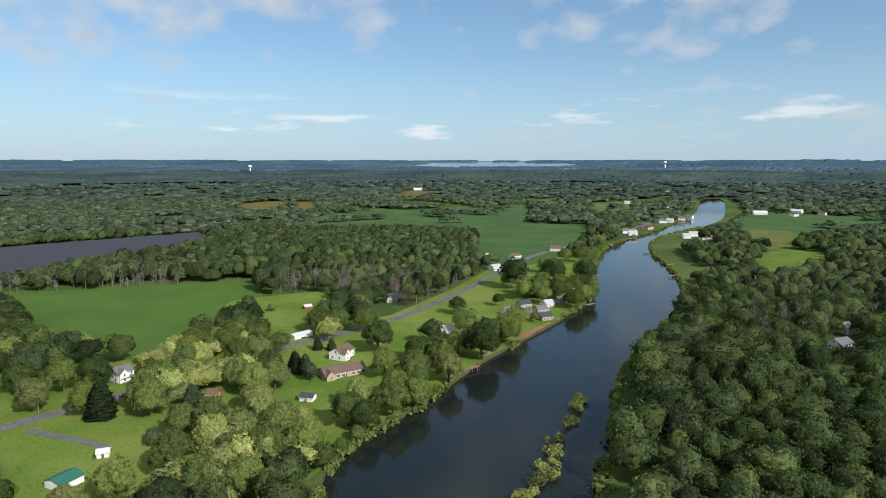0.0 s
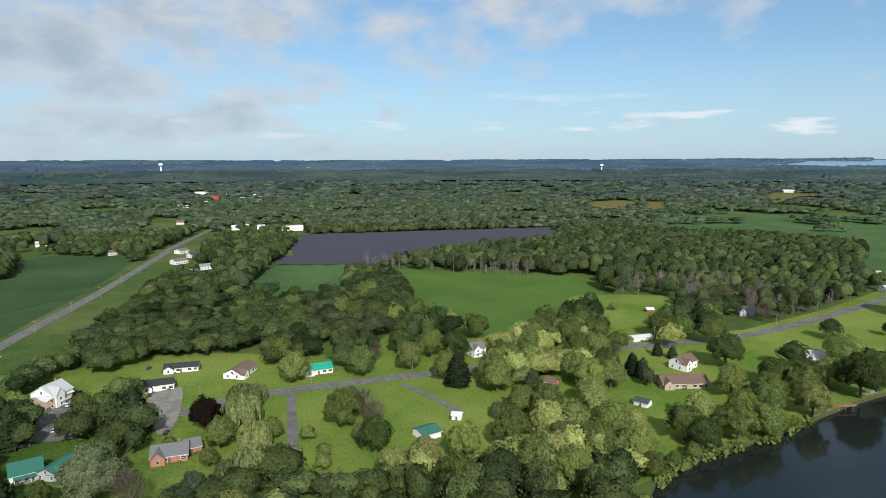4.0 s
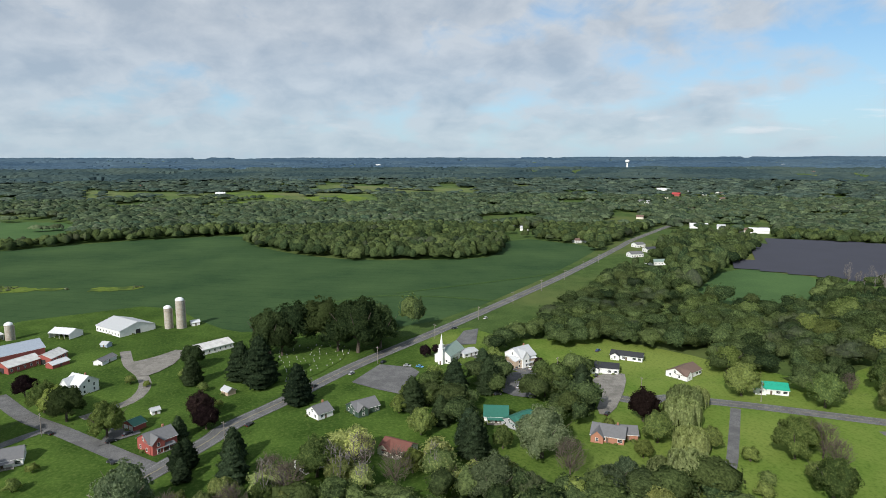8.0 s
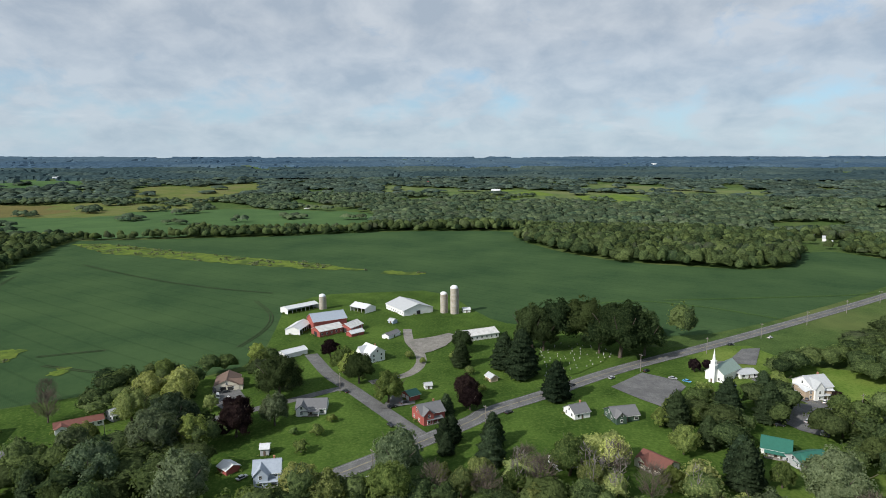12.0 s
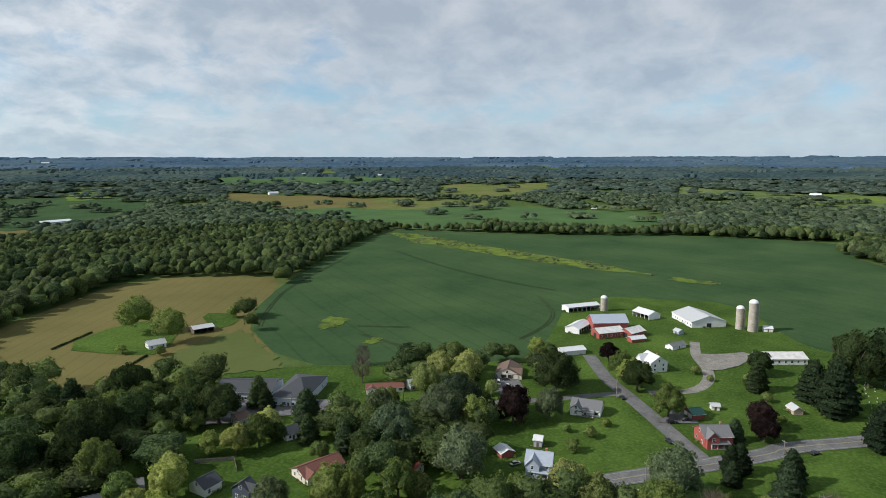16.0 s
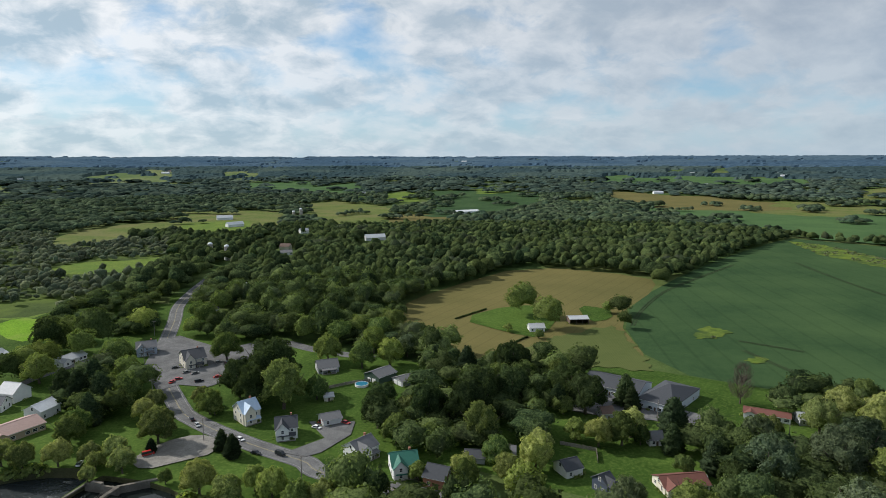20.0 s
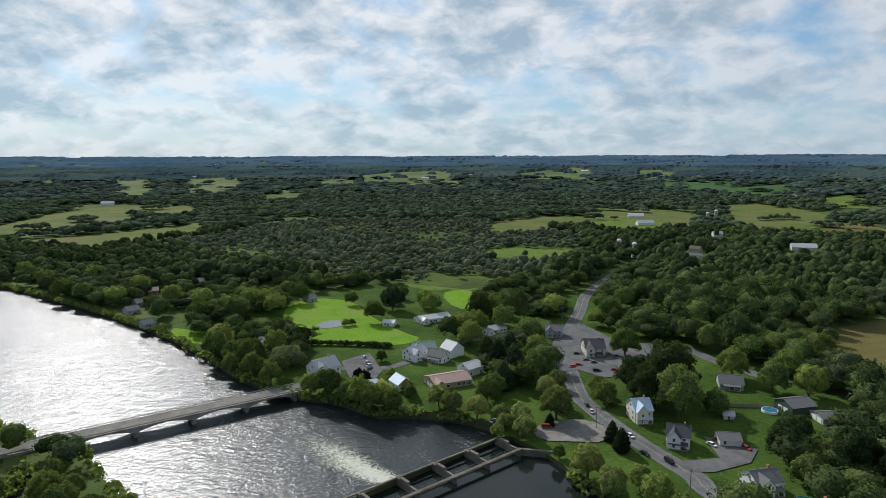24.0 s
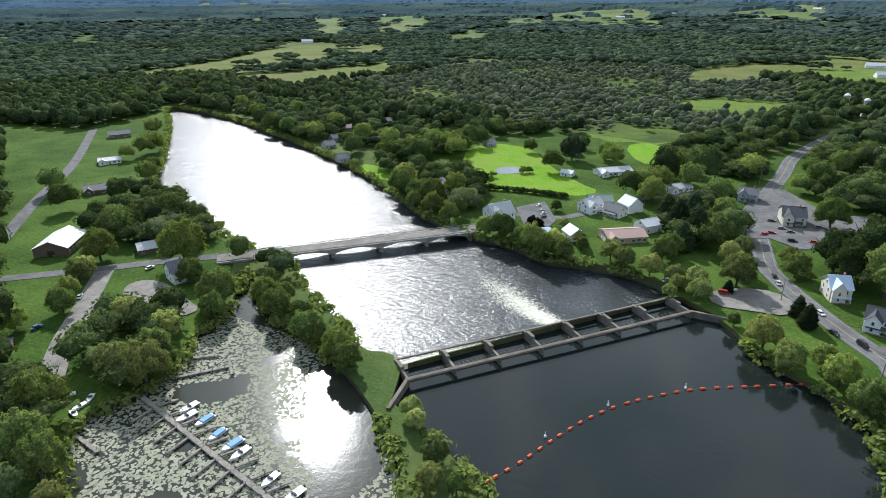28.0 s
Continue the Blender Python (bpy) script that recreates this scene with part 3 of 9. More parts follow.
GROVE_BACK = [(239.4, -527.8), (165.2, -613.2), (182, -723.8), (315, -732.2)]
GROVE_LANE = [(81.2, -459.2), (91, -562.8), (65.8, -631.4), (16.8, -641.2), (16.8, -511), (44.8, -445.2), (71.4, -431.2)]
GROVE_BRIDGE = [(218.4, -331.8), (205.8, -376.6), (172.2, -355.6), (158.2, -312.2), (184.8, -298.2)]
GROVE_STREET = [(60.2, -317.8), (46.2, -354.2), (25.2, -376.6), (15.4, -333.2), (36.4, -302.4)]
GROVE_EAST = [(-7, -456.4), (-26.6, -481.6), (-65.8, -473.2), (-56, -387.8), (-29.4, -404.6)]
GROVE_HILL = [(-433, 208), (-388, 189), (-351, 225), (-332, 251), (-304, 245), (-307, 270), (-253, 242), (-267, 277), (-258, 291), (-232, 265), (-223, 290), (-348, 444), (-413, 338), (-451, 255)]
GROVE_STORE = [(-399, 154), (-344, 146), (-363, 174), (-344, 192), (-340, 224), (-309, 250), (-360, 300), (-548, 443), (-599, 381), (-534, 300), (-472, 222), (-430, 175)]
GROVE_NORTH = [(7, -604.8), (-35, -683.2), (-99.4, -749), (-77, -560), (-21, -512.4)]
HOUSE_YARD = [(-51.8, -273), (-64.4, -268.8), (-71.4, -264.6), (-65.8, -252), (-50.4, -240.8), (-43.4, -239.4), (-36.4, -246.4), (-54.6, -253.4)]
LOT_SHORE = [(-257.6, -88.2), (-152.6, 222.6), (-79.8, 123.2), (-138.6, -53.2)]
MAIN_LINE = [(-153.2, -1021.7), (-86.7, -819), (-33.9, -673.1), (-3.4, -560.3), (3.2, -492.4), (11.1, -395.8), (2.8, -318.6), (-4.2, -295.8), (-22.1, -264.5), (-41, -238), (-68.6, -200.9), (-250.7, -34.9), (-283.2, -9.5), (-308.1, 17.5), (-352.4, 63.1), (-406.4, 129.9), (-472.1, 207.9), (-575.1, 327.2), (-730.1, 494.6), (-794.9, 562.7), (-947.1, 747.7)]
LOWER_LINE = [(-372.8, 123.1), (-259.1, 177.5), (-250.7, 201.2), (-230.2, 231.8), (-199.2, 269.9), (-165.9, 309.5), (-162, 315), (-135.8, 348.6), (-101.6, 396.6), (-62.9, 436.2), (-31.8, 477.3), (7.6, 552.6), (65, 681), (133.3, 826.3), (309.5, 1073.5), (478.5, 1381.1), (700.7, 1836.7)]
SIDE_LINE = [(-250.7, -34.9), (-274.3, -54.9), (-304.6, -80.6), (-327, -100), (-361.2, -121.7)]
LANE_LINE = [(-306.2, -80.9), (-305.5, -88.8), (-278.3, -117.6), (-256.2, -142.5), (-233.5, -170.1), (-210.1, -204.4), (-198.1, -215.7)]
FARMDRIVE_LINE = [(-316.4, -74.2), (-331.3, -56.2), (-351.2, -51.6), (-372.8, -55.9), (-393.7, -65.1), (-424.9, -72.0)]
DRIVE_LINE = [(-228.8, 224.1), (-189.7, 185.9), (-167.3, 163.5), (-153, 170.2), (-139.3, 173.7)]
DRIVE_B_LINE = [(-187.2, 266), (-167.7, 259.7), (-141.8, 249.6)]
MARINADRIVE_LINE = [(277.8, -159.2), (247.2, -128.5), (223.7, -104.7), (205, -89.7)]
BRIDGEROAD_LINE = [(306.5, -125.2), (274.7, -157.1), (255.9, -177.4), (232.1, -198.8), (148.8, -282.7), (137.1, -320.7), (107.7, -330.7), (73.4, -392.4), (28.1, -430.5)]
WESTROAD_LINE = [(356.3, -150.5), (410.9, -198.4), (487.8, -271.3), (603.1, -362.2)]
SQUARE_LINK_LINE = [(11.1, -395.8), (-15.8, -395.6), (-55.2, -411), (-78.5, -380.4), (-106.1, -349.7)]
HEDGE_PARK_LINE = [(186.9, -355), (156.1, -363.6), (120, -366.2)]
HEDGE_FARM_LINE = [(-191.7, -414.8), (-225.7, -432.3)]
HEDGE_LANE_LINE = [(-162.1, -319.1), (-190, -337.1), (-215.3, -351.3)]
FENCE_LINE = [(-144.1, -207.6), (-154, -196.3), (-148.7, -188.2)]
FENCE_POOL_LINE = [(-68, -310.5), (-84.8, -313.2), (-97.6, -311.2)]

DAM_UP = [(98.1, -147.1), (24.4, -242.3)]
DAM_DOWN = [(108.1, -156.1), (33.2, -252.1)]
DAM_RAMP = [(24.5, -243.5), (9.8, -243.9)]
DAM_WEST = [(98.6, -147.8), (95.1, -130.8)]
BRIDGE = [(231, -192.8), (146.7, -284.2)]
BUOYS = [(55.6, -119.8), (50.8, -131), (45.1, -147.4), (39.6, -160.3), (31.6, -173), (15.5, -190), (-3.6, -203.1), (-19.3, -213.4)]
MARKERS = [(48.6, -144.9), (36.7, -169.1), (16.9, -190.7)]
PIER_MAIN = [(170.2, -99.1), (124.5, -90.3), (101.2, -86.2)]
PIER_T = [(170.4, -112), (159.2, -126.3)]
PIER_A = [(178.8, -120.5), (168.6, -129.6)]
PIER_B = [(171.8, -77.1), (158.2, -75.6)]
BOATS = [(149.4, -99.3), (142.8, -100.7), (134.1, -97.9), (126.6, -96.9), (121.9, -95.3), (106.8, -91.6), (97.3, -90.3), (152.5, -102.9)]
SHORE_BOATS = [(189.8, -86.4), (180.5, -84.7), (181.6, -88.9), (178.4, -81.6)]
DOCKS = [(54.5, 417.9), (73.8, 448), (75.3, 449.8), (80.9, 457.4), (13.2, 350), (21.1, 356.7), (24.9, 375.6), (31.8, 384.6), (1.5, 333.9), (10.4, 344.4), (85.3, 471.5), (89.7, 467.7), (120.9, 516.0), (129.8, 523.1), (248.3, 923.2), (246.3, 897.8), (292.2, 986.6), (311.0, 995.5), (363.0, 1121.7), (374.8, 1105.2), (271.9, 834.8), (284.0, 845.6), (264.6, 727.4), (274.4, 732.3), (242.0, 655.8), (251.4, 659.7), (478.2, 1264.6), (504.0, 1290.1)]
ISLETS = [(66.1, 294.8), (60.6, 279.3), (69.3, 304.5), (50.7, 257.2), (46.3, 249.2), (40.9, 234.4), (36.8, 223.3), (41.9, 227.6), (31.2, 213.1)]
FOAM = [(70.4, -214.8), (87.1, -222.5), (102.3, -233), (114.4, -240.2), (121.7, -248.8)]
POND = [(188.3, -403.2), (179.6, -398), (169.1, -406.8), (167.7, -417.5), (176.8, -423.1), (188, -418.9)]
CHURCH_LOT = [(-323.3, 54), (-348, 75), (-336.4, 91.8), (-327.6, 93.5), (-297.4, 75.3), (-307.9, 65.5)]
CHURCH_LOT_B = [(-370.7, 127.8), (-400.5, 147), (-402.9, 158.9), (-368.2, 143.6)]
STORE_LOT = [(-309.8, 142.2), (-309.5, 157.9), (-294.1, 154.7), (-270.8, 137.8), (-277.3, 128.9), (-291.2, 122.4)]
GARAGE_LOT = [(-290.1, 180.6), (-291.8, 204.3), (-272.9, 193.1), (-239.4, 162.4), (-244.7, 156.2), (-267, 174.7)]
TRACKS = [[(-579.8, -506.7), (-457.3, -452.1), (-399.5, -423.3), (-341.6, -382.7), (-299.2, -345.4)], [(-499.5, -215.4), (-454.1, -184.1), (-413.5, -172.3), (-369.8, -172.3)], [(-658.0, -489.3), (-591.4, -378.2), (-549.0, -283.7), (-530.3, -211.7)], [(-337.5, -286.9), (-347.1, -268.8), (-355.0, -253.2)], [(-323.3, -271.2), (-315.3, -229.6), (-313.4, -194.8)]]
PALE_TRACKS = [[(-486.1, 29.4), (-531.0, 98.2), (-515.7, 156.7), (-478.5, 206.1)], [(-538.1, 131.8), (-573.4, 291.0), (-593.8, 335.4)]]
FARM_YARD = [(-397.1, -68.7), (-404.5, -53.5), (-421.3, -38.0), (-394.3, -36.9), (-368.5, -51.0), (-373.4, -58.8)]
RED_LOT = [(-280.8, -61.3), (-305.8, -57.8), (-301.7, -48.6), (-289.4, -45.4)]
GARAGE_DRIVE = [(-282.4, -148.3), (-307.6, -156.4), (-298.2, -139.3), (-285.3, -129.6), (-269.5, -133)]
SCHOOL_LOT = [(-155.5, -251.6), (-198.7, -250.7), (-221.8, -207.6), (-214.8, -197.4), (-177.5, -224.7)]
SQUARE = [(20.3, -390), (13.2, -443.1), (0, -449.8), (-23.9, -407.4), (-57.1, -413.8), (-53.5, -382.2), (-28.8, -347.6), (-11.8, -338.7), (2.2, -348.5), (12.5, -343)]
HOTEL_LOT = [(139.7, -333.6), (128.7, -353.1), (110.2, -322.8), (109.8, -310.2), (123.9, -307.9)]
DAM_LOT = [(21.8, -264.7), (9.8, -277.1), (-4.9, -280.1), (-13.9, -269.5), (-10.8, -257.7), (2.7, -255.6), (16.5, -253.4)]
WEED_LOT = [(245.6, -144.6), (249.4, -151.8), (245.7, -157.8), (232.7, -159.2), (213.1, -152.4), (200.5, -149.3), (202.0, -140.4), (218.3, -137.5), (232.2, -137.7)]
CEMETERY = [(-375.1, 10.6), (-399.3, 22.5), (-405.2, 60.9), (-374.1, 63.4), (-333.5, 31.5), (-338.5, 12.7)]
GRAVES_C = [(-366.8, 34.6)]
YELLOW_PATCH = [(-333.5, -317.7), (-347.1, -323.1), (-351.7, -304.9), (-329.4, -296.7), (-315, -303)]
YELLOW_PATCH_B = [(-306.6, -255.2), (-320.6, -258.4), (-323.1, -252.6), (-310.4, -247.9)]
WETLAND = [(-820, -623.3), (-829.4, -581.3), (-779.8, -457.8), (-731.6, -334), (-699, -232.4), (-653.7, -152.6), (-655.2, -211.4), (-677.5, -309.5), (-712.7, -418.9), (-742.6, -521.2)]
WETLAND_B = [(-657.7, -134.5), (-646.7, -89.5), (-631.1, -99.1), (-636.2, -136.2)]
FARMSTEAD = [(-192.6, -414.4), (-252.6, -438.2), (-287.3, -411.9), (-222.5, -344), (-208.6, -365.3)]
COOP_YARD = [(-301.4, -416.4), (-317, -392.4), (-299.5, -366.9), (-275, -365.3)]
ROUGH_FIELD = [(-225, -343), (-246, -345), (-288, -355), (-278, -324), (-246, -263), (-228, -279), (-208, -282), (-187, -295), (-188, -320)]
SILO = [(-473.9, -43), (-475.9, -51.5), (-478, -150.2)]
FARSILO = [(-40.9, -814), (-58.4, -791.6), (-239.4, -1268.1), (-223.6, -1262.1)]
WATERTOWER = [(-3055.1, 2104.9), (-1057.5, 3443.6), (1354.6, 3832.1)]
CARS_A = [(-350.3, 77.6, 130, 'black', 'car'), (-322.4, 33.9, 138, 'black', 'car'), (-283.1, 0.3, 136, 'black', 'car'), (-336.4, 56.3, 137, 'silver', 'car'), (-339.4, 89.5, 67, 'silver', 'car'), (-335.3, 95.9, 51, 'sky', 'car'), (-408.4, 142.7, 108, 'black', 'car'), (-281.5, 121.7, 82, 'black', 'suv'), (-287.1, 136.5, 133, 'silver', 'car'), (-274, 136.9, 145, 'white', 'van'), (-315.7, 148.5, 150, 'grey', 'car'), (-312.5, 155.5, 147, 'white', 'car'), (-296.5, 169.1, 131, 'white', 'car'), (-289.7, 184.9, 140, 'black', 'car'), (-242.1, 161, 129, 'black', 'car'), (-329.4, 210.7, 120, 'blue', 'car')]
CARS_B = [(-262.9, -52.6, 39, 'black', 'car'), (-283.8, -56, 128, 'black', 'suv'), (-289.8, -50.8, 127, 'black', 'car'), (-286.7, -145.7, 32, 'white', 'van'), (-293.9, -151.1, 33, 'black', 'van'), (-293.7, -144.9, 123, 'black', 'car'), (-210.6, -99.3, 148, 'silver', 'car'), (-214.5, -50.4, 131, 'white', 'van'), (-301.3, -83.6, -136, 'black', 'car'), (-287.6, -91.8, 137, 'black', 'car'), (14.6, -266.7, -171, 'red', 'van'), (-21.1, -266.1, 123, 'white', 'car'), (-34.6, -245, 125, 'black', 'van'), (2.2, -357.1, -167, 'red', 'car'), (-8.1, -348.7, -168, 'black', 'suv'), (-17.8, -352.2, -168, 'red', 'car')]
CARS_C = [(-2.2, -367.1, -157, 'grey', 'car'), (-6.6, -363.2, -158, 'grey', 'car'), (3.5, -378.1, -156, 'black', 'car'), (-25.8, -376.3, -165, 'black', 'car'), (-19.9, -378.8, -165, 'grey', 'car'), (-57.3, -269.9, -176, 'red', 'car'), (-66.9, -264.5, 123, 'red', 'car'), (39.2, -268.7, -101, 'white', 'car'), (12.3, -371.6, -107, 'black', 'car'), (128.5, -342.6, -98, 'white', 'car'), (123.5, -334, -99, 'silver', 'car'), (120.8, -329.6, -99, 'white', 'car'), (118.2, -324.1, -100, 'black', 'car'), (-2.8, -296.9, -76, 'black', 'car'), (-4.9, -289, 104, 'silver', 'car'), (5.3, -353.5, -120, 'red', 'car')]
CARS_D = [(-53.6, -264.7, 131, 'white', 'car'), (244.2, -107.2, -93, 'blue', 'car'), (255.5, -131.5, -47, 'white', 'car'), (-25.6, -250.5, 133, 'black', 'car'), (255.8, -166.3, -88, 'white', 'car'), (-79.2, 409.2, 44, 'blue', 'car'), (-163.9, 308.3, 55, 'red', 'car'), (-74.9, 197.8, 59, 'black', 'car'), (-331, 117.7, 115, 'blue', 'car'), (-427.7, 174.7, 127, 'white', 'car'), (-283.2, -138.2, 42, 'white', 'van')]
POOLS = [(-87.1, -308.4), (-175.7, -163.4)]
# fields of the plain: ground, outline, words
FAR_FIELDS = (
    ("corn", [(59, 1205), (132, 1239), (188, 1240), (242, 1228), (288, 1215), (218, 920), (161, 812), (111, 727), (76, 717), (36, 746)], "wide dark green crop field beside the river houses"),
    ("corn", [(-297, 1428), (-259, 1547), (-189, 1548), (-122, 1603), (0, 1666), (119, 1738), (242, 1764), (168, 1222), (76, 1098), (0, 1065), (-85, 1120), (-134, 1099), (-176, 1056), (-224, 1077)], "long green crop field between woods"),
    ("far_pasture", [(425, 1782), (507, 1826), (552, 1804), (454, 1478), (400, 1442), (344, 1442)], "small bright field beyond the woods"),
    ("tan", [(-571, 1753), (-503, 1826), (-434, 1814), (-373, 1838), (-316, 1560), (-360, 1499), (-403, 1460), (-476, 1459)], "dry tan marsh clearing in the woods"),
    ("tan", [(-159, 2211), (-70, 2266), (0, 2267), (0, 1971), (-60, 1970), (-139, 1948)], "narrow straw-coloured clearing"),
    ("corn", [(668, 1397), (780, 1516), (830, 1482), (864, 1428), (923, 1397), (1044, 1466), (819, 1148), (715, 1082), (622, 1025), (519, 924), (486, 939), (479, 997)], "broad green field across the river"),
    ("meadow", [(553, 1133), (585, 1113), (624, 1095), (497, 869), (451, 855), (438, 895)], "yellow-green grass strip across the river"),
    ("marsh", [(400, 792), (476, 872), (510, 834), (507, 806), (431, 685), (406, 662), (343, 627), (311, 613)], "bright sunlit meadow across the river"),
    ("marsh", [(-2165, -59), (-2132, 76), (-2060, 245), (-1979, 417), (-1690, 355), (-1698, 201), (-1772, 62), (-1831, -51)], "long sunlit green field on the plain"),
    ("far_pasture", [(-2455, 329), (-2356, 423), (-2249, 589), (-2124, 831), (-1828, 715), (-1935, 506), (-2046, 367), (-2129, 285)], "thin green field among far woods"),
    ("meadow", [(-2009, -1285), (-2118, -1251), (-2174, -1110), (-2272, -1038), (-2376, -974), (-1998, -821), (-1769, -810), (-1629, -834), (-1594, -944), (-1594, -1022)], "pale straw pasture dotted with trees"),
    ("corn", [(-1319, -986), (-1373, -878), (-1429, -734), (-1459, -619), (-1442, -482), (-1379, -311), (-1067, -241), (-1011, -339), (-1011, -430), (-995, -512), (-1007, -644), (-1054, -788)], "long green field behind a hedge of trees"),
    ("meadow", [(-1498, -1089), (-1532, -977), (-1570, -833), (-1351, -717), (-1294, -826), (-1253, -911)], "sunlit yellow field on the plain"),
    ("corn", [(-1119, -837), (-1127, -763), (-1155, -699), (-959, -581), (-921, -624), (-907, -679)], "green field corner beside the tree line"),
    ("far_pasture", [(-2376, -490), (-2243, -342), (-2147, -153), (-2123, 29), (-2096, 173), (-2043, 316), (-1929, 422), (-1701, 373), (-1740, 270), (-1765, 145), (-1802, 24), (-1895, -135), (-1950, -298), (-1964, -405)], "bright green farm field among woods"),
    ("far_pasture", [(-2447, 268), (-2345, 406), (-2235, 631), (-2179, 833), (-1925, 736), (-1950, 550), (-2062, 357), (-2145, 235)], "thin far green field"),
    ("soy", [(-809, -1940), (-904, -1882), (-958, -1847), (-1005, -1793), (-1050, -1710), (-1061, -1670), (-868, -1368), (-797, -1299), (-669, -1200), (-606, -1175), (-571, -1197), (-490, -1184)], "dark green field beside a white farm"),
    ("marsh", [(-1034, -2059), (-1088, -2031), (-1121, -1961), (-969, -1696), (-922, -1724), (-885, -1765)], "bright clearing in the woods"),
    ("tan", [(-1315, -1653), (-1349, -1505), (-1418, -1341), (-1419, -1209), (-1438, -1059), (-1226, -904), (-1116, -952), (-1078, -1021), (-1067, -1191), (-1138, -1431)], "straw-coloured field on the plain"),
    ("corn", [(-1146, -1333), (-1208, -1142), (-1263, -1002), (-1289, -916), (-1371, -848), (-1432, -783), (-920, -503), (-907, -561), (-875, -623), (-916, -728), (-939, -890), (-911, -1061)], "long green field with a hedgerow"),
    ("meadow", [(-1394, -1187), (-1478, -1151), (-1538, -1050), (-1522, -980), (-1309, -843), (-1254, -857), (-1193, -930), (-1175, -1002)], "sunlit yellow-green field"),
    ("corn", [(-1820, -2338), (-2012, -2239), (-2169, -2045), (-2253, -1784), (-2284, -1666), (-1952, -1423), (-1898, -1503), (-1777, -1676), (-1652, -1839), (-1499, -1927)], "pale green field far across the plain"),
    ("meadow", [(4, -1565), (-69, -1567), (-154, -1544), (-234, -1460), (-174, -1095), (-106, -1086), (-48, -1124), (4, -1177)], "olive pasture by the far silos"),
    ("marsh", [(-13, -1271), (-63, -1281), (-126, -1277), (-139, -1267), (-113, -1043), (-97, -994), (-48, -993), (-10, -1025)], "bright green meadow by the far road"),
    ("meadow", [(-329, -1674), (-415, -1707), (-476, -1661), (-497, -1455), (-353, -1036), (-298, -1047), (-253, -1054), (-270, -1376)], "sloping olive pasture beside the road"),
    ("tan", [(-431, -1282), (-497, -1273), (-564, -1245), (-459, -1015), (-393, -1009), (-349, -1037)], "dry grass clearing by the far farm"),
    ("corn", [(-266, -2514), (-396, -2560), (-541, -2570), (-436, -2075), (-317, -2055), (-219, -2073)], "pale green field on the far rise"),
    ("corn", [(-428, -2163), (-574, -2352), (-671, -2406), (-682, -2334), (-573, -1963), (-516, -1853), (-457, -1881), (-367, -1863)], "pale field strip on the far rise"),
    ("marsh", [(-631, -1896), (-762, -1946), (-631, -1612), (-551, -1653)], "bright green strip beside the far field"),
    ("far_pasture", [(-253, -3367), (-339, -3391), (-417, -3323), (-326, -2617), (-262, -2637), (-204, -2726)], "far green field near the skyline"),
    ("far_pasture", [(146, -3490), (84, -3617), (28, -3563), (23, -2854), (64, -2666), (114, -2677)], "far green field near the skyline"),
    ("far_pasture", [(1638, -2333), (1589, -2384), (1506, -2442), (1093, -1768), (1115, -1669), (1136, -1612)], "pale pasture on the western rise"),
    ("far_pasture", [(1089, -2442), (1044, -2520), (958, -2500), (825, -2152), (878, -2115), (939, -2103)], "far yellow-green clearing"),
    ("far_pasture", [(1041, -2788), (966, -3067), (817, -3241), (693, -3209), (557, -2575), (613, -2427), (740, -2344), (847, -2264)], "far dark green field"),
    ("far_pasture", [(753, -2532), (629, -2584), (489, -2462), (422, -2124), (522, -2140), (649, -2180)], "far sunlit strip"),
    ("far_pasture", [(331, -3057), (212, -3355), (-13, -3518), (-9, -2608), (158, -2499), (274, -2528)], "far pale green field"),
    ("far_pasture", [(1015, -1937), (957, -1926), (905, -1956), (794, -1716), (832, -1673), (881, -1683)], "narrow pale clearing in the woods"),
    ("marsh", [(132, -795), (101, -834), (46, -826), (-7, -840), (-7, -763), (38, -739), (83, -742), (120, -756)], "bright yellow-green marsh meadow"),
    ("meadow", [(174, -1135), (115, -1266), (48, -1317), (-13, -1330), (-10, -1109), (39, -1068), (92, -1012), (148, -963)], "green meadow strip on the marsh edge"),
    ("marsh", [(736, -1036), (700, -1037), (591, -876), (624, -878)], "small bright clearing on the marsh"),
    ("meadow", [(1043, -699), (1029, -800), (1058, -935), (1173, -1165), (1179, -1319), (1075, -1385), (986, -1421), (825, -1189), (838, -1079), (820, -916), (855, -848), (844, -745), (896, -696), (960, -643)], "rolling yellow-green pasture beyond the river"),
    ("meadow", [(834, -761), (804, -796), (780, -841), (747, -927), (700, -1028), (596, -875), (600, -744), (627, -675), (698, -691), (753, -686)], "yellow-green pasture beside a tree line"),
    ("far_pasture", [(1784, -2088), (1799, -2220), (1698, -2194), (1382, -1784), (1266, -1561), (1339, -1567)], "far green clearing"),
    ("far_pasture", [(1577, -2412), (1544, -2481), (1455, -2435), (1180, -1974), (1128, -1812), (1185, -1810)], "far green clearing"),
)
FAR_LAKE = [(-374.9, 4113.5), (-129, 4198.3), (0, 4097.9), (315.8, 4087.3), (748.5, 4037.7), (1013, 4355.8), (883.3, 4548.2), (495.2, 4749.3), (26.1, 4775.3), (-141, 4629.1)]


def inside(px, py, poly):
    """Which of the points lie in the polygon."""
    px, py = np.asarray(px, float), np.asarray(py, float)
    hit = np.zeros(px.shape, bool)
    n = len(poly)
    for k in range(n):
        (x1, y1), (x2, y2) = poly[k], poly[k - 1]
        if y1 == y2:
            continue
        cross = ((y1 > py) != (y2 > py)) & (px < (x2 - x1) * (py - y1) / (y2 - y1) + x1)
        hit ^= cross
    return hit


def near_line(px, py, line, dist):
    px, py = np.asarray(px, float), np.asarray(py, float)
    hit = np.zeros(px.shape, bool)
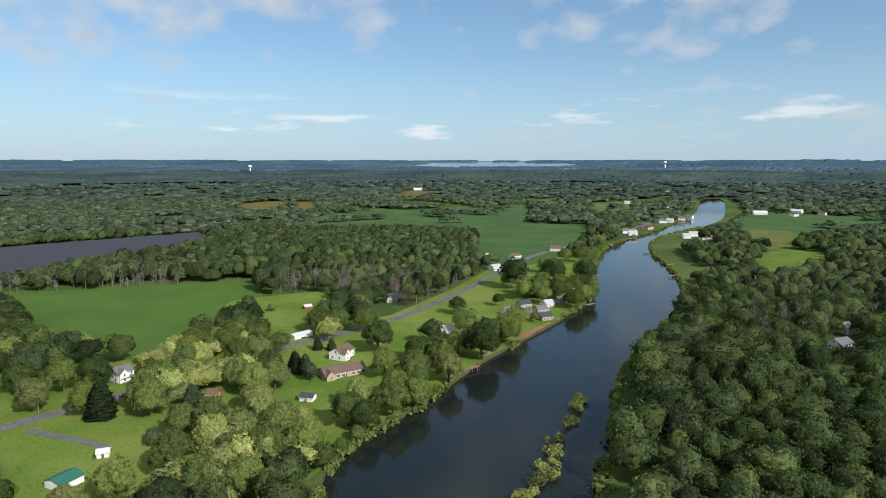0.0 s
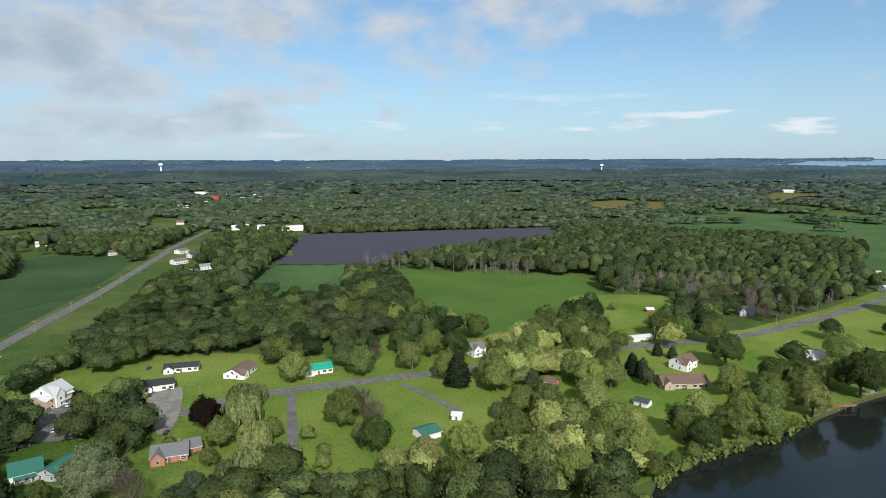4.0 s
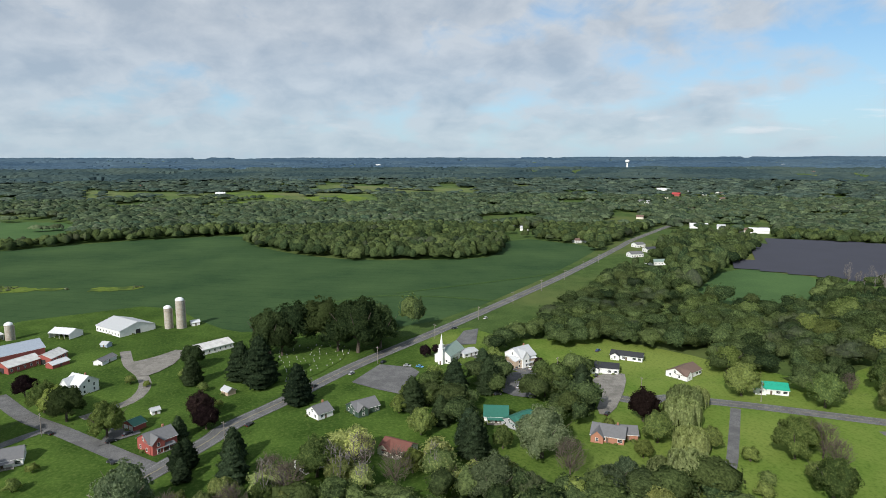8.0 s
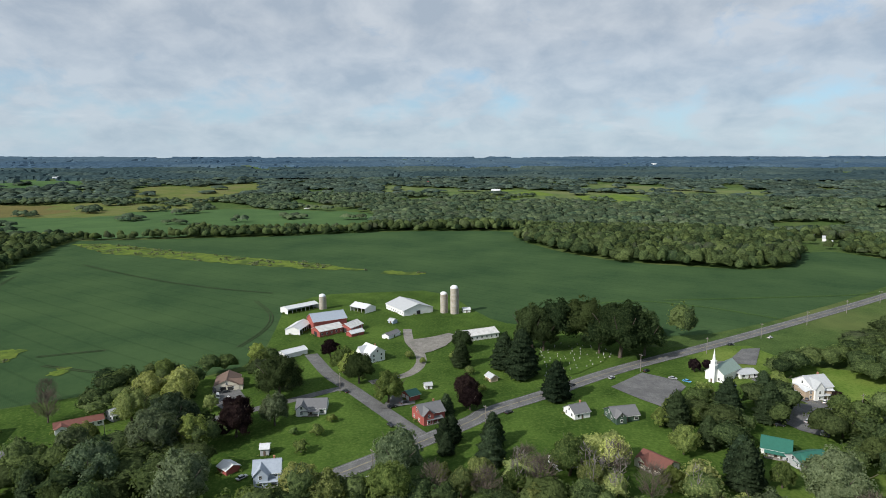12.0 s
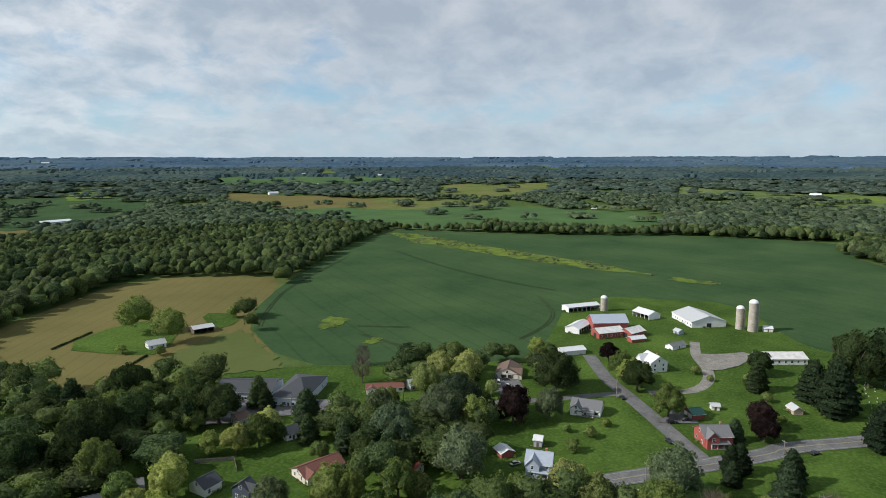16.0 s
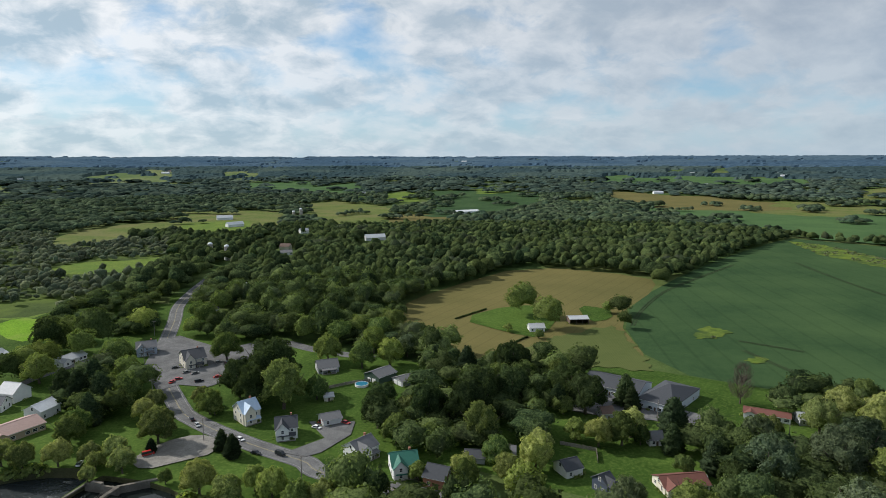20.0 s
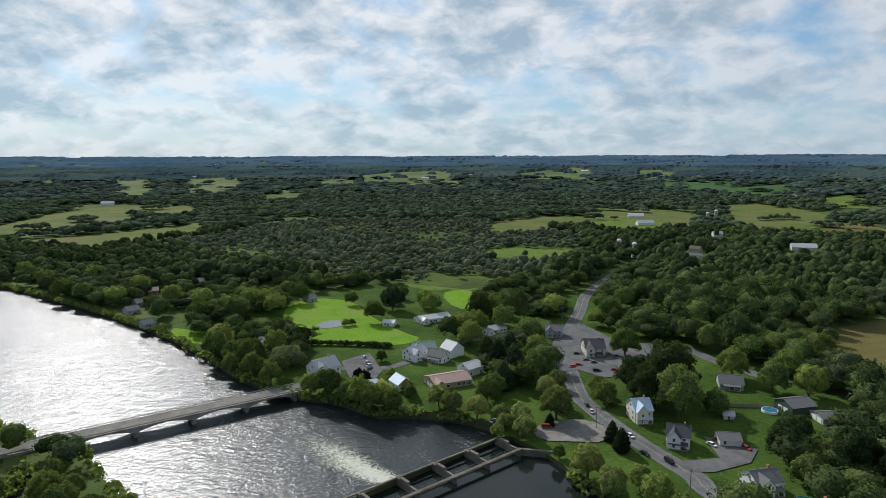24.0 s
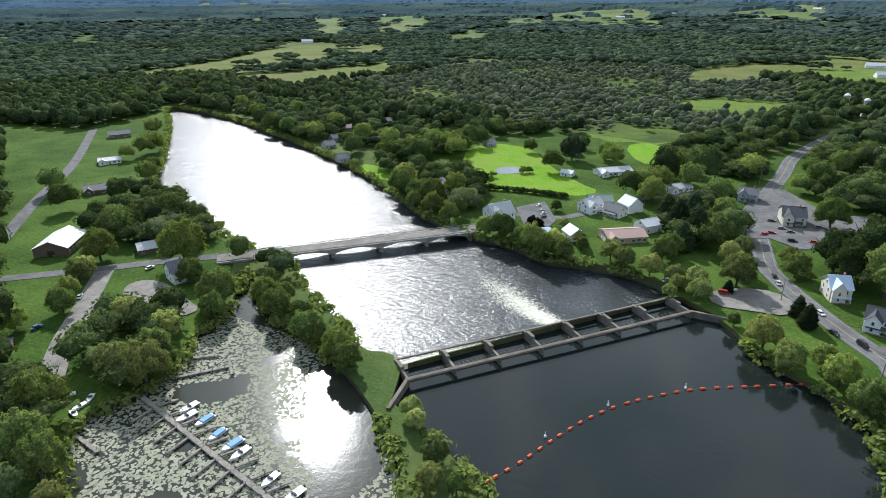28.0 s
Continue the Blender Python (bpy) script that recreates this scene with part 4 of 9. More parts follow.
    for (x1, y1), (x2, y2) in zip(line, line[1:]):
        dx, dy = x2 - x1, y2 - y1
        u = np.clip(((px - x1) * dx + (py - y1) * dy) / (dx * dx + dy * dy + 1e-9), 0, 1)
        hit |= np.hypot(px - x1 - u * dx, py - y1 - u * dy) < dist
    return hit


def land_z(x, y):
    """The plain, rising slowly to low hills, shaped to fit the skyline in the camera's view."""
    u = np.clip((np.hypot(x, y) - 1680) / 3170, 0, 1)
    return 119 - (1680 + 3170 * u) / (1200 + 3650 * u) * (85 - 100 * u * u)


def mesh_of(name, verts, faces, mat, smooth=False):
    me = bpy.data.meshes.new(name)
    me.from_pydata([tuple(v) for v in verts], [], faces)
    me.materials.append(mat)
    if smooth:
        me.polygons.foreach_set("use_smooth", [True] * len(me.polygons))
    me.update()
    return me


def rounded(poly, times=2):
    """The outline with its corners cut, so that it runs in soft bends."""
    for _ in range(times):
        out = []
        for k in range(len(poly)):
            a, b = Vector(poly[k]), Vector(poly[(k + 1) % len(poly)])
            out += [tuple(a.lerp(b, 0.25)), tuple(a.lerp(b, 0.75))]
        poly = out
    return poly


def sheet(name, poly, z, mat, label, category, kind="structure", soft=1):
    pts = rounded(poly, soft) if soft else poly
    from_cdt = geometry.delaunay_2d_cdt([Vector(p) for p in pts], [], [list(range(len(pts)))], 1, 1e-4)
    vs = [(v.x, v.y, z + float(land_z(v.x, v.y)) + 0.8 * min(1.0, max(0.0, (v.length - 1540) / 420))) for v in from_cdt[0]]
    return tagged(new(name, mesh_of(name, vs, [list(f) for f in from_cdt[2]], mat)), label, category, kind=kind)


def far_sheet(name, poly, z, mat, label, category="field"):
    """A field that follows the slow rise of the plain."""
    pts = [Vector(p) for p in rounded(poly, 1)]
    n = len(pts)
    lo, hi = [min(p[k] for p in pts) for k in (0, 1)], [max(p[k] for p in pts) for k in (0, 1)]
    step = 84 if math.hypot(*poly[0]) < 1610 else 210
    grid = [Vector((x, y)) for x in np.arange(lo[0], hi[0], step) for y in np.arange(lo[1], hi[1], step)]
    keep = inside([p.x for p in grid], [p.y for p in grid], [tuple(p) for p in pts])
    v, e, f, *_ = geometry.delaunay_2d_cdt(pts + [p for p, k in zip(grid, keep) if k], [], [list(range(n))], 1, 1e-3)
    vs = [(p.x, p.y, z + float(land_z(p.x, p.y))) for p in v]
    return tagged(new(name, mesh_of(name, vs, [list(t) for t in f], mat)), label, category, kind="structure")


def ragged(poly, reach, seed=0.0):
    """The outline broken up by bays and tongues."""
    pts, n = [], len(poly)
    for k in range(n):
        a, b = Vector(poly[k]), Vector(poly[(k + 1) % n])
        m = max(2, int((b - a).length / (reach * 0.8)))
        side = Vector((a.y - b.y, b.x - a.x)).normalized()
        for i in range(m):
            p = a.lerp(b, i / m)
            pts.append(tuple(p + side * (reach * 1.6 * noise.noise((p.x * 0.9 / reach, p.y * 0.9 / reach, seed)))))
    return pts


def smooth_line(line, step=6.0):
    out = []
    for k in range(len(line) - 1):
        p = [Vector(line[max(0, min(len(line) - 1, j))]) for j in (k - 1, k, k + 1, k + 2)]
        n = max(1, int((p[2] - p[1]).length / step))
        for i in range(n):
            t = i / n
            out.append(0.5 * (2 * p[1] + (p[2] - p[0]) * t + (2 * p[0] - 5 * p[1] + 4 * p[2] - p[3]) * t * t + (3 * p[1] - p[0] - 3 * p[2] + p[3]) * t ** 3))
    return out + [Vector(line[-1])]


def ribbon(line, width, z, shift=0.0):
    pts = smooth_line(line)
    vs, fs = [], []
    for k, p in enumerate(pts):
        d = (pts[min(k + 1, len(pts) - 1)] - pts[max(k - 1, 0)]).normalized()
        s = Vector((-d.y, d.x))
        for w in (-width / 2 + shift, width / 2 + shift):
            q = p + s * w
            vs.append((q.x, q.y, z + float(land_z(q.x, q.y))))
        if k:
            fs.append((2 * k - 2, 2 * k - 1, 2 * k + 1, 2 * k))
    return vs, fs


def road(name, line, width, mat, label, z=0.10):
    vs, fs = ribbon(line, width, z)
    return tagged(new(name, mesh_of(name, vs, [f[::-1] for f in fs], mat)), label, "road", kind="structure")


WATERS = [rounded(UPPER, 1), rounded(LOWER, 1), rounded(MARINA, 1)]


def build_ground():
    pts, edges = [], []
    for poly in WATERS:
        k = len(pts)
        pts += [Vector(p) for p in poly]
        edges += [(k + i, k + (i + 1) % len(poly)) for i in range(len(poly))]
    for r in (84, 170, 310, 490, 840, 1400, 1680, 1800, 1950, 2100, 2300, 2500, 2700, 2900, 3150, 3400, 3650, 3900, 4150, 4400, 4650, 4850):
        for a in range(0, 360, 5):
            pts.append(Vector((r * math.cos(radians(a + r * 0.01)), r * math.sin(radians(a + r * 0.01)))))
    v, e, f, *_ = geometry.delaunay_2d_cdt(pts, edges, [], 0, 1e-3)
    cx = np.array([[sum(v[i][c] for i in t) / 3 for c in (0, 1)] for t in f])
    wet = np.zeros(len(f), bool)
    for poly in WATERS:
        wet |= inside(cx[:, 0], cx[:, 1], poly)
    verts = [(p.x, p.y, float(land_z(p.x, p.y))) for p in v]
    faces = [tuple(t) for t, w in zip(f, wet) if not w]
    # banks run down under the water
    count = {}
    for t in faces:
        for a, b in zip(t, t[1:] + t[:1]):
            count[(a, b)] = count.get((a, b), 0) + 1
    low = {}
    banks = []
    for a, b in count:
        if (b, a) in count or math.hypot(*verts[a][:2]) > 4700:
            continue
        for i in (a, b):
            if i not in low:
                low[i] = len(verts)
                verts.append((verts[i][0], verts[i][1], -8.0))
        banks.append((b, a, low[a], low[b]))
    me = mesh_of("ground", verts, faces + banks, M["grass"])
    me.materials.append(M["earth"])
    me.polygons.foreach_set("material_index", [0] * len(faces) + [1] * len(banks))
    tagged(new("ground", me), "broad plain of rough green grass and woodland floor", "ground", kind="structure")


build_ground()
for name, poly, z, mat, label in (
    ("river_upper_pool", WATERS[0], -2.1, M["pool"], "calm dark river water held above the dam"),
    ("river_lower_reach", WATERS[1], -4.2, M["rapid"], "rippled river water glittering below the dam"),
    ("marina_water", WATERS[2], -2.1, M["canal"], "still weedy water of the small marina"),
):
    sheet(name, poly, z, mat, label, "water", soft=0)

LAYER, LAYER_LOW = 0.06, 0.02


def clear_of_water(poly, z, mat):
    """Mown village ground, cut off at the water's edge."""
    pts, edges = [], []
    for ring in (poly, *WATERS):
        k = len(pts)
        pts += [Vector(p) for p in ring]
        edges += [(k + i, k + (i + 1) % len(ring)) for i in range(len(ring))]
    v, e, f, *_ = geometry.delaunay_2d_cdt(pts, edges, [], 0, 1e-3)
    c = np.array([[sum(v[i][k] for i in t) / 3 for k in (0, 1)] for t in f])
    keep = inside(c[:, 0], c[:, 1], poly)
    for ring in WATERS:
        keep &= ~inside(c[:, 0], c[:, 1], ring)
    me = mesh_of("village_lawn", [(p.x, p.y, z) for p in v], [tuple(t) for t, k in zip(f, keep) if k], mat)
    tagged(new("village_lawn", me), "mown green grass of the village yards", "lawn", kind="structure")


for name, poly, mat, label in (
    ("soybean_field", SOY, "soy", "wide dark green soybean field with wheel tracks"),
    ("hay_field", TANFIELD, "tan", "ripe tan hay field beside the woods"),
    ("green_field", GREENFIELD, "hayfield", "smooth green crop field between trees"),
    ("strip_field", STRIPFIELD, "corn", "narrow green crop strip behind the woods"),
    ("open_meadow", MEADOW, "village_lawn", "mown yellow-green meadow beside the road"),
    ("solar_ground", SOLAR, "meadow", "grassy ground under the solar panels"),
    ("marsh_meadow", MARSH_A, "marsh", "bright green marsh meadow"),
    ("marsh_meadow", MARSH_C, "marsh", "bright green marsh meadow"),
    ("marsh_meadow", MARSH_E, "marsh", "bright green marsh meadow"),
    ("cottage_lawn", MARSH_LAWN, "lawn", "bright mown lawn beside the marsh"),
    ("scrub_ground", SCRUB, "scrub", "dull green marsh under low scrub"),
    ("park_lawn", PARK, "lawn", "bright mown park lawn round a pond"),
):
    LAYER += 0.004
    sheet(name, ragged(poly, 7.0, LAYER) if name == "marsh_meadow" else poly, LAYER, M[mat], label, "field" if "lawn" not in name else "lawn")
for mat, poly, label in FAR_FIELDS:
    LAYER += 0.004
    near = math.hypot(*poly[0]) < 1610
    if mat == "marsh":
        poly = ragged(poly, 9.0)
    elif not near:
        poly = ragged(poly, 26.0, LAYER)
    far_sheet("crop_field" if mat in ("corn", "soy", "far_pasture") else "hay_meadow", poly, LAYER + (0.0 if near else 0.6), M[mat], label)
far_sheet("far_lake", FAR_LAKE, 1.2, M["lake"], "pale blue lake near the skyline", "water")
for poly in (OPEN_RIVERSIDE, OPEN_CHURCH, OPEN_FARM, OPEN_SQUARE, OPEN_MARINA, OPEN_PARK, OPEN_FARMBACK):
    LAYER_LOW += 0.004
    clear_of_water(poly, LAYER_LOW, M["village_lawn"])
for name, poly, mat, label in (
    ("yellow_patch", YELLOW_PATCH, "weeds", "bright weedy patch in the soybean field"),
    ("yellow_patch", YELLOW_PATCH_B, "weeds", "small weedy patch in the soybean field"),
    ("wetland", WETLAND, "weeds", "yellow-green weedy strip across the crop"),
    ("wetland", WETLAND_B, "weeds", "narrow yellow weedy strip in the crop"),
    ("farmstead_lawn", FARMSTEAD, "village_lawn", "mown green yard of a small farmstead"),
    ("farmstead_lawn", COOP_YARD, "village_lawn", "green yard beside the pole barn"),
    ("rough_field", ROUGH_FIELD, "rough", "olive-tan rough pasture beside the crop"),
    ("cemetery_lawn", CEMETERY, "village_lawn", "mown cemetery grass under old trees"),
    ("church_parking", CHURCH_LOT, "asphalt", "wide grey asphalt parking lot by the church"),
    ("church_yard", CHURCH_LOT_B, "asphalt", "dark asphalt yard behind the church"),
    ("store_parking", STORE_LOT, "asphalt", "asphalt parking lot in front of the store"),
    ("garage_yard", GARAGE_LOT, "gravel", "grey gravel yard with a long drive"),
    ("farm_yard", FARM_YARD, "gravel", "gravel farm yard between barns"),
    ("house_parking", RED_LOT, "asphalt", "dark asphalt parking beside the red house"),
    ("house_yard", HOUSE_YARD, "asphalt", "grey asphalt drive beside a white house"),
    ("garage_drive", GARAGE_DRIVE, "asphalt", "dark asphalt drive before a garage"),
    ("school_yard", SCHOOL_LOT, "asphalt", "grey asphalt yard in front of the school"),
    ("village_square", SQUARE, "asphalt", "wide asphalt village square at a junction"),
    ("hotel_parking", HOTEL_LOT, "asphalt", "grey parking lot with a row of cars"),
    ("dam_parking", DAM_LOT, "gravel", "gravel parking beside the dam"),
    ("storage_yard", WEED_LOT, "gravel", "pale littered storage yard under trees"),
):
    LAYER += 0.004
    if name in ("yellow_patch", "wetland", "rough_field"):
        poly = ragged(poly, 5.0 if name != "yellow_patch" else 2.5, LAYER)
    sheet(name, poly, LAYER + 0.02, M[mat], label, "yard" if mat in ("asphalt", "gravel") else "field", soft=0 if mat == "asphalt" else 1)
sheet("park_pond", POND, 0.30, M["pond"], "small round pond with a fountain in the park", "pond")

ROADS = ((MAIN_LINE, 10), (LOWER_LINE, 8.8), (SIDE_LINE, 8.1), (LANE_LINE, 5.6), (FARMDRIVE_LINE, 5.6), (DRIVE_LINE, 4.5), (DRIVE_B_LINE, 4), (MARINADRIVE_LINE, 7.5), (WESTROAD_LINE, 7.5), (SQUARE_LINK_LINE, 7.5))
road("main_road", MAIN_LINE, 10, M["asphalt"], "worn grey two-lane asphalt road", 0.20)
road("lower_road", LOWER_LINE, 8.8, M["asphalt"], "grey two-lane asphalt road behind the river houses", 0.15)
road("side_road", SIDE_LINE, 8.1, M["asphalt"], "pale grey side road to the farm", 0.16)
road("school_lane", LANE_LINE, 5.6, M["asphalt"], "narrow grey lane to the school", 0.12)
road("farm_drive", FARMDRIVE_LINE, 6.2, M["gravel"], "gravel farm drive", 0.10)
road("house_drive", DRIVE_LINE, 4.5, M["asphalt"], "dark straight asphalt driveway across a lawn", 0.11)
road("cottage_drive", DRIVE_B_LINE, 4, M["asphalt"], "narrow dark driveway across a lawn", 0.11)
road("marina_drive", MARINADRIVE_LINE, 8.8, M["gravel"], "gravel drive beside the marina", 0.12)
road("west_road", WESTROAD_LINE, 7.5, M["asphalt"], "grey country road among lawns", 0.13)
road("square_link", SQUARE_LINK_LINE, 8.8, M["asphalt"], "grey street from the village square", 0.14)

for line in TRACKS + PALE_TRACKS:
    for side in (-1.1, 1.1):
        LAYER += 0.004
        vs, fs = ribbon(line, 0.7, LAYER, side)
        pale = line in PALE_TRACKS
        tagged(new("wheel_track", mesh_of("wheel_track", vs, [f[::-1] for f in fs], M["hayfield" if pale else "track"])), "pale grassy wheel track through the soybean crop" if pale else "dark wheel track pressed through the soybean crop", "track", kind="structure")

# ---- woods ----
def open_ground(x, y):
    """Where no woodland tree may stand."""
    bad = np.zeros(x.shape, bool)
    for poly in (*WATERS, SOY, TANFIELD, GREENFIELD, STRIPFIELD, MEADOW, SOLAR, FAR_LAKE, MARSH_LAWN, PARK, OPEN_RIVERSIDE, OPEN_CHURCH, OPEN_FARM, OPEN_SQUARE, OPEN_MARINA, OPEN_PARK, OPEN_FARMBACK):
        bad |= inside(x, y, poly)
    # copses stand in the far fields and glades open in the far woods
    far = np.hypot(x, y) > 1250
    copse = np.sin(x * 0.023 + 1.5 * np.sin(y * 0.017)) * np.sin(y * 0.026 + 1.4 * np.sin(x * 0.013))
    for _, poly, _ in FAR_FIELDS:
        bad |= inside(x, y, poly) & ~(far & (copse > 0.74))
    for poly in (MARSH_A, MARSH_C, MARSH_E):
        bad |= inside(x, y, poly) & (np.sin(x * 0.19 + 2 * np.sin(y * 0.11)) * np.sin(y * 0.21) < 0.62)
    glade = np.sin(x * 0.0105 + 1.9 * np.sin(y * 0.0072 + 1.0)) * np.sin(y * 0.0118 + 1.7 * np.sin(x * 0.0064))
    bad |= (np.hypot(x, y) > 1150) & (glade > 0.60) & (copse < 0.5)
    for poly in (LOT_BANK, LOT_SOUTH, LOT_EAST, LOT_ROAD, *GROVES):
        bad &= ~inside(x, y, poly)
    for poly in WATERS:
        bad |= inside(x, y, poly) | near_line(x, y, [*poly, poly[0]], 5.5)
    bad |= near_line(x, y, DAM_UP, 22)
    # far reach: banks with cottages and docks, cleared to keep the river in view
    far_bank = np.hypot(x, y) > 600
    bad[far_bank] |= near_line(x[far_bank], y[far_bank], [*WATERS[0], WATERS[0][0]], 12)
    # east bank cleared wider so trees don't hide the water from the camera
    east = far_bank & (np.hypot(x, y) > 680)
    bad[east] |= near_line(x[east] - 22, y[east] + 8, WATERS[0], 18)
    for poly in (YELLOW_PATCH, WETLAND, SOY_EDGE, WEED_LOT, SQUARE, CHURCH_LOT, CEMETERY, FARMSTEAD, SCHOOL_LOT, ROUGH_FIELD):
        bad |= inside(x, y, poly)
    bad |= built_up(x, y)
    for line, width in ROADS:
        bad |= near_line(x, y, line, width / 2 + 5.5)
    bad |= near_line(x, y, ROAD_SIGHTLINE, 32)
    return bad


FOOT = []
DEAD = (DEAD_A, DEAD_B, DEAD_C, DEAD_D, DEAD_E)
GROVES = (GROVE_A, GROVE_B, GROVE_C, GROVE_D, GROVE_E, GROVE_F, GROVE_G, GROVE_H, GROVE_I, GROVE_K, GROVE_M, GROVE_O, GROVE_P, GROVE_Q, GROVE_R, GROVE_S, GROVE_T, GROVE_U, GROVE_V, GROVE_W, GROVE_X, GROVE_Y, GROVE_PARK, GROVE_BACK, GROVE_LANE, GROVE_BRIDGE, GROVE_STREET, GROVE_EAST, GROVE_NORTH, GROVE_HILL, GROVE_STORE)


def built_up(x, y):
    """House plots: the footprints, and strips towards the camera kept clear so each house shows."""
    bad = np.zeros(x.shape, bool)
    for hx, hy, rot, a, b in FOOT:
        c, s = math.cos(radians(rot)), math.sin(radians(rot))
        for k in (1.0, 1.04, 1.08, 1.12):
            dx, dy = x * k - hx, y * k - hy
            bad |= (np.abs(dx * c + dy * s) < a) & (np.abs(dy * c - dx * s) < b)
    return bad


# main road drawn in towards the camera; trees here would hide it
ROAD_SIGHTLINE = [(0.92 * a, 0.92 * b) for a, b in MAIN_LINE[11:]]


def leaf_cards(rng, centre, size, n, leaf, ruffle=0.42):
    """n leaf clumps over each crown: small tilted four-sided sprays on the upper shell of a lumpy ellipsoid. Returns vertices."""
    m = len(centre)
    u = rng.random((m, n)) * 1.25 - 0.25
    a = rng.random((m, n)) * 2 * np.pi
    s = np.sqrt(np.clip(1 - u * u, 0, 1))
    d = np.stack([s * np.cos(a), s * np.sin(a), u], -1)
    phase = rng.random((m, 1, 3)) * 6.28
    lump = 1 + 0.16 * np.sin(4.0 * d[..., 0] + phase[..., 0]) * np.sin(4.0 * d[..., 1] + phase[..., 1]) + 0.10 * np.sin(7 * d[..., 2] + 5 * d[..., 0] + phase[..., 2])
    inner = rng.random((m, n)) < 0.3
    rad = lump * np.where(inner, 0.74, 0.84 + 0.24 * rng.random((m, n)))
    p = centre[:, None] + d * rad[..., None] * size[:, None]
    nrm = d / size[:, None] * size[:, None, :1] + rng.normal(0, ruffle, d.shape)
    nrm /= np.linalg.norm(nrm, axis=-1, keepdims=True)
    t = np.cross(nrm, rng.normal(0, 1, d.shape))
    t /= np.linalg.norm(t, axis=-1, keepdims=True) + 1e-9
    b = np.cross(nrm, t)
    w = (leaf[:, None] * np.where(inner, 1.5, 0.6 + 0.8 * rng.random((m, n))))[..., None]
    k = (0.55 + 0.5 * rng.random((m, n)))[..., None]
    quad = np.stack([p + t * w, p + b * w * k, p - t * w, p - b * w * k], -2)
    return quad.reshape(-1, 3)


def quads_mesh(name, verts, mat):
    me = bpy.data.meshes.new(name)
    n = len(verts) // 4
    me.vertices.add(4 * n)
    me.vertices.foreach_set("co", verts.astype(np.float32).ravel())
    me.loops.add(4 * n)
    me.loops.foreach_set("vertex_index", np.arange(4 * n, dtype=np.int32))
    me.polygons.add(n)
    me.polygons.foreach_set("loop_start", np.arange(0, 4 * n, 4, dtype=np.int32))
    me.materials.append(mat)
    me.update(calc_edges=True)
    return me


def scatter(rng, r0, r1, gap):
    """Tree places on a jittered grid between two distances from the middle of the plan."""
    k = np.arange(-r1, r1, gap)
    x, y = np.meshgrid(k, k)
    x = (x + rng.uniform(-0.48, 0.48, x.shape) * gap).ravel()
    y = (y + rng.uniform(-0.48, 0.48, y.shape) * gap).ravel()
    r = np.hypot(x, y)
    a = np.degrees(np.arctan2(-x, y))
    keep = (r > r0) & (r < r1) & ((a > -42) | (a < -108))
    x, y = x[keep], y[keep]
    keep = ~open_ground(x, y)
    return x[keep], y[keep]


def icosphere(times, cut=-0.62):
    """Unit ball of triangles, without its underside."""
    bm = bmesh.new()
    bmesh.ops.create_icosphere(bm, subdivisions=times, radius=1.0)
    bmesh.ops.delete(bm, geom=[v for v in bm.verts if v.co.z < cut], context="VERTS")
    bm.verts.index_update()
    v = np.array([tuple(p.co) for p in bm.verts])
    f = np.array([[p.index for p in q.verts] for q in bm.faces])
    bm.free()
    return v, f


def crown_shapes(seed, times, count, lobes, per=0, leaf=0.06, cut=-0.62):
    """Several crowns of unit radius and half-height. Each is a shaded leafy core and the sprays of leaves
    that stand on its round boughs; returns cores, faces, sprays."""
    rng = np.random.default_rng(seed)
    d, f = icosphere(times, cut)
    cores, sprays = [], []
    for _ in range(count):
        slim = rng.uniform(0.0, 0.22)
        at, size = [], []
        for j in range(lobes):
            u = 0.97 - (0.97 - max(cut, -0.5)) * (j + 0.5) / lobes
            a = j * 2.4 + rng.random() * 1.1
            q = math.sqrt(max(0.0, 1 - u * u))
            at.append(np.array([q * math.cos(a), q * math.sin(a), u]) * rng.uniform(0.56, 0.80))
            size.append((0.20 + 0.17 * rng.random()) * (26 / lobes) ** 0.4)
        at, size = np.array(at), np.array(size)
        rad = np.full(len(d), 0.52)
        for c, r in zip(at, size * (0.8 if per else 1.08)):
            along = d @ c
            under = r * r - (c @ c - along ** 2)
            rad = np.maximum(rad, np.where(under > 0, along + np.sqrt(np.maximum(under, 0)), 0))
        core = d * (rad * (1 + rng.uniform(-0.05, 0.05, len(d))))[:, None]
        core[:, :2] *= 1 - slim * (core[:, 2:] + 0.4)
        cores.append(core)
        if not per:
            sprays.append(np.zeros((0, 3)))
            continue
        c = np.repeat(at, per, 0)
        r = np.repeat(size, per)[:, None]
        out = rng.normal(0, 1, c.shape) + 1.1 * c / np.linalg.norm(c, axis=1, keepdims=True) + [0, 0, 0.35]
        out /= np.linalg.norm(out, axis=1, keepdims=True)
        p = c + out * r * [1, 1, 0.85] * (0.82 + 0.34 * rng.random((len(c), 1)))
        own = np.repeat(np.arange(lobes), per)
        gap = np.linalg.norm(p[:, None] - at[None], axis=2) / size[None]
        gap[np.arange(len(p)), own] = 9
        keep = (gap.min(1) > 0.8) & (p[:, 2] > cut - 0.15)
        p, out = p[keep], out[keep]
        p[:, :2] *= 1 - slim * (p[:, 2:] + 0.4)
        sprays.append(cards(rng, p, out + rng.normal(0, 0.42, p.shape), leaf * (0.6 + 0.8 * rng.random(len(p))), 0.55 + 0.45 * rng.random(len(p))))
    return cores, f, sprays


def cards(rng, p, nrm, w, k):
    """Small tilted four-sided sprays at p."""
    nrm = nrm / (np.linalg.norm(nrm, axis=-1, keepdims=True) + 1e-9)
    t = np.cross(nrm, rng.normal(0, 1, nrm.shape))
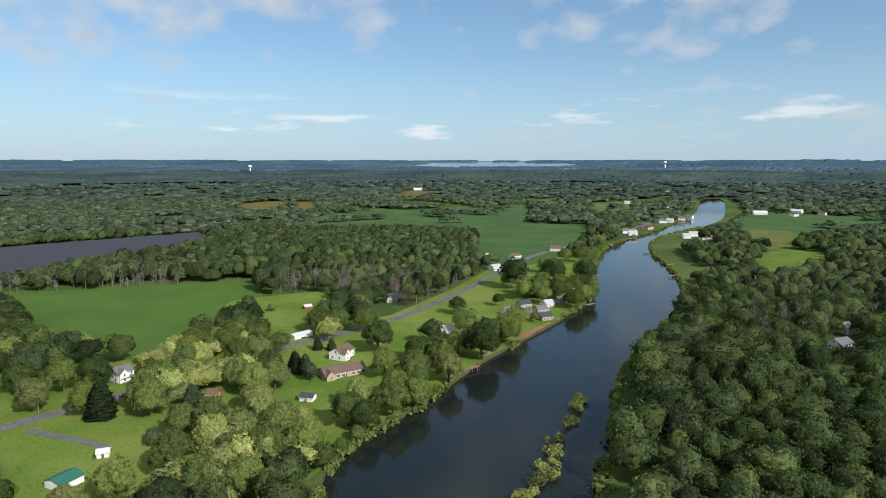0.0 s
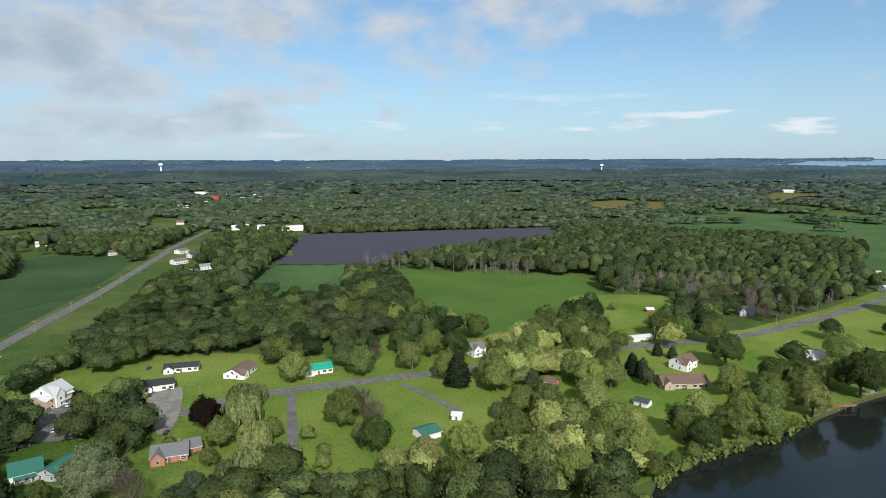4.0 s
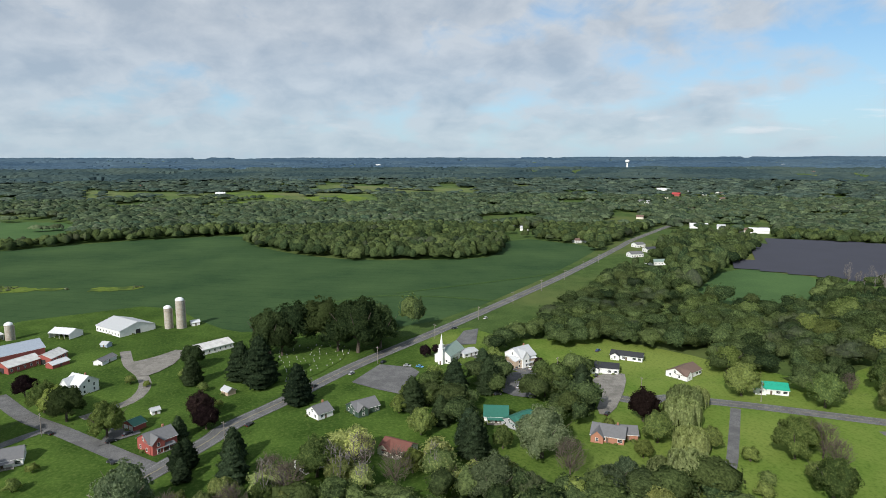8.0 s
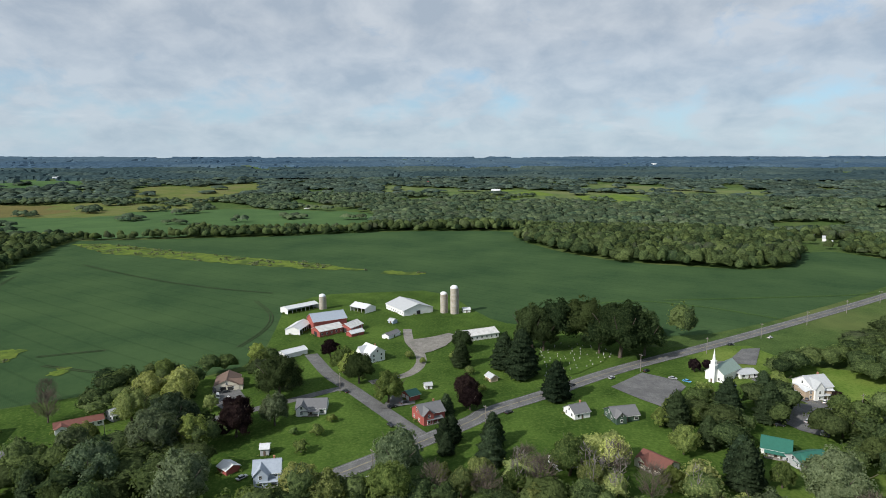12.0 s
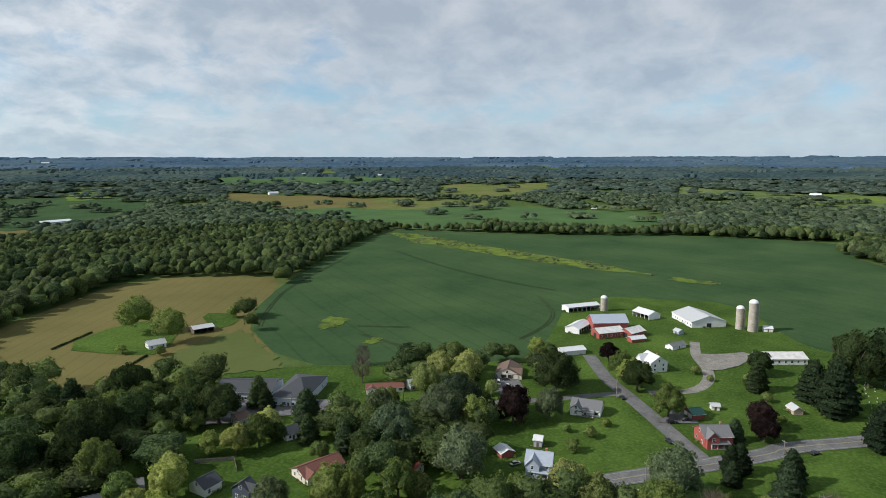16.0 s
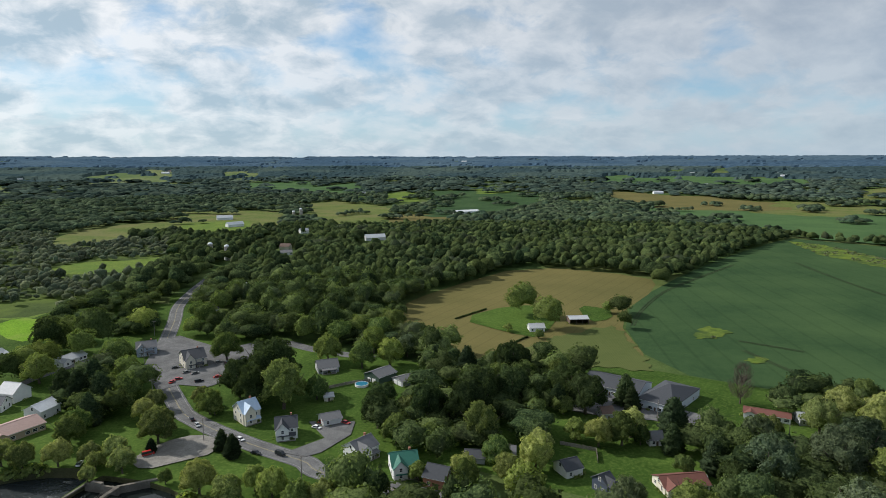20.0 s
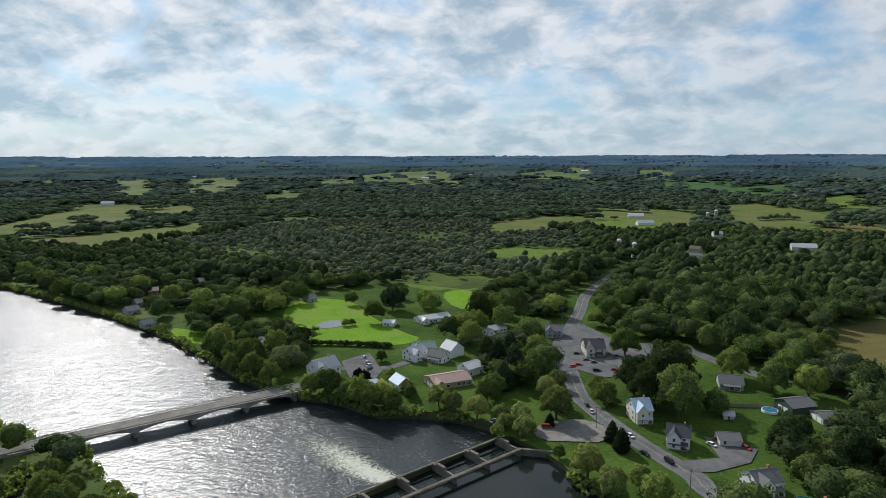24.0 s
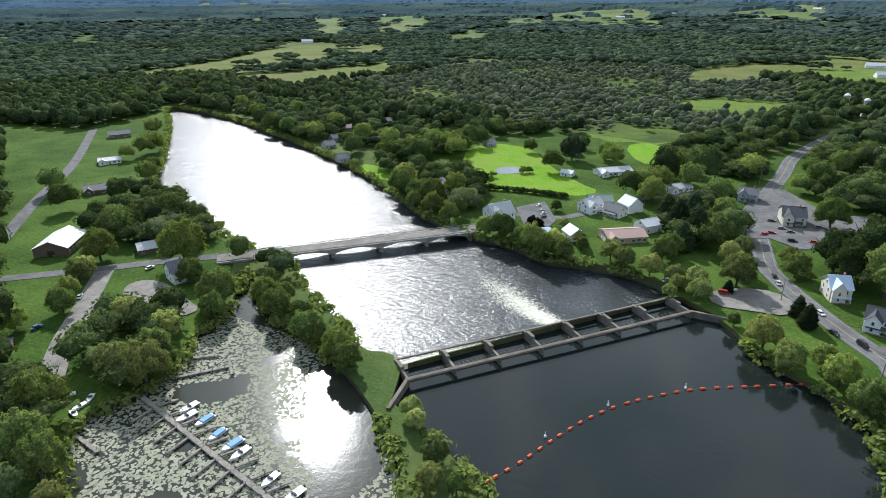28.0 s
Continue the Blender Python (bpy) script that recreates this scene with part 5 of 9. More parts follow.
    t /= np.linalg.norm(t, axis=-1, keepdims=True) + 1e-9
    b = np.cross(nrm, t)
    w, k = w[:, None], k[:, None]
    return np.stack([p + t * w, p + b * w * k, p - t * w, p - b * w * k], 1).reshape(-1, 3)


def stand_mesh(name, rng, centre, size, shapes, faces, sprays, mat):
    """One mesh of many crowns, each turned and stretched on its own, with a tone of its own."""
    pick = rng.integers(0, len(shapes), len(centre))
    turn = rng.random(len(centre)) * 6.2832
    tone = rng.random(len(centre))
    vert, tri, quad, tint, base = [], [], [], [], 0
    for s in range(len(shapes)):
        i = np.flatnonzero(pick == s)
        if not len(i):
            continue
        both = np.concatenate([shapes[s], sprays[s]])
        c, q = np.cos(turn[i])[:, None], np.sin(turn[i])[:, None]
        v = np.stack([both[:, 0] * c - both[:, 1] * q, both[:, 0] * q + both[:, 1] * c, np.repeat(both[None, :, 2], len(i), 0)], -1)
        vert.append((v * size[i][:, None] + centre[i][:, None]).reshape(-1, 3))
        tint.append(np.repeat(tone[i], len(both)))
        first = base + np.arange(len(i)) * len(both)
        tri.append((faces[None] + first[:, None, None]).reshape(-1, 3))
        quad.append((len(shapes[s]) + np.arange(len(sprays[s]))[None] + first[:, None]).ravel())
        base += len(i) * len(both)
    vert, tri, quad, tint = np.concatenate(vert), np.concatenate(tri), np.concatenate(quad), np.concatenate(tint)
    q = len(quad) // 4
    me = bpy.data.meshes.new(name)
    me.vertices.add(len(vert))
    me.vertices.foreach_set("co", vert.astype(np.float32).ravel())
    me.loops.add(3 * len(tri) + 4 * q)
    me.loops.foreach_set("vertex_index", np.concatenate([tri.ravel(), quad]).astype(np.int32))
    me.polygons.add(len(tri) + q)
    me.polygons.foreach_set("loop_start", np.concatenate([np.arange(0, 3 * len(tri), 3), 3 * len(tri) + np.arange(0, 4 * q, 4)]).astype(np.int32))
    me.polygons.foreach_set("use_smooth", np.concatenate([np.ones(len(tri), bool), np.zeros(q, bool)]))
    me.materials.append(mat)
    me.update(calc_edges=True)
    if len(centre) > 1:
        me.attributes.new("tree", "FLOAT", "POINT").data.foreach_set("value", tint.astype(np.float32))
    return me


def woods(name, r0, r1, gap, width, mat, label, seed, times=2, lobes=14, per=0, leaf=0.06, only=None, skip=(), scrub=False):
    rng = np.random.default_rng(seed)
    x, y = scatter(rng, r0, r1, gap)
    if only is not None:
        keep = np.zeros(len(x), bool)
        for poly in only:
            keep |= inside(x, y, poly)
        x, y = x[keep], y[keep]
    for poly in skip:
        keep = ~inside(x, y, poly)
        x, y = x[keep], y[keep]
    stand = np.array([noise.noise((a * 0.0086, b * 0.0086, 3.0)) for a, b in zip(x, y)])
    low = inside(x, y, SCRUB)
    if not scrub:
        x, y, stand, low = x[~low], y[~low], stand[~low], low[~low]
    dead = np.zeros(len(x), bool)
    for poly in DEAD:
        dead |= inside(x, y, poly)
    keep = (~low | (rng.random(len(x)) < 0.88 + 1.0 * stand)) & (~dead | (rng.random(len(x)) < np.where(x > 150, 0.7, 0.3)))
    x, y, stand, low = x[keep], y[keep], stand[keep], low[keep]
    w = width * (0.6 + 0.75 * rng.random(len(x))) * (1 + 0.25 * stand)
    h = (13.0 + 9.5 * rng.random(len(x))) * (1 + 0.35 * stand) * np.where(low, 0.30 + 0.42 * rng.random(len(x)) ** 2, 1.0)
    for poly in (LOT_BANK, LOT_SOUTH, LOT_EAST, LOT_ROAD, LOT_SHORE, *GROVES):
        h[inside(x, y, poly)] *= 0.74
    h[inside(x, y, LOT_SHORE)] *= 0.85
    # trees shrink with distance from the camera so far fields stay in view
    h *= np.interp(np.hypot(x, y), (490, 910, 1400), (1.0, 0.80, 0.66))
    size = np.stack([w / 2 * 1.12, w / 2 * 1.12, h * 0.46], -1)
    centre = np.stack([x, y, land_z(x, y) + h * 0.53], -1)
    shapes, faces, sprays = crown_shapes(seed, times, 12, lobes, per, leaf, -0.8 if r1 < 700 else -0.7 if r1 < 1260 else -0.45)
    ob = new(name, stand_mesh(name, rng, centre, size, shapes, faces, sprays, mat))
    return tagged(ob, label, "woods", kind="stuff")


def dead_stands():
    """Leafless grey trees in the drowned and ailing parts of the woods."""
    rng = np.random.default_rng(31)
    out = []
    for poly in DEAD:
        px, py = np.array(poly).T
        n = int((px.max() - px.min()) * (py.max() - py.min()) / 52)
        x, y = rng.uniform(px.min(), px.max(), n), rng.uniform(py.min(), py.max(), n)
        keep = inside(x, y, poly) & (~open_ground(x, y) | (poly is DEAD_E))
        if math.hypot(*poly[0]) < 300 or poly in (DEAD_B, DEAD_E):
            keep &= rng.random(n) < 0.4
        for a, b in zip(x[keep], y[keep]):
            h = rng.uniform(9, 20)
            out.append(twig_crown(rng, h * 0.40, h, 60, 0.12) + [a, b, 0])
            t = rng.random() * 3.14
            s, v = np.array([math.cos(t), math.sin(t), 0]) * 0.26, np.array([rng.normal(0, 0.4), rng.normal(0, 0.4), h * 0.95])
            s2 = np.array([-s[1], s[0], 0])
            for e in (s, s2):
                out.append(np.array([-e, e, v + e * 0.3, v - e * 0.3]) + [a, b, 0])
    ob = new("bare_trees", quads_mesh("bare_trees", np.concatenate(out), M["dead_wood"]))
    tagged(ob, "stand of leafless grey dead trees among the woods", "dead trees", kind="stuff")


def far_canopy():
    """The woods of the far plain as one rough sheet of tree tops."""
    rng = np.random.default_rng(14)
    rs = 2660 * 1.0125 ** np.arange(0, 49)
    az = np.radians(np.arange(-45, 258, 0.24))
    r, a = np.meshgrid(rs, az, indexing="ij")
    r = r * (1 + rng.uniform(-0.005, 0.005, r.shape))
    a = a + rng.uniform(-0.0016, 0.0016, a.shape)
    x, y = -np.sin(a) * r, np.cos(a) * r
    clear = open_ground(x.ravel(), y.ravel()).reshape(x.shape)
    h = 9 + np.where(r > 3764, 2.5, 5.0) * rng.random(x.shape) + 2.8 * np.sin(x * 0.008) * np.sin(y * 0.0093)
    z = land_z(x, y) + np.where(clear, -1.5, h)
    idx = np.arange(x.size).reshape(x.shape)
    quad = np.stack([idx[:-1, :-1], idx[:-1, 1:], idx[1:, 1:], idx[1:, :-1]], -1).reshape(-1, 4)
    v = np.stack([x, y, z], -1).reshape(-1, 3).tolist()
    for name, part_of, mat, label in (("far_woods", rs[:-1] < 3634, "far_wood", "far woods across the plain"), ("distant_hills", rs[:-1] >= 3634, "blue_hill", "low wooded hills tinted haze-blue along the skyline")):
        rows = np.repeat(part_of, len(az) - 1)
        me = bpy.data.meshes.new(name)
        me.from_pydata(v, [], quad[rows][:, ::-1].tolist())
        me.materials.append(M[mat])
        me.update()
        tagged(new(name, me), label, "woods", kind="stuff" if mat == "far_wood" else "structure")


def garden_shrubs():
    """Bushes and flower beds along the house walls."""
    rng = np.random.default_rng(23)
    at, size = [], []
    for x, y, rot, a, b in FOOT:
        if math.hypot(x, y) > 590:
            continue
        a, b = a - 4.0, b - 4.0
        m = pose(x, y, 0, 0, 0, rot)
        for k in range(int((a + b) * 0.9)):
            s = rng.choice((-1, 1))
            p = m @ (Vector((rng.uniform(-a, a), s * (b + 0.9), 0)) if rng.random() < 0.6 else Vector((s * (a + 0.9), rng.uniform(-b, b), 0)))
            w = 0.5 + 0.7 * rng.random() ** 2
            at.append((p.x, p.y, w * 0.4))
            size.append((w, w, w * 0.8))
    at, size = np.array(at), np.array(size)
    ob = new("garden_shrubs", quads_mesh("garden_shrubs", leaf_cards(rng, at, size, 40, size[:, 0] * 0.25), M["leaf"]))
    tagged(ob, "small green garden bushes along the house walls", "bushes", kind="stuff")


def bank_shrubs():
    """Low bushes and reeds that hang over the water's edge."""
    rng = np.random.default_rng(21)
    at, size = [], []
    for ring in WATERS:
        for k in range(len(ring)):
            a, b = Vector(ring[k]), Vector(ring[(k + 1) % len(ring)])
            n = (b - a).length / 3.0
            for i in range(int(n) + (rng.random() < n % 1)):
                p = a.lerp(b, rng.random())
                if p.length > 1260 or near_line([p.x], [p.y], DAM_UP, 22)[0] or near_line([p.x], [p.y], DAM_DOWN, 22)[0] or any(near_line([p.x], [p.y], DOCKS[i:i + 2], 10)[0] for i in range(0, len(DOCKS), 2)):
                    continue
                w = 1.6 + 2.8 * rng.random()
                at.append((p.x + rng.uniform(-1.2, 1.2), p.y + rng.uniform(-1.2, 1.2), -1.3 + 1.0 * rng.random()))
                size.append((w, w, w * 0.8))
    at, size = np.array(at), np.array(size)
    ob = new("bank_shrubs", quads_mesh("bank_shrubs", leaf_cards(rng, at, size, 34, size[:, 0] * 0.24), M["leaf"]))
    tagged(ob, "low green bushes overhanging the river banks", "bushes", kind="stuff")


# ---- single trees of the village ----
def part(name, me, mat, parent, label="", at=None):
    """One mesh object under a thing or a part; me is a bmesh or a mesh."""
    if isinstance(me, bmesh.types.BMesh):
        data = bpy.data.meshes.new(name)
        me.to_mesh(data)
        me.free()
        me = data
    if mat is not None and not me.materials:
        me.materials.append(mat)
    ob = new(name, me)
    ob.parent = parent
    if at is not None:
        ob.matrix_local = at
    return tagged(ob, label)


def tube(bm, a, b, ra, rb, sides=6):
    a, b = Vector(a), Vector(b)
    q = (b - a).to_track_quat("Z", "Y")
    rings = []
    for p, r in ((a, ra), (b, rb)):
        rings.append([bm.verts.new(p + q @ Vector((r * math.cos(6.2832 * k / sides), r * math.sin(6.2832 * k / sides), 0))) for k in range(sides)])
    for k in range(sides):
        bm.faces.new((rings[0][k], rings[0][(k + 1) % sides], rings[1][(k + 1) % sides], rings[1][k]))
    bm.faces.new(rings[1])
    bm.faces.new(rings[0][::-1])


def box(bm, x0, x1, y0, y1, z0, z1, m=None):
    vs = [bm.verts.new((x, y, z)) for z in (z0, z1) for x, y in ((x0, y0), (x1, y0), (x1, y1), (x0, y1))]
    if m:
        for v in vs:
            v.co = m @ v.co
    for f in ((3, 2, 1, 0), (4, 5, 6, 7), (0, 1, 5, 4), (1, 2, 6, 5), (2, 3, 7, 6), (3, 0, 4, 7)):
        bm.faces.new([vs[k] for k in f])


def conifer_crown(rng, width, high, n, leaf):
    """A spruce: drooping tiers of boughs round the stem, with loose sprays at their tips."""
    rings, sides = 22, 18
    phase = rng.random(rings) * 6.28
    body, faces = [], []
    for i in range(rings + 1):
        u = i / rings
        tier = 1.0 if i % 2 else 0.74
        for j in range(sides):
            a = 6.2832 * (j + 0.5 * (i % 2)) / sides
            r = width / 2 * 1.12 * (1 - u) ** 0.55 * (0.8 + 0.2 * min(1.0, u / 0.2)) * tier * (1 + 0.16 * math.sin(3 * a + phase[i % rings]) + rng.uniform(-0.12, 0.12)) + 0.03
            body.append((r * math.cos(a), r * math.sin(a), 0.05 * high + 0.95 * high * u - (0.25 if i % 2 else 0)))
    for i in range(rings):
        for j in range(sides):
            p, q = i * sides + j, i * sides + (j + 1) % sides
            faces += [(p, q, q + sides), (p, q + sides, p + sides)]
    body = np.array(body)
    at = body[rng.integers(0, len(body) - 2 * sides, n)]
    d = at * [1, 1, 0] / (np.linalg.norm(at[:, :2], axis=1)[:, None] + 0.01) + [0, 0, 0.5]
    sprays = cards(rng, at * (1.0 + 0.08 * rng.random((n, 1))) * [1, 1, 1], d + rng.normal(0, 0.4, d.shape), leaf * (0.5 + 0.8 * rng.random(n)), 0.5 + 0.4 * rng.random(n))
    return body, np.array(faces), sprays


def willow_crown(rng, width, high, n):
    """Domes of long hanging sprays."""
    out = []
    for j in range(9):
        a, s = j * 2.4, (0.0 if j == 0 else 0.30 + 0.12 * rng.random()) * width
        c = np.array([s * math.cos(a), s * math.sin(a), high * (0.62 - 0.12 * (s > 0) + 0.06 * rng.random())])
        d = rng.normal(0, 1, (n, 3))
        d[:, 2] = np.abs(d[:, 2])
        d /= np.linalg.norm(d, axis=1, keepdims=True)
        p = c + d * width * 0.24 * (0.8 + 0.3 * rng.random((n, 1)))
        drop = (0.15 + 0.3 * rng.random(n)) * high * (0.4 + 0.8 * (1 - d[:, 2]))
        t = np.cross(d, [0, 0, 1.0]) + rng.normal(0, 0.2, d.shape)
        t /= np.linalg.norm(t, axis=1, keepdims=True)
        w = (0.22 + 0.2 * rng.random(n))[:, None]
        end = p + d * 0.35 - np.stack([0 * drop, 0 * drop, np.minimum(drop, p[:, 2] - 0.6)], 1)
        out.append(np.stack([p + t * w, p - t * w, end - t * w * 0.6, end + t * w * 0.6], 1).reshape(-1, 3))
    return np.concatenate(out)


def twig_crown(rng, width, high, n, thick=0.05):
    u = rng.random(n)
    a = rng.random(n) * 6.2832
    r = width / 2 * (0.25 + 0.7 * np.sin(np.pi * (0.15 + 0.8 * u))) * np.sqrt(rng.random(n))
    p = np.stack([r * np.cos(a), r * np.sin(a), high * (0.28 + 0.7 * u)], 1)
    d = np.stack([np.cos(a), np.sin(a), 1.4 + 0 * a], 1) + rng.normal(0, 0.5, p.shape)
    d /= np.linalg.norm(d, axis=1, keepdims=True)
    t = np.cross(d, rng.normal(0, 1, d.shape))
    t /= np.linalg.norm(t, axis=1, keepdims=True)
    ln, w = (0.5 + 0.9 * rng.random(n))[:, None], thick
    return np.stack([p - d * ln + t * w, p - d * ln - t * w, p + d * ln - t * w * 0.4, p + d * ln + t * w * 0.4], 1).reshape(-1, 3)


TREE_KINDS = {
    "broadleaf": ("leaf", "full green broadleaf tree in summer leaf", "tree"),
    "oak": ("oak_leaf", "large spreading dark green tree", "tree"),
    "pale": ("pale_leaf", "pale yellow-green leafy tree", "tree"),
    "grey": ("grey_leaf", "broad silvery green tree", "tree"),
    "conifer": ("dark_leaf", "tall dark green conifer with tiered boughs", "conifer"),
    "copper": ("copper_leaf", "round dark purple-leaved tree", "tree"),
    "willow": ("willow_leaf", "weeping willow with pale hanging sprays", "willow"),
    "bare": ("bark", "bare grey tree with thin leafless twigs", "bare tree"),
    "shrub": ("leaf", "low rounded green shrub", "shrub"),
}


def tree_template(kind, seed):
    """A tree 10 m wide and 10 m high; copies are scaled."""
    rng = np.random.default_rng(seed)
    leaf, label, category = TREE_KINDS[kind]
    body = None
    root = tagged(new({"conifer": "conifer", "willow": "willow_tree", "bare": "bare_tree", "shrub": "shrub"}.get(kind, "tree"), None), label, category)
    bm = bmesh.new()
    lean = Vector((rng.uniform(-0.3, 0.3), rng.uniform(-0.3, 0.3), 0))
    fork = Vector((0, 0, 2.6)) + lean
    if kind == "shrub":
        for j in range(4):
            tube(bm, (0, 0, 0), (1.6 * math.cos(j * 1.6), 1.6 * math.sin(j * 1.6), 4.0), 0.14, 0.05, 5)
        shapes, faces, sprays = crown_shapes(seed, 2, 1, 14, 26, 0.06)
        body, verts = shapes[0] * [4.8, 4.8, 5.0] + [0, 0, 5.0], sprays[0] * [4.8, 4.8, 5.0] + [0, 0, 5.0]
    elif kind == "conifer":
        tube(bm, (0, 0, 0), (0, 0, 9.4), 0.42, 0.05)
        body, faces, verts = conifer_crown(rng, 10.0, 10.0, 1100, 0.30)
    else:
        tube(bm, (0, 0, 0), fork, 0.34, 0.24)
        for j in range(6):
            a = j * 2.4 + rng.random()
            out = (1.2 + 1.5 * rng.random()) if j else 0.3
            mid = fork + Vector((out * math.cos(a), out * math.sin(a), 1.8 + 0.6 * rng.random()))
            tip = mid + Vector((0.9 * out * math.cos(a), 0.9 * out * math.sin(a), 2.2 + 1.2 * rng.random()))
            tube(bm, fork - Vector((0, 0, 0.5)), mid, 0.17, 0.10, 5)
            tube(bm, mid, tip, 0.10, 0.03, 5)
        if kind == "willow":
            verts = willow_crown(rng, 9.0, 10.0, 130)
        elif kind == "bare":
            verts = twig_crown(rng, 8.5, 10.0, 520)
        else:
            shapes, faces, sprays = crown_shapes(seed, 3, 1, 46 if kind != "copper" else 32, 90, 0.033)
            body, verts = shapes[0] * [4.9, 4.9, 5.2] + [0, 0, 4.9], sprays[0] * [4.9, 4.9, 5.2] + [0, 0, 4.9]
    part("trunk", bm, M["bark"], root)
    if body is not None:
        me = stand_mesh("crown", rng, np.zeros((1, 3)), np.ones((1, 3)), [body], faces, [verts], M[leaf])
    else:
        # fit the crown to its 10 m box
        verts[:, :2] *= 5.0 / np.percentile(np.hypot(verts[:, 0], verts[:, 1]), 97)
        lo, hi = np.percentile(verts[:, 2], 2), np.percentile(verts[:, 2], 98.5)
        floor_z = lo if kind == "bare" else 0.6
        verts[:, 2] = floor_z + (verts[:, 2] - lo) * (10.0 - floor_z) / (hi - lo)
        me = quads_mesh("crown", verts, M[leaf])
    part("crown", me, None, root)
    return root


TEMPLATES = {k: [tree_template(k, 40 + 7 * j + i) for i in range(n)] for j, (k, n) in enumerate((("broadleaf", 5), ("oak", 3), ("pale", 3), ("grey", 2), ("conifer", 2), ("copper", 2), ("willow", 2), ("bare", 2), ("shrub", 2)))}
USED = set()


OUTLYING, TREE_REACH = {}, 390


def grow(kind, places):
    for x, y, w, h in places:
        if kind in ("broadleaf", "oak", "pale") and math.hypot(x, y) > TREE_REACH:
            OUTLYING.setdefault(kind, []).append((x, y, w, h))
            continue
        pool = TEMPLATES[kind]
        src = pool[int(abs(x * 7 + y * 3)) % len(pool)]
        m = Matrix.Translation((x, y, 0.0)) @ Matrix.Rotation((x * 1.7 + y) % 6.28, 4, "Z") @ Matrix.Diagonal((w / 10, w / 10, h / 10, 1))
        if src.name not in USED:
            USED.add(src.name)
            src.matrix_basis = m
        else:
            copy_thing(src, m @ Matrix.Diagonal([1 / v for v in src.scale] + [1]))


grow("grey", [(-73.6, 332.1, 10.1, 10.6), (-123.3, 251.2, 7, 7.3), (-125.7, 255.8, 6.6, 6.7), (-183, 131, 11.2, 11.6), (-174.2, 118, 14.8, 15.4), (-213.1, 111.9, 25.2, 21.1), (-181.9, 91.7, 12.5, 12.9), (-186.8, 79, 18.6, 19.3), (-215.7, -41, 20.9, 21.1), (-258.3, -105, 15.5, 16.1), (-190.3, -112.3, 24.4, 21.1), (-240.8, -143.4, 25.2, 21.1), (-222, -140.8, 24.1, 21.1), (-194.3, -147.7, 22.7, 21.1), (-206.8, -163.9, 19, 19.8), (-133.7, -152.3, 14.4, 15), (-126.1, -344, 15, 15.4), (148.4, -462.3, 22, 21.1)])
grow("oak", [(-41.3, 384.9, 23.1, 22.3), (-380.1, 82.7, 27.3, 28.3), (-375.2, 67.2, 38.6, 37.6), (-381.5, 55.6, 24.8, 25.8), (-391.3, 45.9, 33.1, 34.2), (-389.8, 29.3, 32.0, 33.1), (-383.6, 21.6, 22.6, 23.4), (-388.1, 14.6, 29.6, 30.6), (-376.5, -29.3, 15.4, 14.8), (-315, -79.9, 18.8, 18.1), (-290.6, -115.1, 25.1, 24), (-178.4, -149.4, 13.9, 13.3), (-173.2, -229.7, 22, 21.1), (-174.2, -246, 21.4, 20.6), (-163.8, -282, 24.5, 23.5), (-146.9, -253.3, 22.3, 21.4), (-129.6, -255.8, 24.6, 23.6), (-116.6, -239.4, 24.4, 23.5), (-101.6, -251.6, 20.9, 20.1), (-84.3, -265.3, 18.6, 18), (-79, -254.2, 17.9, 17.3), (-90.2, -398.9, 28.1, 27.1)])
grow("oak", [(-42.6, -316.7, 33, 31.7), (-40.5, -336.6, 19, 18.2), (-32.1, -303.2, 23.1, 22.2), (-26, -317.8, 22.4, 21.6), (26.6, -496, 17.9, 17.3), (50.1, -440.7, 28.3, 27.2), (74.1, -442, 24.5, 23.5), (85, -389.1, 18.2, 17.6), (140.4, 606.5, 27.9, 26.8), (106.7, 597, 30, 28.8), (68.5, 587.2, 31.8, 30.6), (23.7, 369, 25.5, 24.6)])
grow("oak", [(-335.6, 412.9, 23.8, 19.8), (-317.9, 415.9, 26.6, 19.8), (-308.6, 426.4, 23.8, 19.8), (-340.5, 434, 22.4, 19.8)])
grow("broadleaf", [(63.4, 584.6, 19, 17), (108.9, 570.7, 20, 18), (129.0, 531.6, 16, 14), (20.0, 429.5, 20, 17), (46.9, 417.4, 17, 15), (110.5, 631.4, 18, 17), (69.4, 460.8, 9, 8), (-15.1, 365.7, 20, 17)])
grow("oak", [(80.2, 554.2, 17, 16), (128.5, 572.8, 20, 18), (107.4, 512.9, 14, 13), (31.2, 409.8, 20, 16), (11.1, 484.9, 17, 15), (46.8, 513.9, 12, 11), (-7.2, 401.9, 20, 17)])
grow("broadleaf", [(181.2, -166.4, 12.5, 12.5), (167.4, -159.2, 13.5, 14.0), (145.9, -152.5, 14.5, 12.5), (125.7, -145.1, 12.5, 14.0), (118.9, -141.8, 13.5, 12.5)])
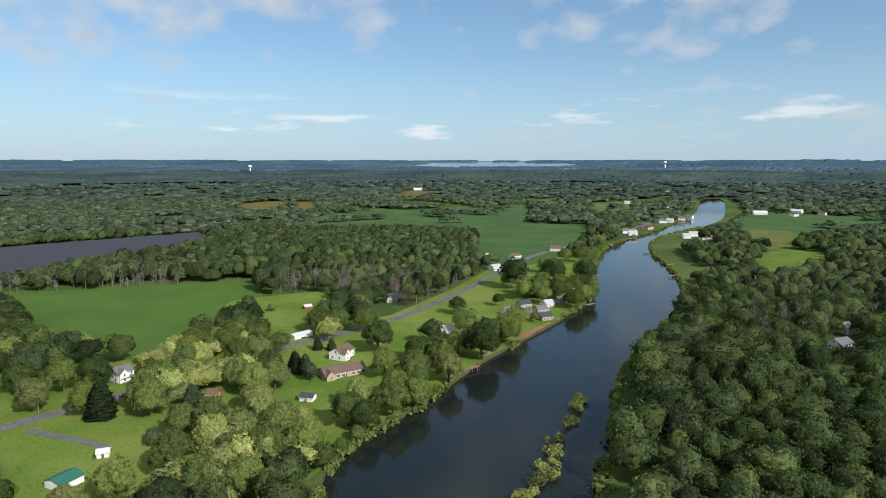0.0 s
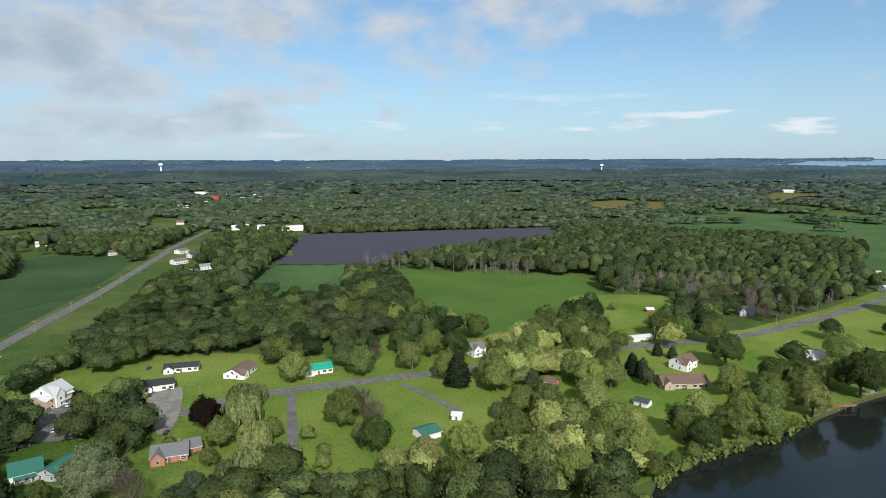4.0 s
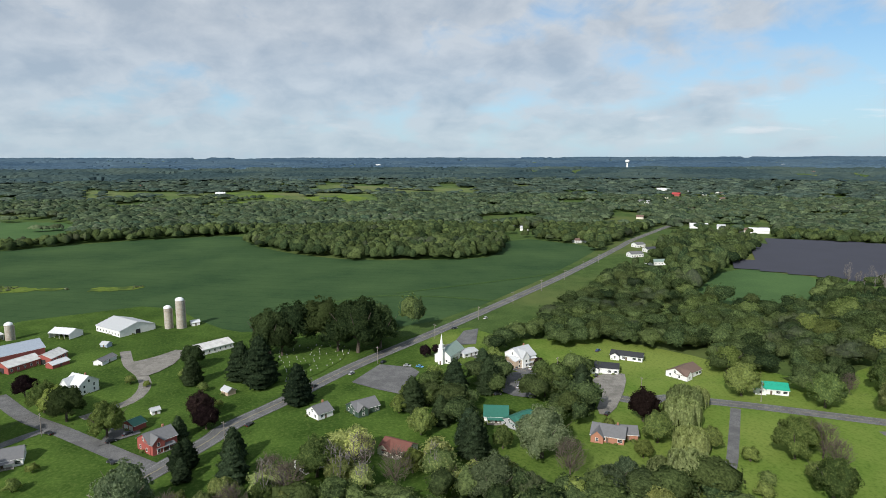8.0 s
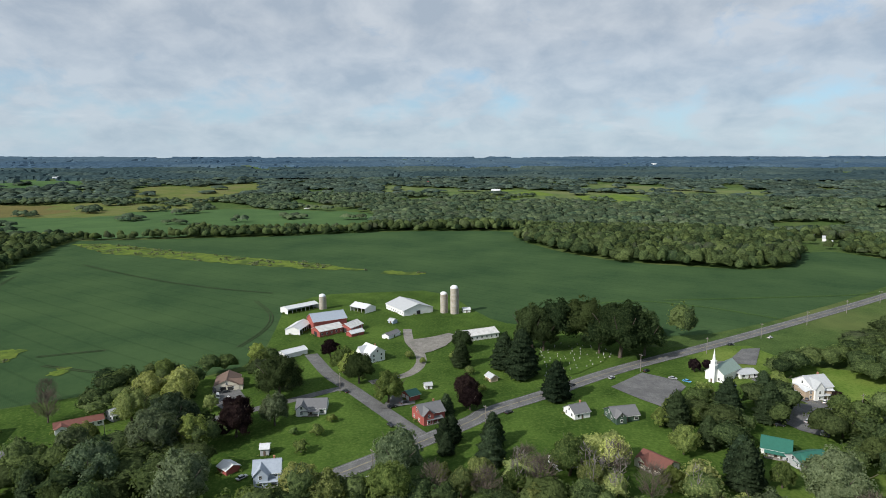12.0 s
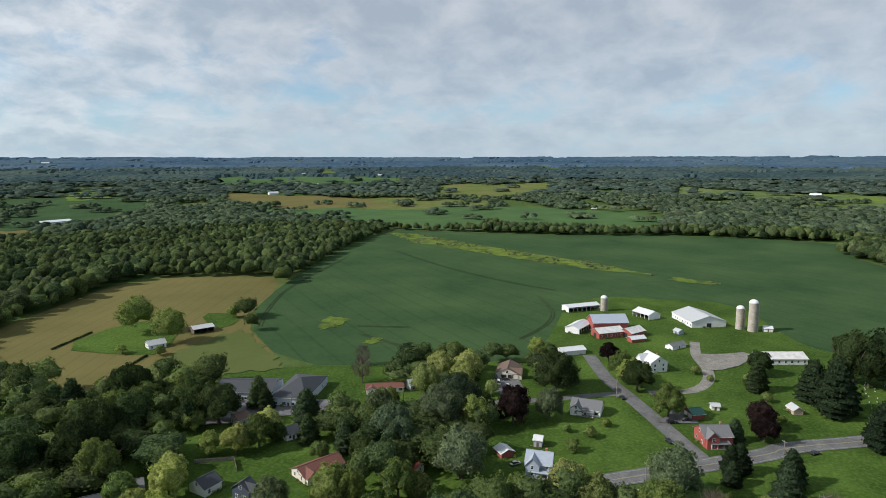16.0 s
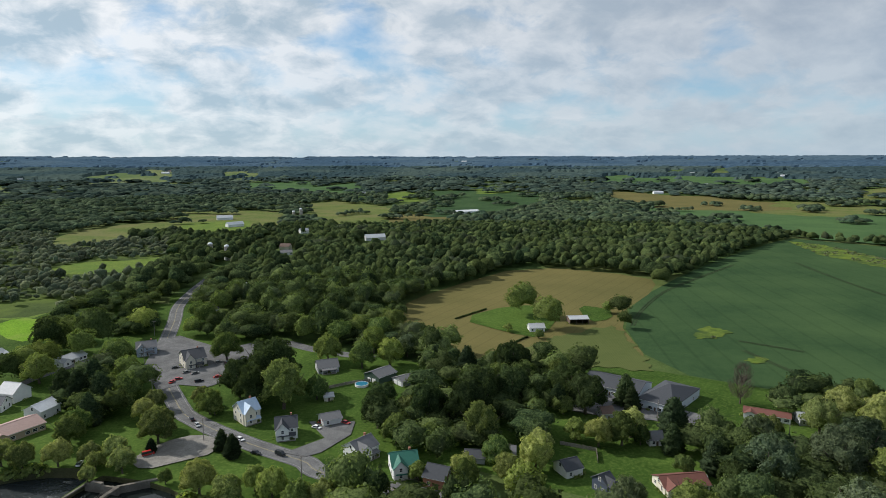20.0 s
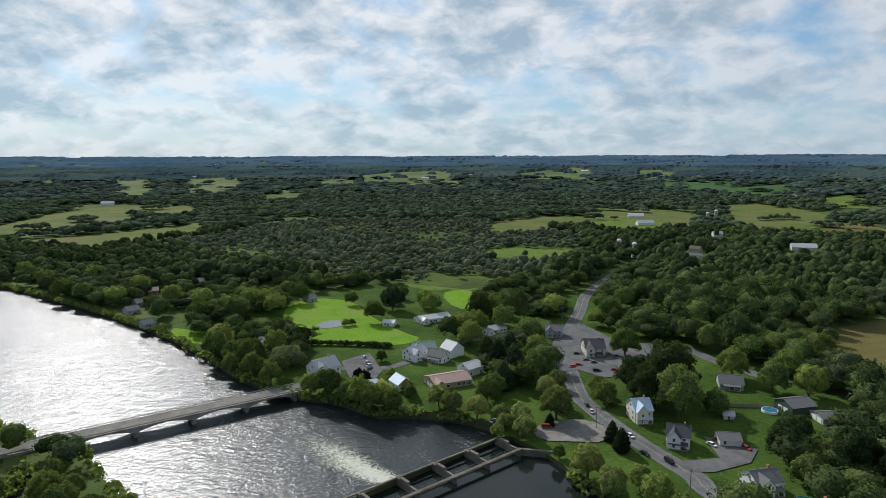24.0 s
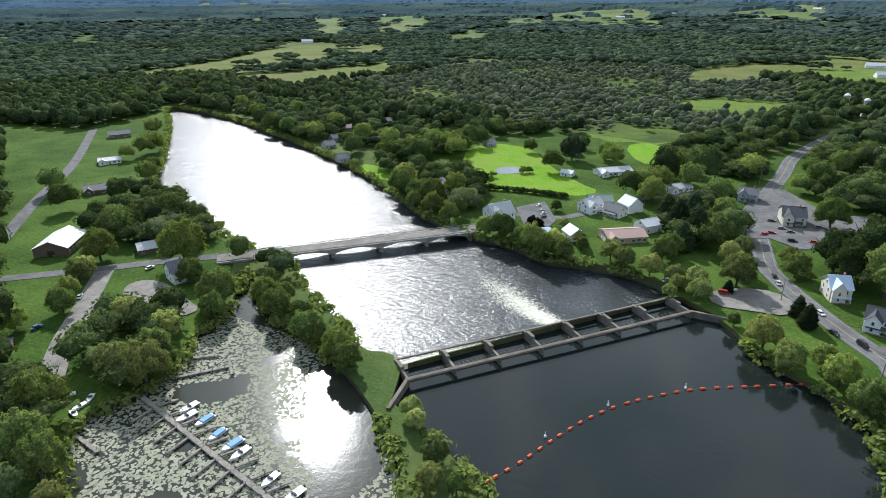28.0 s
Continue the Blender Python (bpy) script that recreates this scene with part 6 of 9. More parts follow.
grow("conifer", [(-71.4, 387.4, 6.2, 8.4), (-80.6, 388.8, 6.6, 9), (-78.7, 343.4, 8.5, 11.6), (-85, 345.4, 9.2, 12.7), (-115.1, 274.1, 14, 19.1), (-160.6, 279.9, 14, 19.1), (-261.8, 158.9, 14, 19.1), (-252.8, 153.2, 12.9, 17.7), (-304.1, 132, 8.7, 11.9), (-286.6, 119, 14, 19.1), (-311.1, 125.6, 11.9, 16.2), (-222.7, 86.5, 14, 19.1), (-233.5, 88.3, 12.2, 16.6), (-290.1, 101.6, 14, 19.1), (-256.5, 83.2, 10.4, 14.1), (-276.4, 75.3, 12.6, 17.2), (-245.6, -6, 7.1, 9.9), (-250.7, -6.3, 10.2, 14), (-233.1, -6.3, 11.5, 15.7), (-348.9, -27.9, 11.8, 16), (-250.2, -23.7, 9, 12.4), (-239, -24.8, 7.1, 9.6)])
grow("conifer", [(-279.2, -29, 7.6, 10.3), (-248.6, -26.6, 8.3, 11.4), (-184.5, -163.8, 10.1, 13.9), (-193.6, -194.6, 13.2, 18), (-182.1, -183.1, 9.5, 12.9), (-198.5, -201.6, 10.2, 14), (-196.7, -225.1, 8.5, 11.7), (-198.2, -231.4, 11.6, 15.8), (-143.6, -296.5, 13.6, 18.5), (-132.6, -313.6, 11.5, 15.6), (-16.7, -251.7, 7.4, 10), (-13.3, -260.5, 6.6, 9), (13.4, -269.1, 4.6, 6.3), (36.4, -329.4, 14, 19), (41.9, -356, 13.3, 18.2), (39.9, -311.4, 11.2, 15.3), (46.9, -336.7, 14, 19.1), (54.3, -346.5, 13, 17.8)])
grow("broadleaf", [(-1.4, 352.4, 19.6, 18.1), (-14.7, 320, 18.1, 16.6), (-13.6, 295, 16.7, 15.4), (-15.4, 332.5, 19.6, 18.1), (-24.2, 304.6, 17.4, 16), (-23.8, 284.2, 19.6, 18.1), (-32.9, 337.5, 19, 17.6), (-55.2, 433.2, 19.6, 18.1), (-34.9, 266.3, 15.5, 14.4), (-66.1, 482.4, 19.6, 18.1), (-43.3, 272.2, 18.5, 17), (-74.8, 437.1, 18.2, 16.8), (-88.2, 431.1, 19.6, 18.1), (-47.6, 232.1, 11.6, 10.8), (-55.6, 238.4, 19.2, 17.7), (-56.8, 216, 17.8, 16.5), (-69.2, 256.2, 19.6, 18.1), (-103.3, 380.5, 16.4, 15), (-96.3, 332.1, 19.3, 17.8), (-70.6, 235.3, 19.6, 18.1), (-121, 394.8, 19.6, 18.1), (-111.2, 362.3, 19.6, 18.1)])
grow("broadleaf", [(-97.7, 309.4, 19.6, 18.1), (-70.7, 207.2, 19.6, 18.1), (-120.8, 353.9, 19.6, 18.1), (-110, 321.7, 19.6, 18.1), (-137.3, 395.4, 19.6, 18.1), (-135.1, 382.3, 19.6, 18.1), (-103.7, 264, 19.6, 18.1), (-155.1, 383, 19.6, 18.1), (-85, 206.4, 19.6, 18.1), (-156.8, 367.5, 19.6, 18.1), (-147.7, 345, 19.6, 18.1), (-115.5, 261.9, 16.4, 15.2), (-104.9, 227.9, 19.6, 18.1), (-145, 310.4, 19.6, 18.1), (-152.2, 316, 19.6, 18.1), (-93.8, 193.6, 19.6, 18.1), (-138.5, 282.2, 19.6, 18.1), (-147.8, 294.6, 19.6, 18.1), (-196, 365.5, 19, 17.6), (-117, 209, 17.6, 16.4), (-104.7, 180.9, 19.6, 18.1), (-186.5, 320.5, 19.6, 18.1)])
grow("broadleaf", [(-170, 285, 19.6, 18.1), (-200.2, 315.6, 19.6, 18.1), (-260.3, 387.7, 19.6, 18.1), (-115.9, 168.6, 15.7, 14.4), (-220.8, 313.5, 19.6, 18.1), (-262.1, 361.6, 19.6, 18.1), (-152.2, 195.4, 16.9, 15.7), (-216, 266, 19.6, 18.1), (-162.5, 199.8, 9.9, 9.2), (-293.9, 358.4, 19.6, 18.1), (-186.5, 220.2, 15.1, 14), (-308.8, 357.8, 19.6, 18.1), (-180.2, 207.8, 19.6, 18.1), (-240.9, 239, 19.6, 18.1), (-272, 258.7, 17.4, 16), (-197.3, 181.7, 11.6, 10.7), (-217, 170.8, 9.5, 8.8), (-209.7, 164.8, 15.4, 14.3), (-200.2, 150.9, 8.8, 8.2), (-174.9, 105.1, 13.6, 12.5), (-271.7, 143.8, 17.4, 16.1), (-225.5, 100.2, 10.9, 10)])
grow("broadleaf", [(-323.5, 137.3, 13, 12), (-300.6, 93.8, 14.3, 13.2), (-279.9, 84.3, 9.9, 9.2), (-249.2, 71.7, 13.9, 12.8), (-217.8, 59.1, 11.2, 10.4), (-286.4, 76.3, 11.8, 11), (-275.4, 68.3, 9.8, 9), (-395.4, 88.9, 18.6, 17.2), (-226.4, 23.8, 18.1, 16.8), (-212.4, 3.9, 10.8, 9.9), (-217.1, -24.6, 8.8, 8.1), (-289.4, -58.8, 18.2, 16.8), (-195.7, -39.9, 19.5, 18), (-324.2, -86.5, 16.1, 14.9), (-330.3, -92.7, 17.6, 16.4), (-324.1, -138.2, 15.1, 13.9), (-342.4, -148.1, 13.7, 12.8), (-182.3, -85, 14.6, 13.5), (-229.6, -128.5, 17.8, 16.5), (-308.4, -186.8, 13.3, 12.4), (-294, -196, 9.2, 8.4), (-165.9, -123.8, 16.5, 15.3)])
grow("broadleaf", [(-153.2, -136.1, 15.1, 14), (-150.6, -141.4, 16.8, 15.4), (-172.5, -167.2, 9.4, 8.6), (-175, -193.8, 10.2, 9.4), (-167.3, -196.6, 16.5, 15.3), (-307.4, -383.3, 10.6, 9.9), (-152.5, -208.3, 11.5, 10.7), (-163.5, -233.8, 13.6, 12.5), (-181.3, -265.3, 16.5, 15.3), (-240.5, -365, 24, 24), (-107.5, -176.1, 16.8, 15.4), (-163, -269.4, 17.8, 16.4), (-242.6, -405.4, 28, 27), (-149.7, -270.5, 17.5, 16.1), (-111.6, -203.1, 13.7, 12.7), (-114.5, -223.6, 19.6, 18.1), (-92.4, -191.8, 12.6, 11.6), (-93.4, -228.6, 11.1, 10.3), (-78.5, -203.8, 8.8, 8.1), (-68.6, -183.3, 12, 11.2), (-85.3, -244.3, 12.6, 11.6), (-81.3, -237, 14.7, 13.6)])
grow("broadleaf", [(-135.1, -397.2, 19.6, 18.1), (-111.3, -332.5, 19.6, 18.1), (-119.4, -379.3, 19.6, 18.1), (-109.8, -359.4, 19.6, 18.1), (-95.2, -335.4, 18.2, 16.8), (-108.8, -388.4, 19.6, 18.1), (-49.4, -191.5, 12.2, 11.2), (-94.2, -383.2, 19.6, 18.1), (-80.1, -354.8, 19.6, 18.1), (-61.2, -299, 14.4, 13.3), (-76.7, -404.3, 19.6, 18.1), (-33.3, -200.8, 13.7, 12.7), (-69.2, -534.1, 19.6, 18.1), (-26.5, -211.7, 14.1, 13.1), (-21.8, -221.5, 11.1, 10.3), (-25.1, -381.4, 19.6, 18.1), (-31.9, -511.3, 19.6, 18.1), (-13, -298.9, 9.7, 8.8), (-18.8, -467.6, 19.6, 18.1), (-10.9, -301.1, 13.9, 12.8), (-13.7, -493.1, 16.1, 14.9), (-8.1, -445.6, 14.6, 13.5)])
grow("broadleaf", [(8, -239.5, 6.6, 6.1), (22.5, -470.8, 19.6, 18.1), (27.2, -365.7, 16.9, 15.7), (25.9, -344.1, 14.4, 13.3), (25.2, -334, 17.5, 16.2), (34, -395.5, 19.6, 18.1), (34.6, -343.7, 14.1, 13.1), (54.3, -425.5, 19.6, 18.1), (65.4, -464.7, 19.6, 18.1), (43.8, -300.6, 14.4, 13.2), (44.9, -290.1, 15.7, 14.4), (72.1, -407.5, 19.6, 18.1), (70.7, -381.2, 19.6, 18.1), (81.2, -400.1, 18.8, 17.3), (115.4, -454.7, 19.6, 18.1), (125, -475.9, 16.9, 15.6), (83.7, -287.7, 8, 7.4), (151.2, -499.7, 13.2, 12.1), (88.6, -271.2, 12.3, 11.5), (116.3, -339.1, 8, 7.4), (149.5, -422.7, 18.3, 17), (98.1, -269.8, 12.2, 11.4)])
grow("broadleaf", [(98.1, -269.6, 14.8, 13.7), (106, -275.7, 16.4, 15.2), (186.6, -471.2, 12.9, 11.9), (112.7, -277.5, 12.5, 11.6), (125.6, -281.8, 16.7, 15.4), (135.2, -281.7, 13, 12), (233.2, -470.8, 19.6, 18.1), (59.8, -110.3, 7, 6.5), (231.8, -427.6, 19.6, 18.1), (182.1, -334.3, 19.6, 18.1), (245.8, -441.8, 19.6, 18.1), (161.8, -289.9, 14.3, 13.2), (261.9, -444.2, 19.6, 18.1), (179.6, -302.8, 15, 13.9), (186.2, -313, 19.6, 18.1), (251.2, -405.7, 19.6, 18.1), (200.1, -317.4, 16, 14.8), (194.6, -305.5, 12.6, 11.7), (265.2, -414.8, 19.6, 18.1), (216.6, -323.3, 19.6, 18.1), (299.3, -434.3, 19.6, 18.1), (274.5, -393.4, 19.6, 18.1)])
grow("broadleaf", [(332.5, -440.6, 19.6, 18.1), (314.7, -408.8, 12.2, 11.2), (387.4, -471.5, 19.6, 18.1), (123.5, -146.7, 7.6, 7), (132.7, -152, 10.4, 9.5), (373.5, -424.6, 19.6, 18.1), (468.9, -509.9, 19.6, 18.1), (141.5, -152.6, 9.7, 9), (412.2, -433.2, 19.6, 18.1), (156.4, -160.2, 11.2, 10.3), (439.5, -441, 19.6, 18.1), (157.9, -156.4, 6.6, 6.1), (175.1, -170.8, 11.1, 10.2), (202.2, -195.6, 7.6, 7), (497.7, -478.2, 19.6, 18.1), (191.8, -181.3, 9.7, 9), (557.2, -513.2, 19.6, 18.1), (176.8, -162.4, 8.5, 7.8), (652.5, -535.9, 19.6, 18.1), (198.1, -156, 18.3, 17), (190, -147, 11.8, 10.8), (190.5, -147.1, 12.9, 11.9)])
grow("broadleaf", [(685.2, -510.7, 19.6, 18.1), (225, -165.2, 13.4, 12.4), (302.7, -216.4, 19.3, 17.8), (518.7, -368.3, 19.6, 18.1), (464.5, -327.9, 19.6, 18.1), (411, -286.2, 12.7, 11.7), (459.3, -315.7, 19.6, 18.1), (389.2, -264.9, 17.1, 15.7), (710.8, -482.3, 19.6, 18.1), (460.2, -298.6, 13.9, 12.8), (316, -204, 16, 14.8), (180.9, -113.1, 16.4, 15), (300.6, -186.3, 18.3, 17), (394.2, -242.5, 9.2, 8.6), (285.2, -160.9, 19.6, 18.1), (377.4, -199.2, 19.6, 18.1), (421, -217.1, 19.6, 18.1), (260.5, -130.2, 11.1, 10.2), (248.4, -120.1, 13.2, 12.3), (184, -75.3, 19.6, 18.1), (249.3, -101.9, 11.9, 11), (159, -60.9, 16.5, 15.2)])
grow("broadleaf", [(170, -61.6, 19.6, 18.1), (282.1, 1010.9, 19.6, 18.1), (224.8, 891.8, 19.6, 18.1), (119.7, 521.5, 19.6, 18.1), (165.8, 749.1, 19.6, 18.1), (108.6, 503.7, 18.6, 17.2), (121.4, 565.6, 19.6, 18.1), (147.7, 746.9, 19.6, 18.1), (107.1, 543.3, 19.6, 18.1), (100.7, 535.5, 19.6, 18.1), (111.4, 674.9, 19.6, 18.1), (85.8, 520.8, 17.1, 15.7), (94.5, 583.1, 19.6, 18.1), (89, 555.2, 19.6, 18.1), (82.7, 542.1, 19.6, 18.1), (75, 557.8, 19.6, 18.1), (71.5, 539.6, 19.6, 18.1), (53.5, 438.9, 19.6, 18.1), (43.7, 399.8, 18.3, 16.9), (41.6, 414.7, 19.6, 18.1), (31.4, 401.9, 19.6, 18.1), (15.4, 417.9, 19.6, 18.1)])
grow("broadleaf", [(14.6, 433.4, 19.6, 18.1), (9.7, 381.4, 17.6, 16.2), (0.1, 375.8, 17.4, 16)])
grow("pale", [(-41.2, 291.6, 18.2, 16.8), (-77.4, 411.2, 18.2, 16.8), (-89.2, 317.8, 18.2, 16.8), (-83.6, 273.7, 18.2, 16.8), (-89.5, 287.7, 18.2, 16.8), (-82.7, 231, 16.8, 15.6), (-127.4, 327.3, 16.4, 15), (-95.5, 244.9, 18.2, 16.8), (-142.4, 351.7, 18.2, 16.8), (-220.8, 370.2, 18.2, 16.8), (-124.3, 190.5, 16.9, 15.7), (-198.8, 289, 18.2, 16.8), (-132.4, 181.3, 14.6, 13.5), (-148.4, 136.5, 12.3, 11.5), (-156.1, 125.2, 15.4, 14.3), (-193.5, 88.8, 12.9, 11.9), (-197.4, 76.9, 12.9, 11.9), (-215.9, 30.7, 13.2, 12.1), (-201, 9.7, 10.2, 9.5), (-214.3, -9.8, 13, 12), (-206.8, -16.1, 12.6, 11.6), (-190.7, -61.7, 18.2, 16.8)])
grow("pale", [(-195.4, -71.7, 17.9, 16.6), (-271.5, -141.7, 8.7, 8.1), (-176.3, -92.4, 12.6, 11.6), (-285, -163.9, 18.2, 16.8), (-272.6, -158.8, 17.2, 15.8), (-275.8, -176.4, 18.2, 16.8), (-253.8, -170.7, 18.2, 16.8), (-171.2, -118.2, 10.5, 9.6), (-223, -172.2, 16.1, 14.9), (-175.6, -200.9, 15.5, 14.4), (-157.9, -199.9, 14.8, 13.7), (-188.9, -251.3, 10.2, 9.5), (-130.6, -202.2, 13, 12), (-122.8, -192.6, 15.8, 14.7), (-109.1, -190, 13.2, 12.1), (-93.9, -197, 12.2, 11.2), (-94.2, -258.6, 13.2, 12.1), (-54.3, -204.8, 12, 11.1), (-50.3, -202.2, 10.5, 9.8), (-41.2, -198, 12.3, 11.5), (-11.6, -214.8, 13, 12), (-8, -312.8, 11.8, 10.8)])
grow("pale", [(-3.1, -226.1, 15.7, 14.5), (11.2, -292, 12.5, 11.5), (12.6, -317, 11.9, 11), (11.1, -277.1, 17.5, 16.2), (17.2, -304.5, 13, 12), (23.2, -254.7, 12.5, 11.5), (26.2, -265.6, 12.9, 11.9), (32.8, -261.4, 8.7, 8.1), (35.3, -268.2, 10.4, 9.6), (34.7, -252.8, 7.4, 6.9), (46.8, -270.8, 13.2, 12.1), (59.4, -274, 13, 12), (67.2, -280, 12.6, 11.6), (87.1, -293.7, 8.7, 8.1), (94.9, -277.1, 13.9, 12.8), (70.4, -117.7, 9.7, 8.8), (66.4, -107.9, 9.2, 8.4), (82.6, -127.1, 7.8, 7.3), (224.6, -340.9, 18.2, 16.8), (86.9, -131.2, 8.7, 7.9), (192.1, -126.1, 13.7, 12.7), (173.3, -103.6, 18.2, 16.8)])
grow("pale", [(212.1, -125.4, 16, 14.7), (184, -100.4, 16.1, 14.9), (274, -146.3, 11.8, 10.8), (270.6, -141.4, 13, 12.1), (146.6, -55.7, 9.5, 8.7), (3.2, 329.7, 18.2, 16.8)])
grow("shrub", [(-37.5, 257.2, 9, 6.3), (-42.7, 244.9, 9.1, 6.5), (-139.3, 494.3, 9.1, 6.5), (-166.3, 179.8, 9.1, 6.5), (-160.3, 172.2, 9.1, 6.5), (-183.8, 189.1, 9.1, 6.5), (-229.7, 153.9, 6.7, 4.8), (-310, -13.4, 5.9, 4.1), (-334.9, -22, 7.6, 5.3), (-362.2, -33.3, 6.7, 4.8), (-351.7, -50.5, 5.3, 3.7), (-359.2, -59.6, 7.4, 5.3), (-264.6, -80.2, 5.9, 4.1), (-249.9, -82.7, 7.6, 5.4), (-233.7, -84.3, 8.7, 6.2), (-249.8, -93, 5.2, 3.7), (-220.6, -345.9, 9.1, 6.5), (-209.9, -368.5, 9.1, 6.5), (102.9, -314.3, 8.7, 6.1), (163.2, -411.9, 7.3, 5.1), (166.9, -409.1, 8.1, 5.7), (181.4, -387.7, 7.8, 5.5)])
grow("shrub", [(177.2, -373.7, 9.1, 6.5), (287.3, -368.3, 9.1, 6.5), (131.2, -147, 7.3, 5.1), (148.4, -154.1, 7.8, 5.5), (238.3, -207.2, 7.1, 5), (240.8, -207.6, 9, 6.3)])
grow("copper", [(-230.4, 172.6, 18.2, 16.4), (-305.9, 170.5, 5.9, 5.3), (-315.8, 162.8, 6, 5.4), (-357.1, 113, 6.9, 6.2), (-353.4, 104.7, 8.8, 7.9), (-285.2, -18.1, 13, 11.6), (-297.5, -20.9, 15.5, 13.9), (-356.4, -107.9, 13, 11.7), (-256.5, -122.2, 15.7, 14.1), (-244.9, -117.2, 18.2, 16.2), (113.5, -302.8, 8.5, 7.7), (118.3, -306.7, 8, 7.1)])
grow("conifer", [(-303, 23.8, 14.7, 20.7), (-334.9, 7.1, 19.6, 27.7), (-347.2, -2.5, 15.5, 21.9)])
grow("bare", [(-23.8, 586.3, 12.6, 15.4), (-30.5, 514.6, 12.6, 15.4), (-43.4, 560.3, 12.6, 15.4), (-63.1, 551.5, 12.6, 15.4), (-226, 294, 9, 11), (-167.2, 215.6, 10.5, 12.8), (-176.8, 219, 12.6, 15.4), (-196, 115.1, 12.6, 15.4), (-205, 68.6, 8.7, 10.7), (-209.2, 50.3, 12.6, 15.4), (-228.9, 41.6, 11.5, 14.1), (-212.2, 12.6, 12.6, 15.4), (-222.9, 6.9, 11.1, 13.6), (-204, -7, 11.5, 14), (-204.3, -25.8, 11.5, 14.1), (-271.9, -226.9, 10.5, 12.9), (-250, -209.3, 12.6, 15.4)])
grow("willow", [(-236.5, 207.8, 11.7, 9.6), (-175.6, 153, 16.4, 13.5), (-195.2, 170, 14.7, 12.0), (-232, 195.7, 16.4, 13.5), (-220.5, 185.4, 16.4, 13.5), (-183.1, 146, 10.8, 8.9)])
grow("broadleaf", [(-317, 401.5, 26.6, 25.1), (-44, -293.3, 26.6, 25.1), (243.9, -177.1, 26.6, 25.1)])


def outlying_trees():
    """The single trees farther off, joined by kind."""
    for k, (kind, places) in enumerate(OUTLYING.items()):
        rng = np.random.default_rng(70 + k)
        x, y, w, h = np.array(places).T
        shapes, faces, sprays = crown_shapes(70 + k, 2, 5, 30, 60, 0.042)
        centre, size = np.stack([x, y, h * 0.53], -1), np.stack([w * 0.5, w * 0.5, h * 0.5], -1)
        ob = new("outlying_trees", stand_mesh("outlying_trees", rng, centre, size, shapes, faces, sprays, M[TREE_KINDS[kind][0]]))
        tagged(ob, TREE_KINDS[kind][1] + " farther off", "trees", kind="stuff")


outlying_trees()


# ---- buildings ----
def window_mesh(w, h):
    bm = bmesh.new()
    for x0, x1, z0, z1 in ((-w / 2 - 0.1, -w / 2, -0.1, h + 0.1), (w / 2, w / 2 + 0.1, -0.1, h + 0.1), (-w / 2, w / 2, -0.12, 0), (-w / 2, w / 2, h, h + 0.12), (-w / 2, w / 2, h / 2 - 0.03, h / 2 + 0.03)):
        box(bm, x0, x1, -0.06, 0.02, z0, z1)
    me = bpy.data.meshes.new("window")
    bm.to_mesh(me)
    bm.free()
    me.materials.append(M["trim"])
    bm = bmesh.new()
    box(bm, -w / 2, w / 2, -0.03, 0.01, 0, h)
    pa = bpy.data.meshes.new("pane")
    bm.to_mesh(pa)
    bm.free()
    pa.materials.append(M["glass"])
    return me, pa


WINDOW = window_mesh(1.0, 1.35)
WIDE_WINDOW = window_mesh(1.9, 1.25)


def door_mesh(name, w, h, mat):
    bm = bmesh.new()
    box(bm, -w / 2, w / 2, -0.05, 0.02, 0, h)
    for k in range(3):
        box(bm, -w * 0.36, w * 0.36, -0.08, -0.05, 0.12 + k * h * 0.31, 0.12 + k * h * 0.31 + h * 0.22)
    me = bpy.data.meshes.new(name)
    bm.to_mesh(me)
    bm.free()
    me.materials.append(mat)
    return me


DOOR = door_mesh("door", 0.95, 2.05, M["wall_wood"])
GARAGE_DOOR = door_mesh("garage_door", 2.7, 2.3, M["dark"])
WHITE_DOOR = door_mesh("garage_door", 2.7, 2.3, M["trim"])
BARN_DOOR = door_mesh("barn_door", 3.4, 3.0, M["dark"])


def cross_gable(root, a, b, eave, ridge, wall, roof):
    """A gabled wing that stands out of the front."""
    w, out = min(a * 0.62, 2.6), 1.8
    x0, top, e = -a + w + 0.25, eave + (ridge - eave) * 0.86, eave - 0.1
    wing = part("wing", gable_block(w, out + b * 0.5, -0.3, e, top), M["wall_" + wall], root, at=pose(x0, -b - out / 2 + b * 0.25, 0, 0, 0, 90))
    slope = (top - e) / w
    for s in (-1, 1):
        bm = bmesh.new()
        y0, y1 = -b - out - 0.35, -0.05
        q = [(x0, y0, top + 0.16), (x0, y1, top + 0.16), (x0 + s * (w + 0.35), y1, e - 0.35 * slope + 0.16), (x0 + s * (w + 0.35), y0, e - 0.35 * slope + 0.16)]
        vs = [bm.verts.new(v) for v in q] + [bm.verts.new((v[0], v[1], v[2] - 0.15)) for v in q]
        for f in ((0, 1, 2, 3), (7, 6, 5, 4), (0, 4, 5, 1), (1, 5, 6, 2), (2, 6, 7, 3), (3, 7, 4, 0)):
            bm.faces.new([vs[k] for k in f])
        bmesh.ops.recalc_face_normals(bm, faces=bm.faces)
        part("wing_roof", bm, M["roof_" + roof], root)
    for z0 in (0.95, 3.5):
        if z0 + 1.4 < top - 0.5:
            win = part("window", WINDOW[0], None, root, at=pose(x0, -b - out - 0.02, z0))
            part("pane", WINDOW[1], None, win)


def gable_block(w, length, z0, eave, ridge):
    """A block with a gable at each end, its ridge along x."""
    bm = bmesh.new()
    a = length / 2
